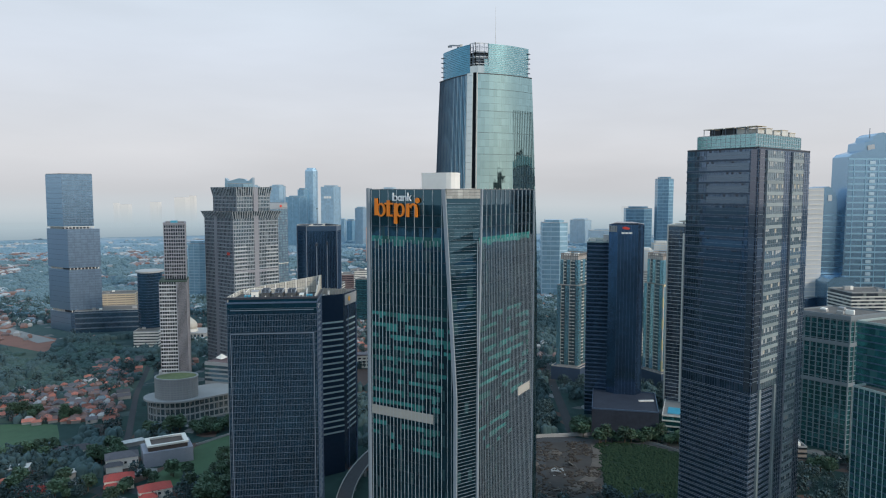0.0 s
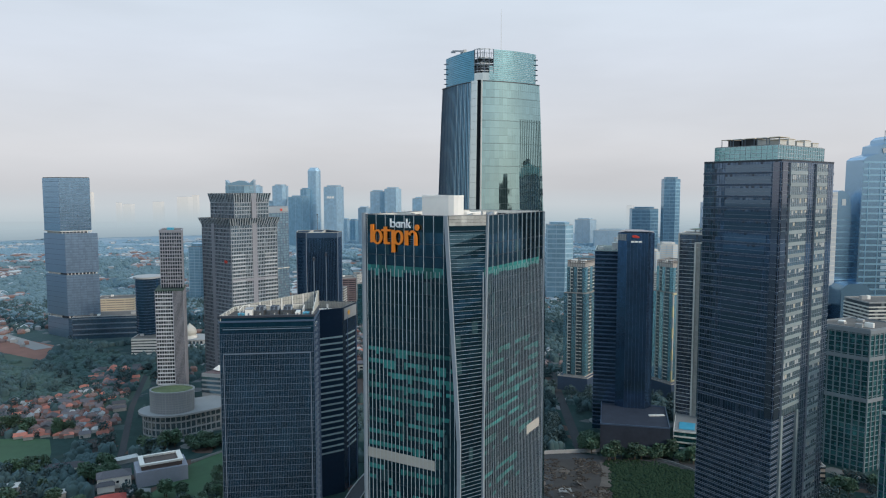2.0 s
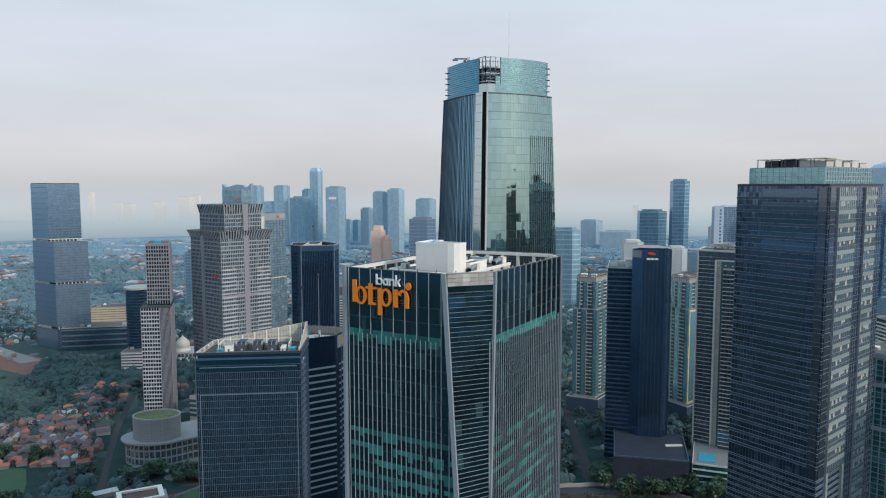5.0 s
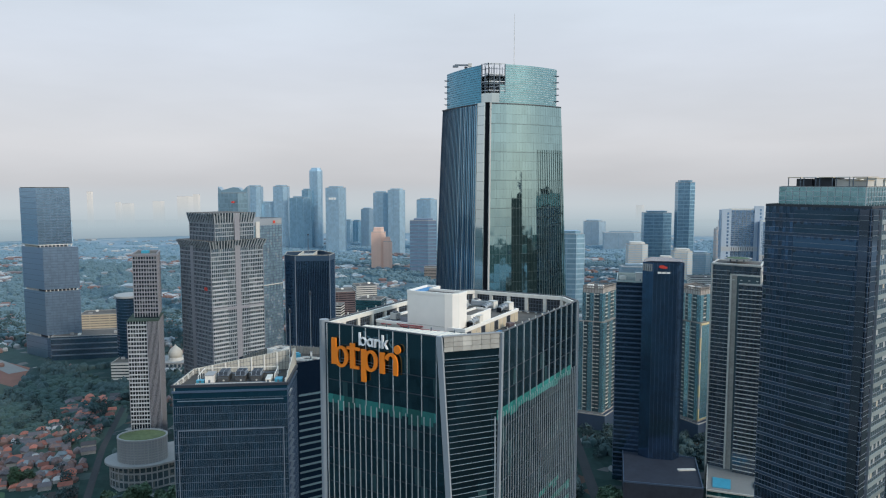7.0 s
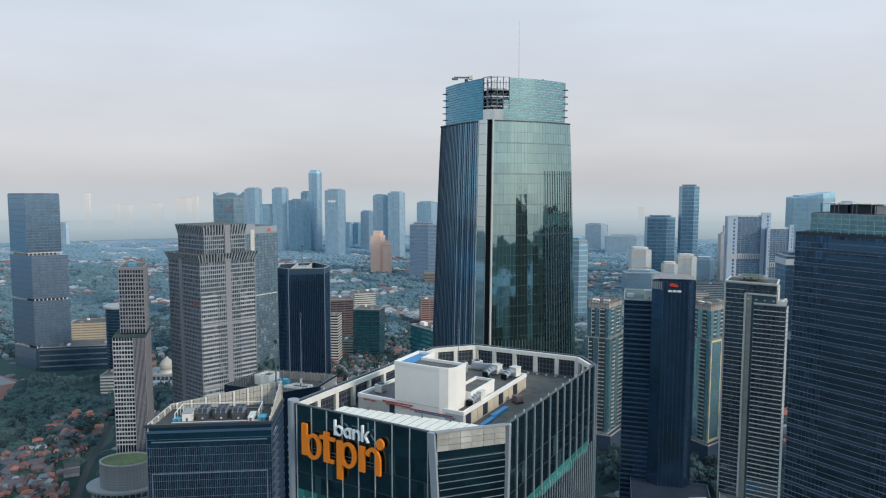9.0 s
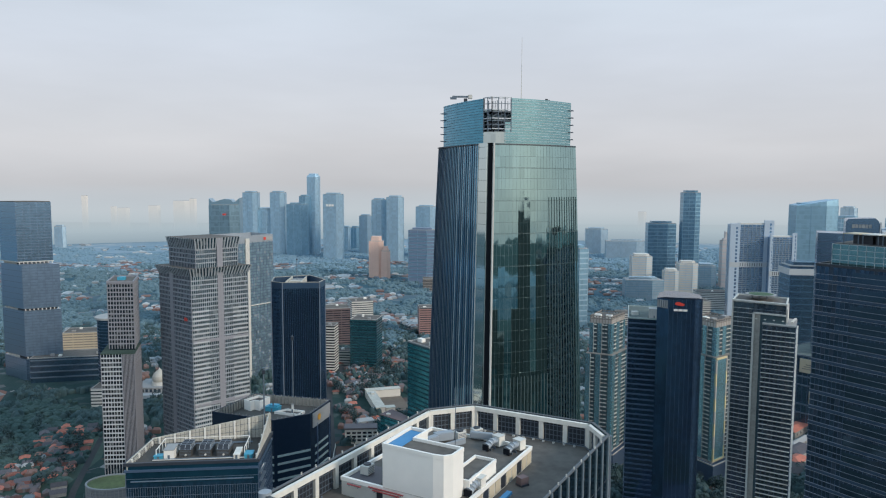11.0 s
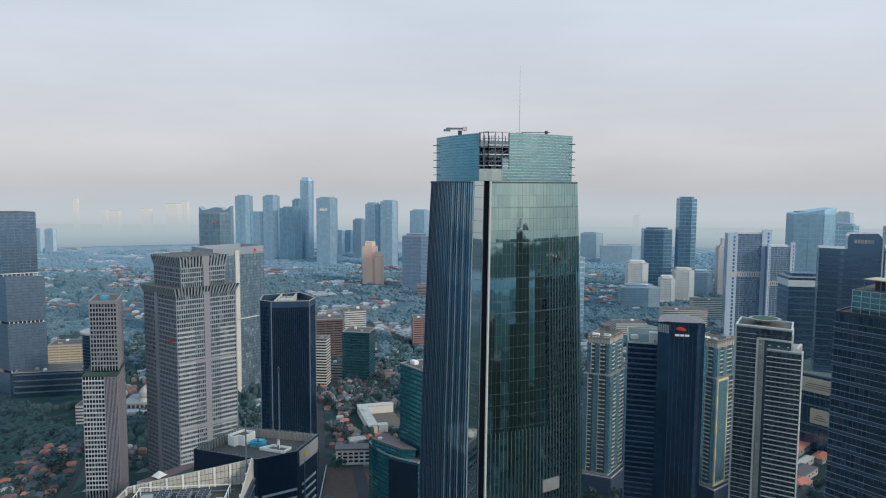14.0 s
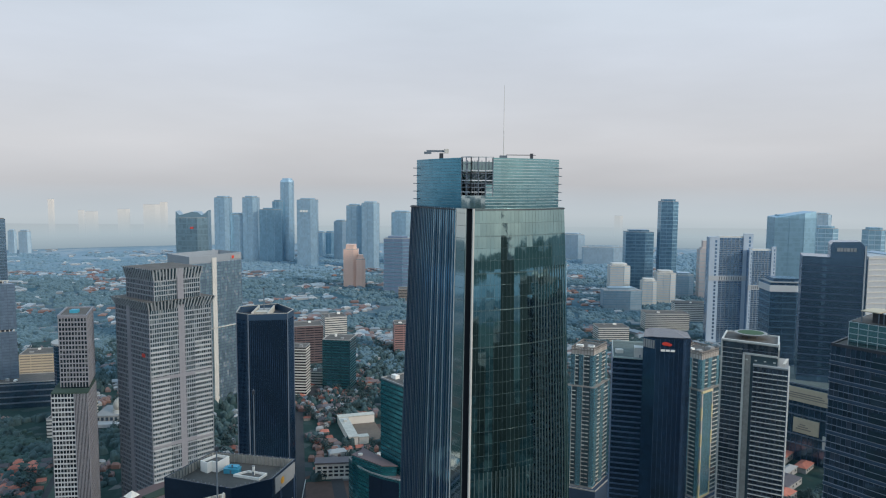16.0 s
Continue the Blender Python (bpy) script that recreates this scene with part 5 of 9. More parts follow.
def black_tower():
    pts = [(-98.5, 562.0), (-60.0, 545.0), (-41.0, 556.0), (-32.0, 583.0), (-81.0, 598.0)]
    th = thing("office_tower", "black granite office tower with pale wrap-round window bands", "office tower", (-62, 570, 0))
    part("wall", prism(pts, 0, 137), GRANITE, th)
    piece("roof_wall", ring_mesh("roof_wall", pts, 0.0, 0.6, 5.2, GRANITE), th, "", Matrix.Translation((0, 0, 137)))
    piece("lining", ring_mesh("lining", grow(pts, -0.7), 0.0, 0.2, 5.0, LININGGREY), th, "stained grey inner wall", Matrix.Translation((0, 0, 137)))
    part("roof", prism(grow(pts, -0.7), 137, 137.15), ROOFGREY, th)
    inner = grow(pts, -1.2)
    for i in range(5):
        fins_n = inner[i], inner[(i + 1) % 5]
        L = (Vector(fins_n[1]) - Vector(fins_n[0])).length
        for k in range(1, int(L / 2.4)):
            part("screen_post", a_box(-0.13, 0.13, -0.2, 0.4, 0, 5.3 + 0.5 * (k % 2)), PAVING, th, "", edge_pose(*fins_n, 2.4 * k, 137.1))
    for k, z in enumerate(levels(28, 124, 4.6)):
        for i, (s0, s1) in ((1, (2, 21.9)), (2, (6, 24))):
            part("window_band", a_box(s0, s1, -0.25, 0.1, 0, 1.25), PALEGREEN, th, "pale window band", edge_pose(pts[i], pts[i + 1], 0, z))
        part("window_band", a_box(20, 42.0, -0.25, 0.1, 0, 1.25), PALEGREEN, th, "pale window band", edge_pose(pts[0], pts[1], 0, z))
    for s in (9, 26):
        part("pilaster", a_box(s - 0.5, s + 0.5, -0.5, 0.1, 0, 134), NAVYFIN, th, "", edge_pose(pts[2], pts[3], 0, 0))
    edge_bands(th, "logo_panel", pts[2], pts[3], [132.5], 8.5, 0.4, CONCRETE, "grey panel behind a round logo", s0=3, s1=27)
    bm = bmesh.new()
    bmesh.ops.create_cone(bm, cap_ends=True, segments=20, radius1=1.9, radius2=1.9, depth=0.3, matrix=edge_pose(pts[2], pts[3], 11, 137) @ Matrix.Translation((0, -0.6, 0)) @ Matrix.Rotation(radians(90), 4, "X"))
    part("logo_disc", bm, YELLOW, th, "yellow logo disc")
    return th


LININGGREY = matte("stained_grey_lining", (0.33, 0.312, 0.275), 0.85, 0.6, 0.25, 0.3)
black_tower()


def open_room(pts, z, h, floor, label):
    """Roofless white-walled room with a dark floor."""
    th = thing("roof_room", label, "plant room", (*mid(ccw(pts)), z))
    piece("wall", ring_mesh("wall", ccw(pts), 0.0, 0.5, h, WHITE), th, "", Matrix.Translation((0, 0, z)))
    part("floor", prism(grow(ccw(pts), -0.55), z, z + floor), DECK, th, "dark stained floor")


open_room([(-84.4, 581.5), (-79.8, 577.6), (-78.0, 580.4), (-74.4, 578.2), (-69.6, 587.0), (-77.5, 590.6)], 137.15, 6.0, 4.6, "white roofless plant room on the black tower")
open_room([(-64.5, 572.0), (-49.6, 565.6), (-46.2, 572.4), (-57.5, 577.0)], 137.15, 1.5, 0.3, "low white walls round a roof pit")
roof_shed(-66.2, 578.2, 137.15, 8.4, 4.6, 2.6, POOL, "turquoise water tanks on the black tower roof", "water_tank", "water tank", -14)
roof_shed(-65.6, 578.6, 139.95, 5.6, 3.2, 0.7, POOL, "shallow turquoise tank stacked on the roof tanks", "water_tank", "water tank", -14)
roof_shed(-53.7, 573.0, 137.45, 1.1, 1.1, 5, WHITE, "white chimney flue on the black tower", "chimney_flue", "flue", -14)


def mast(x, y, z, h, label):
    th = thing("mast", label, "mast", (x, y, z))
    bm = bmesh.new()
    bmesh.ops.create_cone(bm, cap_ends=True, segments=10, radius1=0.45, radius2=0.3, depth=h, matrix=Matrix.Translation((x, y, z + h / 2)))
    part("pole", bm, STEEL, th)
    part("head", a_box(x - 0.8, x + 0.8, y - 0.4, y + 0.4, z + h * 0.93, z + h * 0.98), DARKMETAL, th)


mast(-53.0, 484.5, 151.5, 36, "grey lightning mast on the plant roof")
mast(-56.0, 590.0, 137.15, 44, "grey lightning mast on the black tower roof")


# ---- residential tower with stacked window lines ----
def home_tower():
    l, m, r = (170.7, 411.2), (193.3, 372.0), (245.0, 411.6)
    bk = (l[0] + r[0] - m[0], l[1] + r[1] - m[1])
    pts = ccw([l, m, r, bk])
    i = pts.index(l)
    pts = pts[i:] + pts[:i]
    th = thing("apartment_tower", "dark glass apartment tower with pale green window stacks", "apartment tower", (207, 412, 0))
    part("glass_wall", prism(pts, 0, 245), G_HOME, th)
    piece("parapet", ring_mesh("parapet", pts, 0.15, 0.6, 1.0, DARKMETAL), th, "", Matrix.Translation((0, 0, 244.6)))
    part("roof", prism(grow(pts, -0.6), 244.8, 245.1), DECK, th)
    for k, step in ((0, 1.6), (2, 9), (3, 9)):
        a, b = pts[k], pts[(k + 1) % 4]
        fins(th, "mullion", a, b, 0, 245, step, 0.09, 0.12, NAVYFIN)
    hi, lo_ = [244.6 - 6.12 * i for i in range(1, 22)], [z for z in levels(2, 110, 3.06)]
    bands(th, "floor_band", pts, hi, 0.85, 0.28, NAVY)
    bands(th, "floor_line", pts, [z + 0.95 for z in hi] + [z - 0.35 for z in hi] + [z + 3.1 for z in hi], 0.13, 0.34, HOMELINE)
    bands(th, "floor_band", pts, lo_, 0.4, 0.2, NAVY)
    bands(th, "floor_line", pts, [z + 0.55 for z in lo_] + [z + 1.35 for z in lo_], 0.11, 0.34, HOMELINE)
    # smooth reflective panels in the middle of the side face
    a, b = pts[0], pts[1]
    for n, z in enumerate(hi[:-5]):
        for s0, s1, mt in ((13.5, 40.0 - 0.55 * max(0, n - 3), G_HOMEPANEL),):
            part("panel", a_box(s0, s1, -0.2, 0.1, 1.15, 4.9), mt, th, "smooth blue-grey glass panel", edge_pose(a, b, 0, z))
    # the near corner stack of windows, and the right face with two pale bays
    r = random.Random(23)
    for a, b, s0, s1 in ((pts[0], pts[1], 41.0, 44.6), (pts[1], pts[2], 0.6, 6.3)):
        part("corner_bay", a_box(s0, s1, -0.5, 0.1, 112, 244.2), G_CORNER, th, "mauve-grey corner window stack", edge_pose(a, b, 0, 0))
        edge_bands(th, "corner_rail", a, b, [z + 1.4 for z in hi], 0.12, 0.62, HOMEPALE, s0=s0, s1=s1)
        edge_bands(th, "corner_rail", a, b, [z + 3.4 for z in hi], 0.1, 0.62, HOMELINE, s0=s0, s1=s1)
    a, b = pts[1], pts[2]
    for s0, s1, low in ((8.5, 28.6, 112.0), (40.4, 54.3, 4.0)):
        part("bay", a_box(s0, s1, -1.0, 0.1, low, 244.0), G_BAY, th, "projecting bay of pale window glass", edge_pose(a, b, 0, 0))
        rows = [z for z in hi if z > low] + ([z for z in lo_ if z > low][::2] if low < 100 else [])
        edge_bands(th, "spandrel", a, b, [z - 0.4 for z in rows], 1.9, 1.22, HOMEPALE, s0=s0 - 0.1, s1=s1 + 0.1)
        edge_bands(th, "bay_line", a, b, [z + 3.3 for z in rows], 0.12, 1.18, HOMELINE, s0=s0, s1=s1)
        n = round((s1 - s0) / 2.2)
        w = (s1 - s0) / n
        for q in range(n + 1):
            part("bay_mullion", a_box(s0 + w * q - 0.07, s0 + w * q + 0.07, -1.12, 0, low, 244), HOMELINE, th, "", edge_pose(a, b, 0, 0))
        for z in rows:
            for q in range(n):
                if r.random() < 0.3:
                    d = r.choice((1.2, 1.6, 2.0, 2.4))
                    part("blind", a_box(s0 + w * q + 0.15, s0 + w * (q + 1) - 0.15, -1.06, -0.9, 5.5 - d, 5.5), r.choice((BLINDCREAM, BLINDGREY, BLINDGREY, BLINDGREY)), th, "drawn window blind", edge_pose(a, b, 0, z))
    for s0, s1 in ((29.0, 40.0), (54.8, 64.6)):
        part("recess", a_box(s0, s1, -0.3, 0.1, 0, 244), G_HOME, th, "dark window recess", edge_pose(a, b, 0, 0))
        for q in range(1, 4):
            x = s0 + (s1 - s0) * q / 4
            part("recess_mullion", a_box(x - 0.08, x + 0.08, -0.42, 0, 0, 244), HOMELINE, th, "", edge_pose(a, b, 0, 0))
    for x in (9.3, 27.8):
        part("pilaster", a_box(x - 1.1, x + 1.1, -1.2, 0.1, 0, 112), HOMEPALE, th, "pale green pilaster", edge_pose(a, b, 0, 0))
    # set-back glass crown and roof frames
    top = grow(pts, -4.0)
    part("crown", prism(top, 245.1, 253.2), G_CROWNTOP, th, "set-back crown of pale teal glass")
    bands(th, "crown_rail", top, [247, 249, 251, 253], 0.18, 0.12, FIN)
    part("crown_roof", prism(grow(top, -0.4), 253.2, 253.4), DECK, th)
    fins(th, "crown_mullion", top[0], top[1], 245.1, 253.2, 3.0, 0.14, 0.15, FIN)
    fins(th, "crown_mullion", top[1], top[2], 245.1, 253.2, 3.0, 0.14, 0.15, FIN)
    for s0, s1, h, mt in ((6, 13, 3.2, DARKMETAL), (14, 22, 3.8, DARKMETAL), (23, 30, 3.0, OFFWHITE)):
        part("roof_room", a_box(s0, s1, 3, 12, 0, h), mt, th, "", edge_pose(top[0], top[1], 0, 253.4))
    for i in range(5):
        part("canopy", a_box(3 + 7 * i, 9 + 7 * i, 1, 10, 3.6, 3.9), OFFWHITE if i % 2 else BEIGE, th, "", edge_pose(top[0], top[1], 0, 253.4))
        for q in (3.3, 8.7):
            part("canopy_post", a_box(q + 7 * i - 0.15, q + 7 * i + 0.15, 1.2, 1.5, 0, 3.6), STEEL, th, "", edge_pose(top[0], top[1], 0, 253.4))
    for i in range(5):
        part("canopy", a_box(4 + 10 * i, 12 + 10 * i, 1, 9, 2.2 + i % 2, 2.5 + i % 2), BEIGE, th, "", edge_pose(top[1], top[2], 0, 253.4))
        part("canopy_wall", a_box(4.2 + 10 * i, 11.8 + 10 * i, 1.2, 8.8, 0, 2.2 + i % 2), OFFWHITE, th, "", edge_pose(top[1], top[2], 0, 253.4))


G_HOME = glazing("dark_apartment_glass", (0.095, 0.146, 0.215), 0.92, 0.07, (1.6, 3.06), vary=0.55, lit=0.12, blind=(0.05, 0.065, 0.09), tilt=0.02)
HOMEPALE = matte("grey_green_spandrel", (0.23, 0.265, 0.265), 0.35, 0.5, 0.06, 0.08, rnd=0.15)
HOMELINE = matte("thin_grey_rail", (0.23, 0.245, 0.27), 0.5, 0.6, 0.05, 0.08)
BLINDCREAM = matte("cream_blind", (0.42, 0.39, 0.32), 0.8, 0.5, 0.1, 0.1)
BLINDGREY = matte("grey_blind", (0.34, 0.355, 0.35), 0.8, 0.5, 0.1, 0.1)
G_HOMEPANEL = glazing("blue_grey_panel_glass", (0.105, 0.155, 0.21), 0.94, 0.06, (1.6, 6.12), vary=0.18, tilt=0.006)
G_CORNER = glazing("mauve_window_glass", (0.12, 0.135, 0.17), 0.85, 0.08, (1.8, 3.06), vary=0.5, lit=0.15, blind=(0.18, 0.18, 0.2))
G_BAY = glazing("bay_window_glass", (0.20, 0.265, 0.29), 0.75, 0.08, (2.2, 3.05), vary=0.4, lit=0.25, blind=(0.45, 0.46, 0.42), tilt=0.05)
home_tower()

# ---- plain towers of the middle distance ----
NAVY_PTS = ccw([(-116, 862), (-113, 830), (-101, 821), (-67, 825), (-64, 845), (-83, 878)])
t = tower("office_tower", "navy blue slab tower with fine upright mullions", NAVY_PTS, 176.5, G_NIGHT, 4.0, fin=(BLUEFIN, 1.7, 0.22, 0.15), plant=0, roof=(NAVY, DARKMETAL))
piece("roof_screen", ring_mesh("roof_screen", NAVY_PTS, 0.1, 0.6, 5.5, NAVY), t, "", Matrix.Translation((0, 0, 176.5)))
piece("coping", ring_mesh("coping", NAVY_PTS, 0.3, 0.8, 0.5, CLADGREY), t, "pale coping of the roof screen", Matrix.Translation((0, 0, 182.0)))
for q in NAVY_PTS:
    part("corner_trim", a_box(q[0] - 0.4, q[0] + 0.4, q[1] - 0.4, q[1] + 0.4, 0, 182), MULLGREY, t)
for x0, x1, y0, y1, h in ((-98, -86, 838, 846, 4.6), (-99.5, -98.5, 828, 868, 5.6), (-85.5, -84.5, 828, 868, 5.6)):
    part("roof_frame", a_box(x0, x1, y0, y1, 176.8, 176.8 + h), STAINED, t, "pale roof frame sunk behind the screen")
roof_shed(-92, 856, 176.6, 10, 9, 4.2, CONCRETE, "pale plant room sunk behind the navy tower's parapet", ang=8)
mast(-92, 852, 180, 22, "thin mast on the navy tower")


def stepped_tower():
    """Silver tower with deep-set windows, a flared cornice and a narrower block above it."""
    low = [(-214.0, 822.0), (-174.5, 785.0), (-133.0, 820.0), (-172.5, 857.0)]
    up = [(-203.0, 818.0), (-171.0, 788.5), (-141.0, 816.0), (-173.0, 845.5)]
    th = thing("office_tower", "silver-clad stepped tower with flared cornices and small windows", "office tower", (-174, 821, 0))
    part("glass_wall", prism(low, 0, 192), G_STEPPED, th)
    part("upper_wall", prism(up, 192, 220), G_STEPPED, th)
    for pts, z0, z1, flare in ((low, 192, 199.5, 2.6), (up, 216, 226, 1.8)):
        bm = loft(bmesh.new(), [(pts, z0), (grow(pts, flare * 0.35), z0 + (z1 - z0) * 0.55), (grow(pts, flare), z1)])
        part("cornice", bm, G_STEPPED, th, "flared cornice")
        part("cornice_roof", prism(grow(pts, flare - 0.5), z1, z1 + 0.1), DECK, th)
        for i in range(4):
            a, b = pts[i], pts[(i + 1) % 4]
            a2, b2 = grow(pts, flare)[i], grow(pts, flare)[(i + 1) % 4]
            n = int((Vector(b) - Vector(a)).length / (2.6 if i < 2 else 7.8))
            for k in range(n + 1):
                p, q = Vector(a).lerp(Vector(b), k / n), Vector(a2).lerp(Vector(b2), k / n)
                u = (Vector(b) - Vector(a)).normalized() * 0.55
                o = Vector((u.y, -u.x)).normalized() * 0.5
                bm = bmesh.new()
                lo_ = [bm.verts.new((*c, z0)) for c in (p - u, p - u + o, p + u + o, p + u)]
                hi_ = [bm.verts.new((*c, z1)) for c in (q - u, q - u + o, q + u + o, q + u)]
                for s in range(4):
                    bm.faces.new((lo_[s], lo_[(s + 1) % 4], hi_[(s + 1) % 4], hi_[s]))
                bm.faces.new(hi_)
                bmesh.ops.recalc_face_normals(bm, faces=bm.faces)
                part("cornice_rib", bm, STEPCLAD, th)
    for pts, z0, z1 in ((low, 0, 192), (up, 199.5, 217)):
        for i in range(4):
            fins(th, "pier", pts[i], pts[(i + 1) % 4], z0, z1, 1.95 if i == 1 else 2.6 if i == 0 else 7.8, 0.42 if i == 1 else 0.7, 0.5, STEPCLAD if i == 1 else MAUVEDARK)
    bands(th, "spandrel", low, levels(0, 190, 4.0), 1.15, 0.3, STEPCLAD)
    for z in (74, 132):
        part("refuge_band", a_box(0.5, 53.5, -0.75, 0.1, 0, 3.0), PINKGREY, th, "mauve plant-floor band", edge_pose(low[1], low[2], 0, z))
    bands(th, "spandrel", up, levels(199.5, 216, 4.0), 1.0, 0.3, STEPCLAD)
    for z in levels(20, 160, 4.0):
        for s0, s1 in ((0.5, 15.5), (38.5, 53.5)):
            part("bay_spandrel", a_box(s0, s1, -0.95, 0.1, 0, 1.5), BAYPALE, th, "pale projecting spandrel", edge_pose(low[1], low[2], 0, z))
    edge_bands(th, "central_bay", low[1], low[2], [0], 226, 0.6, PINKGREY, "mauve stone central bay", s0=24.5, s1=30)
    for z in levels(40, 222, 4.0):
        part("lozenge", a_box(-0.8, 0.8, -0.15, 0.1, -0.8, 0.8), MAUVEDARK, th, "", edge_pose(low[1], low[2], 27.2, z) @ Matrix.Translation((0, -0.6, 0)) @ Matrix.Rotation(radians(45), 4, "Y") @ Matrix.Scale(0.7, 4))
    for p, q in ((low[0], low[1]),):
        part("recess", a_box(18, 24, -0.6, 0.1, 0, 199), PINKGREY, th, "", edge_pose(p, q, 0, 0))
    part("logo", a_box(42, 47, -0.8, -0.4, 152, 155), REDLOGO, th, "small red sign", edge_pose(low[0], low[1], 0, 0))


BAYPALE = matte("pale_bay_spandrel", (0.36, 0.375, 0.38), 0.6, 0.4, 0.05, 0.08, rnd=0.1)
STEPCLAD = matte("pale_silver_cladding", (0.285, 0.31, 0.325), 0.5, 0.5, 0.05, 0.07, rnd=0.06)
G_STEPPED = glazing("grey_green_window_glass", (0.17, 0.255, 0.30), 0.85, 0.12, (1.95, 4.0), vary=0.5, lit=0.15, blind=(0.2, 0.23, 0.24))
MAUVEDARK = matte("dark_mauve_stone", (0.215, 0.22, 0.24), 0.6, 0.5, 0.05, 0.1)
stepped_tower()


def slender_tower():
    up = [(-252.0, 797.0), (-229.5, 797.5), (-240.0, 838.0), (-262.0, 838.0)]
    low = [(-254.0, 783.0), (-225.5, 784.0), (-235.0, 826.0), (-264.0, 826.0)]
    th = thing("office_tower", "slender mauve-grey stepped tower with a grid of square windows", "office tower", (-248, 824, 0))
    part("glass_wall", prism(low, 0, 124), G_DARKWIN, th)
    part("upper_wall", prism(up, 124, 186), G_DARKWIN, th)
    part("terrace", prism(grow(low, 0.3), 124, 124.8), SCRUB, th, "dark green terrace roof")
    part("roof", prism(grow(up, -0.4), 186, 186.2), DECK, th)
    piece("parapet", ring_mesh("parapet", up, 0.6, 0.5, 1.8, PINKGREY), th, "", Matrix.Translation((0, 0, 185.6)))
    part("tank", a_box(-249, -243, 812, 818, 186.2, 189), POOL, th, "turquoise roof tank")
    for pts, z0, z1, st in ((low, 0, 124, 2.2), (up, 126, 186, 2.5)):
        for i in range(4):
            if pts is low and i == 0:
                fins(th, "pier", pts[0], tuple(Vector(pts[0]).lerp(Vector(pts[1]), 0.62)), z0, z1, 2.5, 0.42, 0.25, PALESTONE)
                fins(th, "pier", tuple(Vector(pts[0]).lerp(Vector(pts[1]), 0.64)), pts[1], z0, z1, 1.2, 0.5, 0.7, PINKGREY)
            else:
                fins(th, "pier", pts[i], pts[(i + 1) % 4], z0, z1, st if i in (0, 1) else 8, 0.65, 0.3, PINKGREY)
    bands(th, "spandrel", up, levels(126, 185, 3.9), 1.2, 0.25, PINKGREY)
    a, b = low[0], low[1]
    edge_bands(th, "spandrel", a, b, levels(20, 122, 4.0), 1.25, 0.35, PALESTONE, "pale spandrel", s0=0, s1=17.8)
    for i in (1, 2, 3):
        edge_bands(th, "spandrel", low[i], low[(i + 1) % 4], levels(20, 122, 4.0), 1.4, 0.3, PINKGREY)
    # curved navy wing beside it, with a pale disc roof
    th2 = thing("office_block", "dark blue curved office wing with a pale disc roof", "office block", (-362, 1076, 0))
    arc = [(-362 + 17 * math.cos(radians(k)), 1076 + 20 * math.sin(radians(k))) for k in range(0, 360, 15)]
    part("glass_wall", prism(arc, 0, 103), G_SLATE2, th2)
    part("roof", prism(grow(arc, 2.4), 103, 105.4), CONCRETE, th2, "pale overhanging disc roof")
    bands(th2, "floor_band", arc, levels(0, 101, 4.0), 0.6, 0.12, NAVY)


G_DARKWIN = glazing("deep_window_glass", (0.075, 0.10, 0.125), 0.8, 0.1, (2.2, 4.0), vary=0.5, lit=0.12, blind=(0.12, 0.13, 0.13))
G_SLATE2 = glazing("slate_wing_glass", (0.09, 0.17, 0.26), 0.9, 0.15, (2.5, 4.0), vary=0.3)
slender_tower()

G_SAGE = glazing("sage_blue_glass", (0.27, 0.385, 0.43), 0.88, 0.35, (3.0, 4.0), vary=0.55, tilt=0.006, lit=0.12, blind=(0.26, 0.30, 0.32))
t = tower("office_tower", "pale blue-grey glass tower with a cream fin and roof sign", [(-268.1, 1162.3), (-228.2, 1117.7), (-176.1, 1185.5), (-214.2, 1220.0)], 193, G_SAGE, 4.0, band=(MAUVE, 0.7, 0.12), fin=(MAUVE, 6, 0.35, 0.3), roof=(OFFWHITE, CONCRETE))
I_PTS = ccw([(-268.1, 1162.3), (-228.2, 1117.7), (-176.1, 1185.5), (-214.2, 1220.0)])
piece("crown_wall", ring_mesh("crown_wall", I_PTS, 0.2, 0.6, 10, SILVER), t, "silver crown wall", Matrix.Translation((0, 0, 193)))
i1 = I_PTS.index((-228.2, 1117.7))
part("cream_fin", a_box(35, 42, -1.5, 0.1, 0, 199), OFFWHITE, t, "cream vertical fin", edge_pose(I_PTS[i1], I_PTS[(i1 + 1) % 4], 0, 0))
part("logo_bar", a_box(67, 83, -0.8, -0.3, 195, 200), CONCRETE, t, "pale sign panel", edge_pose(I_PTS[i1], I_PTS[(i1 + 1) % 4], 0, 0))
part("logo_mark", a_box(68, 72, -1.1, -0.7, 195.6, 199.4), REDLOGO, t, "red sign mark", edge_pose(I_PTS[i1], I_PTS[(i1 + 1) % 4], 0, 0))
part("ledge", a_box(0, 85, -1.5, 0.1, 0, 1.2), OFFWHITE, t, "", edge_pose(I_PTS[i1], I_PTS[(i1 + 1) % 4], 0, 104))


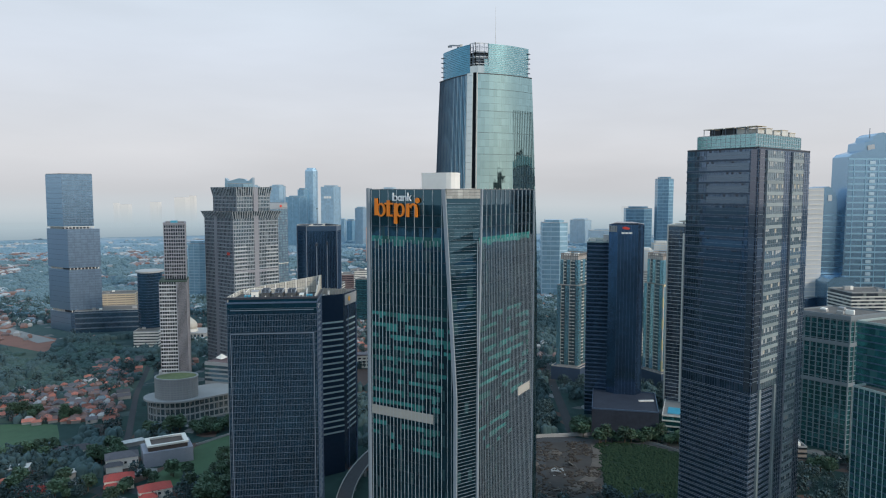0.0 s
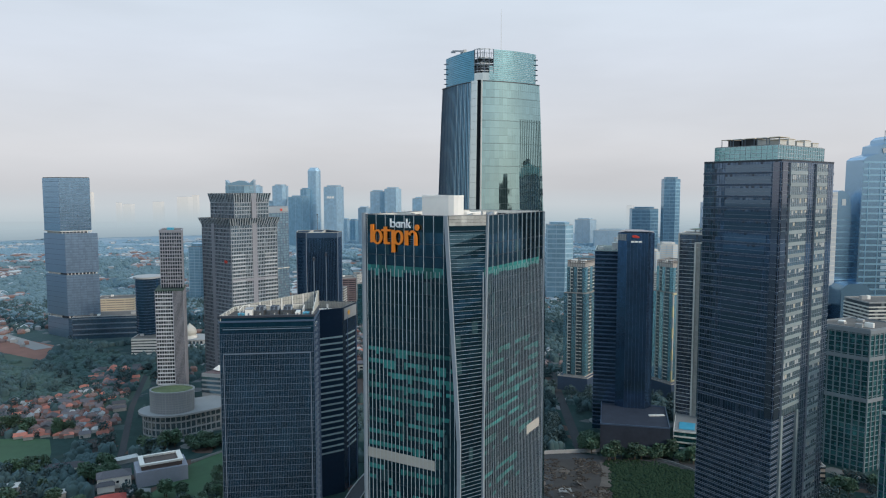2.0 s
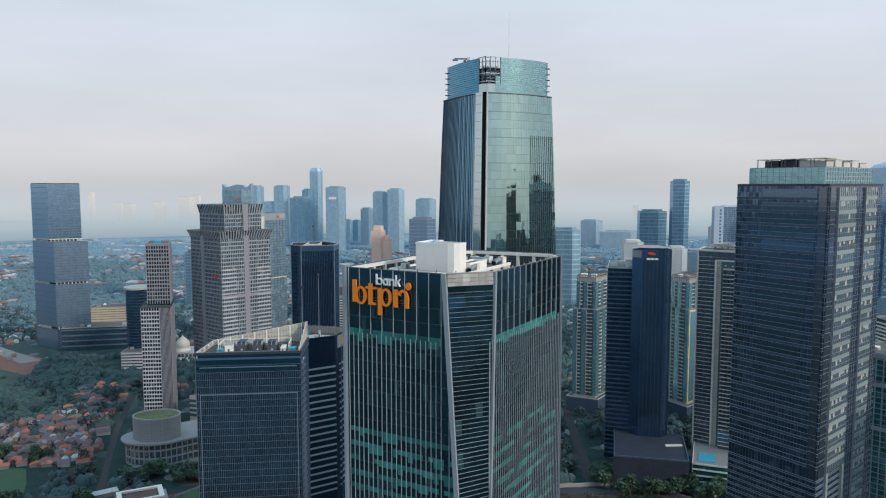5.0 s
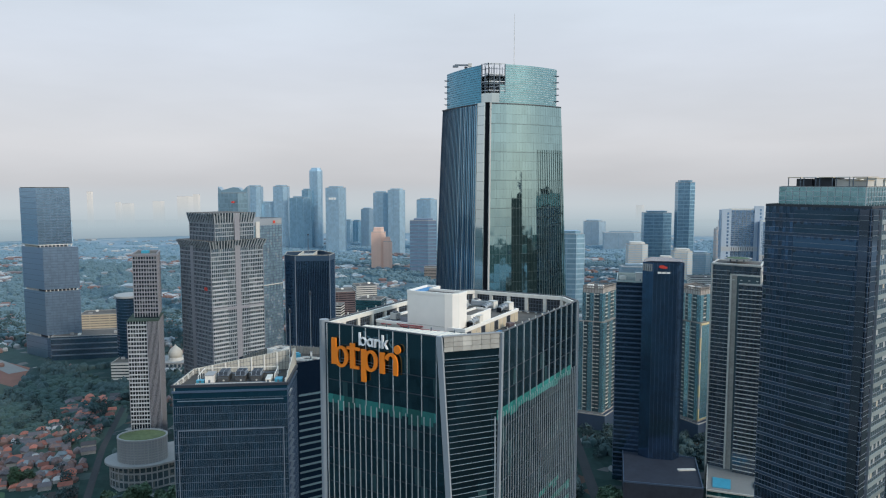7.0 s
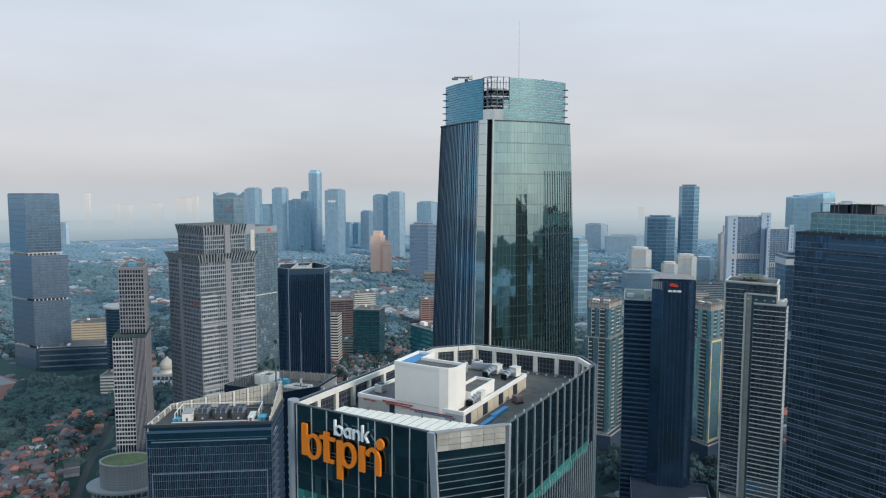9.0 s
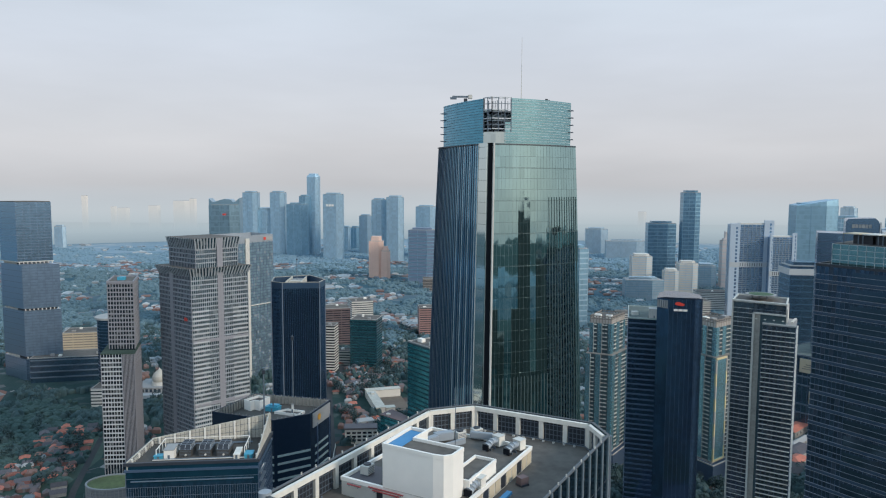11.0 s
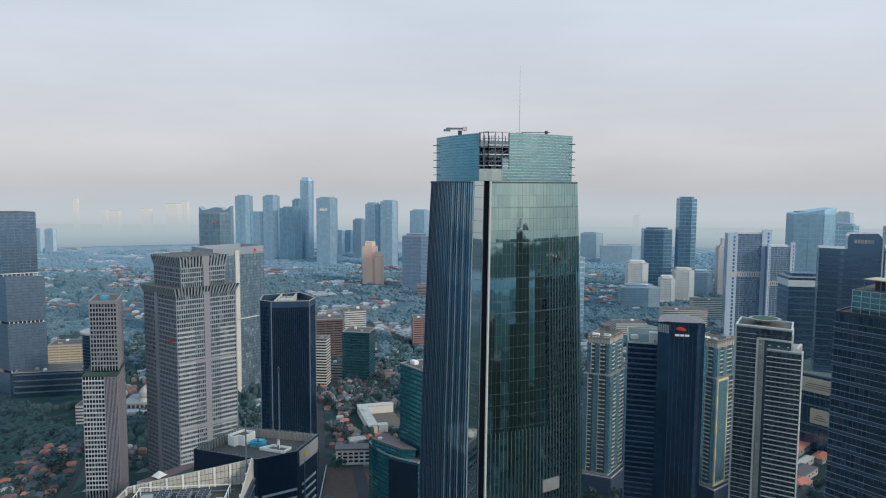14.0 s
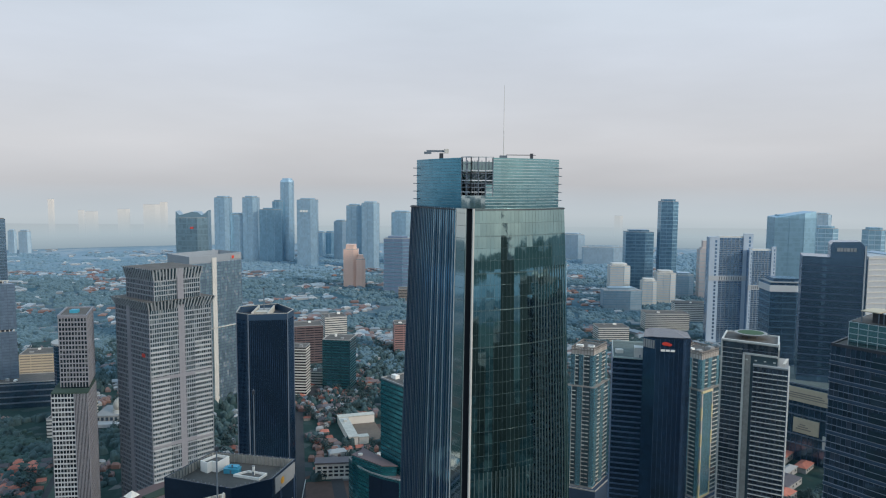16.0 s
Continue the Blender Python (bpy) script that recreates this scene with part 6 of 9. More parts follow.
def stacked_tower():
    """Pale glass tower of shifted blocks with open slots between them."""
    th = thing("office_tower", "mauve-blue glass tower of shifted blocks with open slots", "office tower", (-515, 1190, 0))
    low = [(-559.0, 1189.0), (-511.0, 1153.0), (-470.0, 1172.0), (-520.0, 1209.0)]
    top = [(-557.0, 1187.0), (-520.0, 1160.0), (-482.0, 1180.0), (-521.0, 1209.0)]
    z = [(0, 30), (34, 98), (101, 162), (166, 248)]
    for i, (z0, z1) in enumerate(z):
        q = top if i == 3 else low
        part("glass_wall", prism(q, z0, z1), G_MAUVE if i < 3 else G_SKYTOP, th)
        bands(th, "floor_band", q, levels(z0, z1 - 1, 4.0), 0.5, 0.08, MAUVE)
        fins(th, "mullion", q[1], q[2], z0, z1, 9.0, 0.3, 0.2, MAUVE)
        part("side_cladding", a_box(0, (Vector(q[1]) - Vector(q[0])).length, -0.3, 0.1, z0, z1), G_MAUVE if i < 3 else G_SKYTOP, th, "mauve-blue glass side", edge_pose(q[0], q[1], 0, 0))
        edge_bands(th, "floor_line", q[0], q[1], levels(z0 + 4, z1 - 2, 8.0), 0.5, 0.4, MAUVE)
        if i:
            part("slot_floor", prism(grow(q, -3), z[i - 1][1], z0), DARKMETAL, th)
            for k in range(9):
                part("slot_post", a_box(-0.7, 0.7, -0.1, 1.2, z[i - 1][1], z0), OFFWHITE, th, "", edge_pose(q[1], q[2], 2 + k * 5, 0))
                part("slot_post", a_box(-0.7, 0.7, -0.1, 1.2, z[i - 1][1], z0), OFFWHITE, th, "", edge_pose(q[0], q[1], 8 + k * 4, 0))
    part("roof", prism(grow(top, -0.5), 248, 249), DECK, th)
    part("ledge", prism(grow(top, 0.8), 164.8, 165.8), OFFWHITE, th)
    pod = quad((-500, 1140), (0.9, 0.15), 110, 45)
    th = tower("office_block", "low glass podium block with pale floor edges", pod, 34, G_SLATE, 8, band=(STEEL, 1.6, 0.8), plant=4, seed=8)


# Tint lifted to stand in for haze over this distant tower.
G_MAUVE = glazing("mauve_blue_glass", (0.25, 0.35, 0.46), 0.88, 0.32, (3, 4), vary=0.25, tilt=0.004)
G_SKYTOP = glazing("sky_blue_glass", (0.27, 0.42, 0.55), 0.95, 0.25, (3, 4), vary=0.2, tilt=0.004)
stacked_tower()


def logo_tower():
    """Navy tower: a lower slab with level bands and a taller chamfered shaft with a round red logo."""
    slab = [(187.0, 688.0), (213.0, 678.0), (230.0, 733.0), (204.0, 742.0)]
    shaft = [(205.0, 676.0), (211.0, 667.5), (229.0, 662.0), (237.0, 668.0), (244.0, 690.0), (216.0, 702.0)]
    th = thing("office_tower", "navy office tower with a chamfered shaft and round red logo", "office tower", (215, 690, 0))
    part("glass_wall", prism(slab, 0, 172), G_NIGHT, th)
    piece("parapet", ring_mesh("parapet", slab, 0.15, 0.5, 1.2, PALEGREEN), th, "", Matrix.Translation((0, 0, 171.9)))
    part("roof", prism(grow(slab, -0.5), 171.9, 172.1), GREENDECK, th, "green-grey stained roof")
    part("roof_unit", a_box(194, 199, 700, 704, 172.1, 175), OFFWHITE, th)
    cap = [tuple(Vector(shaft[0]).lerp(Vector(shaft[1]), 0.8)), shaft[1], shaft[2], tuple(Vector(shaft[3]).lerp(Vector(shaft[2]), 0.8)), tuple(Vector(shaft[4]).lerp(Vector(shaft[5]), 0.35)), tuple(Vector(shaft[5]).lerp(Vector(shaft[4]), 0.15))]
    part("shaft", prism(shaft, 0, 190), G_SHAFT, th, "dark navy glass shaft")
    part("shaft_cap", loft(bmesh.new(), [(shaft, 190), (cap, 191.6)]), GRANITE, th, "dark low cap")
    bands(th, "floor_band", slab, levels(0, 170, 4.0), 1.1, 0.3, NAVYFIN)
    fins(th, "shaft_rib", shaft[1], shaft[2], 0, 190, 3.4, 0.12, 0.06, NAVYFIN)
    bm = bmesh.new()
    for k in range(3):
        bmesh.ops.create_cone(bm, cap_ends=True, segments=20, radius1=2.6 - 0.35 * k, radius2=2.6 - 0.35 * k, depth=0.2, matrix=edge_pose(shaft[1], shaft[2], 8 + 1.2 * (k - 1), 187 - 0.3 * k) @ Matrix.Translation((0, -0.3 - 0.1 * k, 0)) @ Matrix.Rotation(radians(90), 4, "X") @ Matrix.Diagonal((1, 0.5, 1, 1)))
    part("logo", bm, REDLOGO, th, "red oval logo")
    for k in range(3):
        part("logo_bar", a_box(3.5 + 3.4 * k, 6.4 + 3.4 * k, -0.4, -0.1, 181.4, 182.9), WHITE, th, "white sign bar", edge_pose(shaft[1], shaft[2], 0, 0))
    for k in range(5):
        part("logo_bar", a_box(0.5 + 1.9 * k, 1.9 + 1.9 * k, -0.4, -0.1, 183, 189), CONCRETE, th, "grey sign bar", edge_pose(shaft[0], shaft[1], 0, 0))
    pod = [(176.0, 622.0), (232.0, 606.0), (250.0, 665.0), (196.0, 690.0)]
    th = thing("podium_block", "dark navy podium block at the tower's foot", "podium", (213, 645, 0))
    part("wall", prism(pod, 0, 26), DARKSTONE, th)
    piece("parapet", ring_mesh("parapet", pod, 0.1, 0.5, 1.2, NAVYFIN), th, "", Matrix.Translation((0, 0, 25.9)))
    part("roof", prism(grow(pod, -0.5), 25.9, 26.1), DARKSTONE, th)
    part("skylight", a_box(226, 240, 640, 643, 26.1, 27), OFFWHITE, th)


GREENDECK = matte("green_grey_deck", (0.10, 0.125, 0.115), 0.95, 0.5, 0.15, 0.4)
DARKSTONE = matte("dark_podium_stone", (0.03, 0.036, 0.05), 0.75, 0.4, 0.08, 0.3, spec=0.2)
G_SHAFT = glazing("deep_navy_glass", (0.10, 0.185, 0.31), 0.9, 0.14, (3.4, 4.0), vary=0.35, tilt=0.01)
logo_tower()
roof_shed(208, 690, 172.1, 8, 8, 7, OFFWHITE, "pale lift room on the navy tower's lower roof", ang=-18)


def frame_tower():
    """Tower in a pale square frame, with a lower bay of stacked balconies and a helipad."""
    main = [(260.0, 667.5), (288.5, 644.0), (305.0, 672.0), (277.0, 695.0)]
    bay = [(274.5, 650.0), (292.0, 637.0), (308.0, 664.0), (291.0, 677.0)]
    th = thing("apartment_tower", "slim apartment tower in a white frame with stacked balconies", "apartment tower", (283, 668, 0))
    part("glass_wall", prism(main, 0, 189), G_FRAME, th)
    part("bay_wall", prism(bay, 0, 174), G_FRAME, th)
    piece("parapet", ring_mesh("parapet", main, 0.5, 0.6, 1.6, OFFWHITE), th, "", Matrix.Translation((0, 0, 188.5)))
    part("roof", prism(grow(main, -0.6), 189, 189.2), DECK, th)
    part("bay_roof", prism(grow(bay, 0.3), 174, 175), CONCRETE, th)
    for i in range(5):
        part("pergola_beam", a_box(275 + 6 * i, 276.4 + 6 * i, 646, 664, 177, 177.6), OFFWHITE, th, "", Matrix.Translation((288, 656, 0)) @ Matrix.Rotation(radians(-37), 4, "Z") @ Matrix.Translation((-288, -656, 0)))
    fl = levels(2, 186, 3.5)
    edge_bands(th, "balcony_slab", main[0], main[1], fl, 0.26, 0.5, OFFWHITE, s0=0.3, s1=14)
    for k in range(2):
        edge_bands(th, "balcony_slab", bay[k], bay[k + 1], [z for z in fl if z < 173], 0.24, 1.3, OFFWHITE)
    fins(th, "mullion", main[0], tuple(Vector(main[0]).lerp(Vector(main[1]), 0.4)), 0, 184, 3.8, 0.12, 0.2, NAVYFIN)
    for k in range(2):
        fins(th, "mullion", bay[k], bay[k + 1], 0, 173, 3.2, 0.2, 0.3, NAVYFIN)
    bands(th, "floor_band", main, fl, 0.3, 0.12, STEEL)
    L = (Vector(main[1]) - Vector(main[0])).length
    for s0, s1, z0, z1, d in ((-0.5, 0.5, 0, 190, 1.3), (14.4, 15.7, 0, 182.0, 1.3), (0, L + 0.6, 189.2, 190.3, 1.3), (14.4, L, 180.9, 182.0, 1.3)):
        part("frame", a_box(s0, s1, -d, 0.3, z0, z1), OFFWHITE, th, "pale frame", edge_pose(main[0], main[1], 0, 0))
    part("recess_wall", a_box(15.7, 19.6, -0.3, 0.1, 0, 180.9), LININGGREY, th, "warm grey wall beside the frame", edge_pose(main[0], main[1], 0, 0))
    part("recess_glass", a_box(19.6, L - 0.2, -0.3, 0.1, 0, 180.9), G_DARKWIN2, th, "grey glass between the frame and the balconies", edge_pose(main[0], main[1], 0, 0))
    part("side_wall", a_box(0, 30, -0.9, 0.1, 0, 186), OFFWHITE, th, "pale side wall", edge_pose(main[1], main[2], 2, 0))
    bm = bmesh.new()
    bmesh.ops.create_cone(bm, cap_ends=True, segments=28, radius1=10.4, radius2=11.0, depth=0.6, matrix=Matrix.Translation((283, 671, 193)))
    pad = part("helipad", bm, CONCRETE, th, "round helipad")
    bm = bmesh.new()
    bmesh.ops.create_cone(bm, cap_ends=True, segments=28, radius1=8.8, radius2=8.8, depth=0.1, matrix=Matrix.Translation((283, 671, 193.36)))
    part("paint", bm, GRASS, pad, "green painted landing circle")
    for k in range(6):
        c = (283 + 6 * math.cos(k * 1.047), 673 + 6 * math.sin(k * 1.047))
        part("helipad_post", a_box(c[0] - 0.25, c[0] + 0.25, c[1] - 0.25, c[1] + 0.25, 189.2, 192.75), STEEL, th)
    pod = [(240.0, 618.0), (300.0, 592.0), (322.0, 640.0), (262.0, 668.0)]
    th = thing("podium_block", "pale podium with a round helipad roof garden", "podium", (280, 630, 0))
    part("wall", prism(pod, 0, 20), G_TEAL, th)
    bands(th, "floor_band", pod, [5, 10, 15, 19.5], 1.2, 0.6, OFFWHITE)
    part("roof", prism(grow(pod, -0.3), 20, 20.2), PAVING, th)
    part("pool", prism([(246, 622), (258, 617), (266, 634), (254, 640)], 20.2, 20.8), POOL, th, "turquoise swimming pool")
    for rr, zz, mt in ((15, 20.9, DARKMETAL), (13.2, 21.0, OFFWHITE), (6, 21.1, DARKMETAL), (4.4, 21.2, OFFWHITE)):
        bm = bmesh.new()
        bmesh.ops.create_cone(bm, cap_ends=True, segments=36, radius1=rr, radius2=rr, depth=0.5, matrix=Matrix.Translation((292, 616, zz)))
        part("roof_circle", bm, mt, th)


G_FLATTEAL = glazing("muted_teal_glass", (0.33, 0.56, 0.62), 0.8, 0.15, (1.8, 3.3), vary=0.6, lit=0.25, blind=(0.22, 0.24, 0.22))
G_DARKWIN2 = glazing("balcony_glass", (0.15, 0.21, 0.235), 0.7, 0.1, (2.2, 3.3), vary=0.5, lit=0.2, blind=(0.2, 0.2, 0.18))
G_FRAME = glazing("grey_apartment_glass", (0.16, 0.195, 0.24), 0.8, 0.1, (1.9, 3.5), vary=0.5, lit=0.12, blind=(0.09, 0.1, 0.11))
frame_tower()


def flats(pts, z1, seed, step_z, trim):
    """Old apartment tower: teal glass bays, stacked balconies and cream trim, with a set-back upper half and a tan roof screen."""
    pts = ccw(pts)
    r = random.Random(seed)
    th = thing("apartment_tower", "weathered teal and tan apartment tower with small balconies", "apartment tower", (*mid(pts), 0), "weathered apartment towers")
    up = grow(pts, -2.6)
    near_edge = min(range(len(pts)), key=lambda k: pts[k][1])
    part("wall", prism(pts, 0, step_z), UMBER, th)
    part("upper_wall", prism(up, step_z, z1), UMBER, th)
    part("roof", prism(grow(up, 0.2), z1, z1 + 0.5), DECK, th)
    part("terrace", prism(grow(pts, 0.4), step_z, step_z + 0.6), TAN, th)
    for q, z0, zt in ((pts, 18, step_z), (up, step_z + 1, z1 - 4)):
        for i in range(len(q)):
            a, b = q[i], q[(i + 1) % len(q)]
            L = (Vector(b) - Vector(a)).length
            near = mid((a, b))[1] < mid(pts)[1]
            if L < 5:
                continue
            m = edge_pose(a, b, 0, 0)
            framed = trim and q is pts and i == near_edge
            for f0, f1 in ((0.03, 0.5), (0.86, 1.0)) if framed else ((0.0, 0.16), (0.36, 0.56), (0.86, 1.0)):
                part("glass_bay", a_box(L * f0, L * f1, -0.9, 0.1, z0, zt), G_FLATTEAL, th, "teal glass bay", m)
            for f0, f1 in ((0.57, 0.85),) if framed else ((0.17, 0.35), (0.57, 0.85)):
                # Flat dark panel stands in for the shaded recess behind the balconies.
                part("recess", a_box(L * f0, L * f1, -0.06, 0.1, z0, zt), G_DARKWIN2, th, "dark glass panel put in for a shaded balcony recess", m)
                if near:
                    for z in levels(z0, zt - 1, 3.9):
                        n = 1 if f1 - f0 < 0.2 else 2
                        for k in range(n):
                            e0, e1 = f0 + (f1 - f0) * k / n, f0 + (f1 - f0) * (k + 0.82) / n
                            bm = a_box(L * e0, L * e1, -1.3, 0.1, 0, 0.16)
                            box(bm, L * e0, L * e1, -1.3, -1.2, 0.17, 1.0)
                            part("balcony", bm, r.choice((OFFWHITE, OFFWHITE, FRAMECREAM, UMBER)), th, "", edge_pose(a, b, 0, z))
            for f in (0.165, 0.565):
                part("pilaster", a_box(L * f - 0.2, L * f + 0.2, -0.75, 0.1, z0, zt), OFFWHITE if f < 0.5 else UMBER, th, "", m)
            if framed:
                # glass bay in a broken cream frame
                for f in (0.015, 0.515):
                    for k, z in enumerate(range(int(z0), int(zt) - 4, 12)):
                        part("cream_trim" if k % 2 == 0 else "grey_trim", a_box(L * f - 0.8, L * f + 0.8, -1.3, 0.1, z, min(z + 12, zt)), CREAMTRIM if k % 2 == 0 else UMBER, th, "cream painted trim" if k % 2 == 0 else "", m)
                for z in (z0 - 0.4, zt - 1.6):
                    part("cream_trim", a_box(L * 0.015, L * 0.515, -1.35, 0.1, z, z + 1.8), CREAMTRIM, th, "cream painted trim", m)
            if q is up:
                n = max(3, round(L / 3.0))
                for k in range(n + 1):
                    part("screen_post", a_box(L * k / n - 0.3, L * k / n + 0.3, -0.3, 0.3, z1 - 4, z1 + 3.2), TAN, th, "", m)
                part("screen_beam", a_box(0, L, -0.25, 0.25, z1 + 2.4, z1 + 3.3), TAN, th, "", m)
                part("screen_wall", a_box(0, L, -0.12, 0.12, z1 - 4, z1 + 1.0), UMBER, th, "", m)
    part("podium", prism(grow(pts, 5), 0, 16), BLUEWALL, th, "blue-grey podium")
    piece("podium_parapet", ring_mesh("podium_parapet", grow(pts, 5), 0.1, 0.5, 1.2, UMBER), th, "", Matrix.Translation((0, 0, 15.9)))
    roof_plant(th, up, z1 + 0.5, seed, 4)


CREAMTRIM = matte("cream_trim_paint", (0.62, 0.50, 0.28), 0.7, 0.4, 0.05, 0.1)
UMBER = matte("weathered_umber_render", (0.42, 0.38, 0.34), 0.8, 0.4, 0.1, 0.15, rnd=0.1)
BLUEWALL = matte("blue_grey_render", (0.035, 0.062, 0.105), 0.7, 0.4, 0.06, 0.12)
flats([(190, 824), (212, 812), (236, 842), (212, 858)], 146, 3, 112, False)
flats([(288, 806), (300, 782), (328, 802), (313, 832)], 148, 5, 116, True)

LAGOONBAND = matte("dark_teal_band", (0.012, 0.07, 0.085), 0.3, 0.5, 0.05, 0.1, rnd=0.2)
G_LAGOON = glazing("bright_teal_glass", (0.06, 0.34, 0.38), 0.8, 0.12, (3.0, 4.0), vary=0.4)
# teal office with a lower curved front
t = tower("office_block", "teal glass office block with level floor bands", [(16.3, 772), (34.6, 744.6), (70, 768), (52, 796)], 136, G_LAGOON, 4.0, band=(LAGOONBAND, 1.5, 0.15), plant=4, seed=3)
low = [(-11.4, 789), (-7.5, 778), (-2.9, 769), (6.9, 756), (17.2, 747), (31, 738), (38, 742), (15.5, 775), (0, 797)]
t = tower("office_block", "teal glass office block with a curved front", low, 61, G_LAGOON, 4.0, band=(LAGOONBAND, 1.3, 0.15), roof=(CONCRETE, BRICK), plant=0)
for a, b in ((low[3], low[4]), (low[4], low[5])):
    part("dark_front", a_box(0, (Vector(b) - Vector(a)).length, -0.6, 0.2, 0, 59), GRANITE, t, "dark glass front", edge_pose(a, b, 0, 0))
pts = ccw([(-8, 775), (17.2, 749), (29, 748), (2, 788)])
part("upper_storey", prism(pts, 61, 69), G_LAGOON, t, "set-back teal upper storey")
bands(t, "upper_band", pts, [63.2, 66.6], 1.2, 0.15, LAGOONBAND)
part("upper_roof", prism(grow(pts, 0.5), 69, 69.8), BRICK, t, "stained brown roof")
bm = bmesh.new()
bmesh.ops.create_cone(bm, cap_ends=True, segments=20, radius1=2.0, radius2=2.0, depth=1.2, matrix=Matrix.Translation((-1, 773, 70.4)))
part("roof_tank", bm, OFFWHITE, t, "round white roof tank")

# grid-fronted tower, and the green one in front of it
t = tower("office_block", "teal glass block in a grey stone grid", [(350, 604), (378, 566), (425, 585), (398, 622)], 117, G_TEAL, 4.2, band=(STONEGRID, 0.5, 0.35), fin=(STONEGRID, 5.5, 0.9, 0.6), roof=(STONEGRID, DECK), plant=5, seed=12)
bands(t, "cornice", ccw([(350, 604), (378, 566), (425, 585), (398, 622)]), [58, 92, 114], 3.2, 0.8, STONEGRID)
tower("office_block", "green glass block with pale corner trim", [(248, 366), (258, 336), (294, 349), (284, 378)], 116, G_TEAL, 3.8, band=(NAVYFIN, 0.6, 0.1), fin=(PALEGREEN, 3.2, 0.35, 0.3), roof=(PALEGREEN, DECK), plant=2)
tower("office_block", "set-back upper block of green glass", [(254, 374), (264, 352), (300, 364), (290, 388)], 150, G_TEAL, 3.8, z0=0, band=(NAVYFIN, 0.6, 0.1), roof=(PALEGREEN, DECK), plant=1)
tower("apartment_tower", "white apartment block with close balconies behind the stone grid block", [(446, 668), (496, 668), (496, 706), (446, 706)], 122, G_FLAT, 3.4, band=(OFFWHITE, 1.4, 0.5), category="apartment tower", plant=3)


def extruded(a, u, v, prof, depth, foot0=0.0, foot1=0.0):
    """Upright slab along u whose top follows prof (run, height)."""
    bm = bmesh.new()
    end = prof[-1][0]
    rows = []
    for d in (0, depth):
        rows.append([bm.verts.new((*(a + u * foot0 + v * d), 0))] + [bm.verts.new((*(a + u * q + v * d), z)) for q, z in prof] + [bm.verts.new((*(a + u * (end + foot1) + v * d), 0))])
    for i in range(len(prof) + 1):
        bm.faces.new((rows[0][i], rows[0][i + 1], rows[1][i + 1], rows[1][i]))
    bm.faces.new(rows[0][::-1])
    bm.faces.new(rows[1])
    bmesh.ops.recalc_face_normals(bm, faces=bm.faces)
    return bm


def hotel_tower():
    """Slate-blue hotel: a broad slab with a curved upper block, a pale ribbed end and a falling curved wing."""
    th = thing("hotel_tower", "slate-blue hotel slab with a curved upper block and pale ribbed end", "hotel tower", (530, 920, 0))
    a, b = Vector((476.0, 925.0)), Vector((531.0, 896.0))
    u = (b - a).normalized()
    v = Vector((-u.y, u.x))
    L = (b - a).length
    part("glass_wall", extruded(a, u, v, [(0, 223), (L, 222)], 40), G_SLATE, th)
    part("upper_block", extruded(a + u * 27 + v * 2, u, v, [(0, 236), (2, 239), (28, 240), (31, 237), (34, 230), (35, 222)], 30), G_SLATE, th)
    part("white_edge", a_box(L - 3, L - 1.6, -1.0, 0.2, 150, 236), PALESTONE, th, "pale curved edge", edge_pose(a, b, 0, 0))
    for k in range(6):
        part("logo_bar", a_box(33 + 3.2 * k, 35.6 + 3.2 * k, 1.4, 2.1, 229, 233), CONCRETE, th, "grey sign bar", edge_pose(a, b, 0, 0))
    for z in levels(0, 218, 7.6):
        part("floor_band", a_box(0.2, L - 3.2, -0.12, 0.1, 0, 0.9), NAVYFIN, th, "", edge_pose(a, b, 0, z))
        part("bay_window", a_box(20, 24, -0.5, 0.1, 2.6, 7), G_HOTEL, th, "", edge_pose(a, b, 0, z))
    part("pale_end", extruded(b + Vector((0.5, -0.5)), Vector((1, 0.02)), Vector((-0.02, 1)), [(0, 225), (23, 226)], 36), PALESTONE, th, "pale ribbed end wall")
    e0, e1 = b + Vector((0.5, -0.5)), b + Vector((23.5, -0.1))
    for z in levels(6, 222, 6):
        part("end_rib", a_box(0.3, 22.7, -0.35, 0.1, 0, 1.3), OFFWHITE, th, "", edge_pose(e0, e1, 0, z))
    c, w = Vector((555.5, 900.0)), Vector((1, -0.03)).normalized()
    part("curved_wing", extruded(c, w, Vector((0.03, 1)), [(0, 226.5), (7, 228), (11.5, 226), (16, 220), (18.5, 212), (20, 198), (26, 197.5)], 36), G_HOTEL, th, "blue wing with a falling curved top")
    for z in levels(0, 192, 7.6):
        part("floor_band", a_box(0, 26, -0.2, 0.1, 0, 0.9), G_DEEP, th, "", edge_pose(c, c + w * 26, 0, z))
    part("logo_panel", a_box(7, 12, -0.6, 0.1, 209, 217), PALESTONE, th, "pale sign panel", edge_pose(c, c + w * 26, 0, 0))
    part("low_wing", extruded(Vector((548.0, 870.0)), Vector((1, 0)), Vector((0, 1)), [(0, 106), (8, 112), (28, 113), (38, 104)], 26), G_HOTEL, th, "dark low wing with a rounded top")


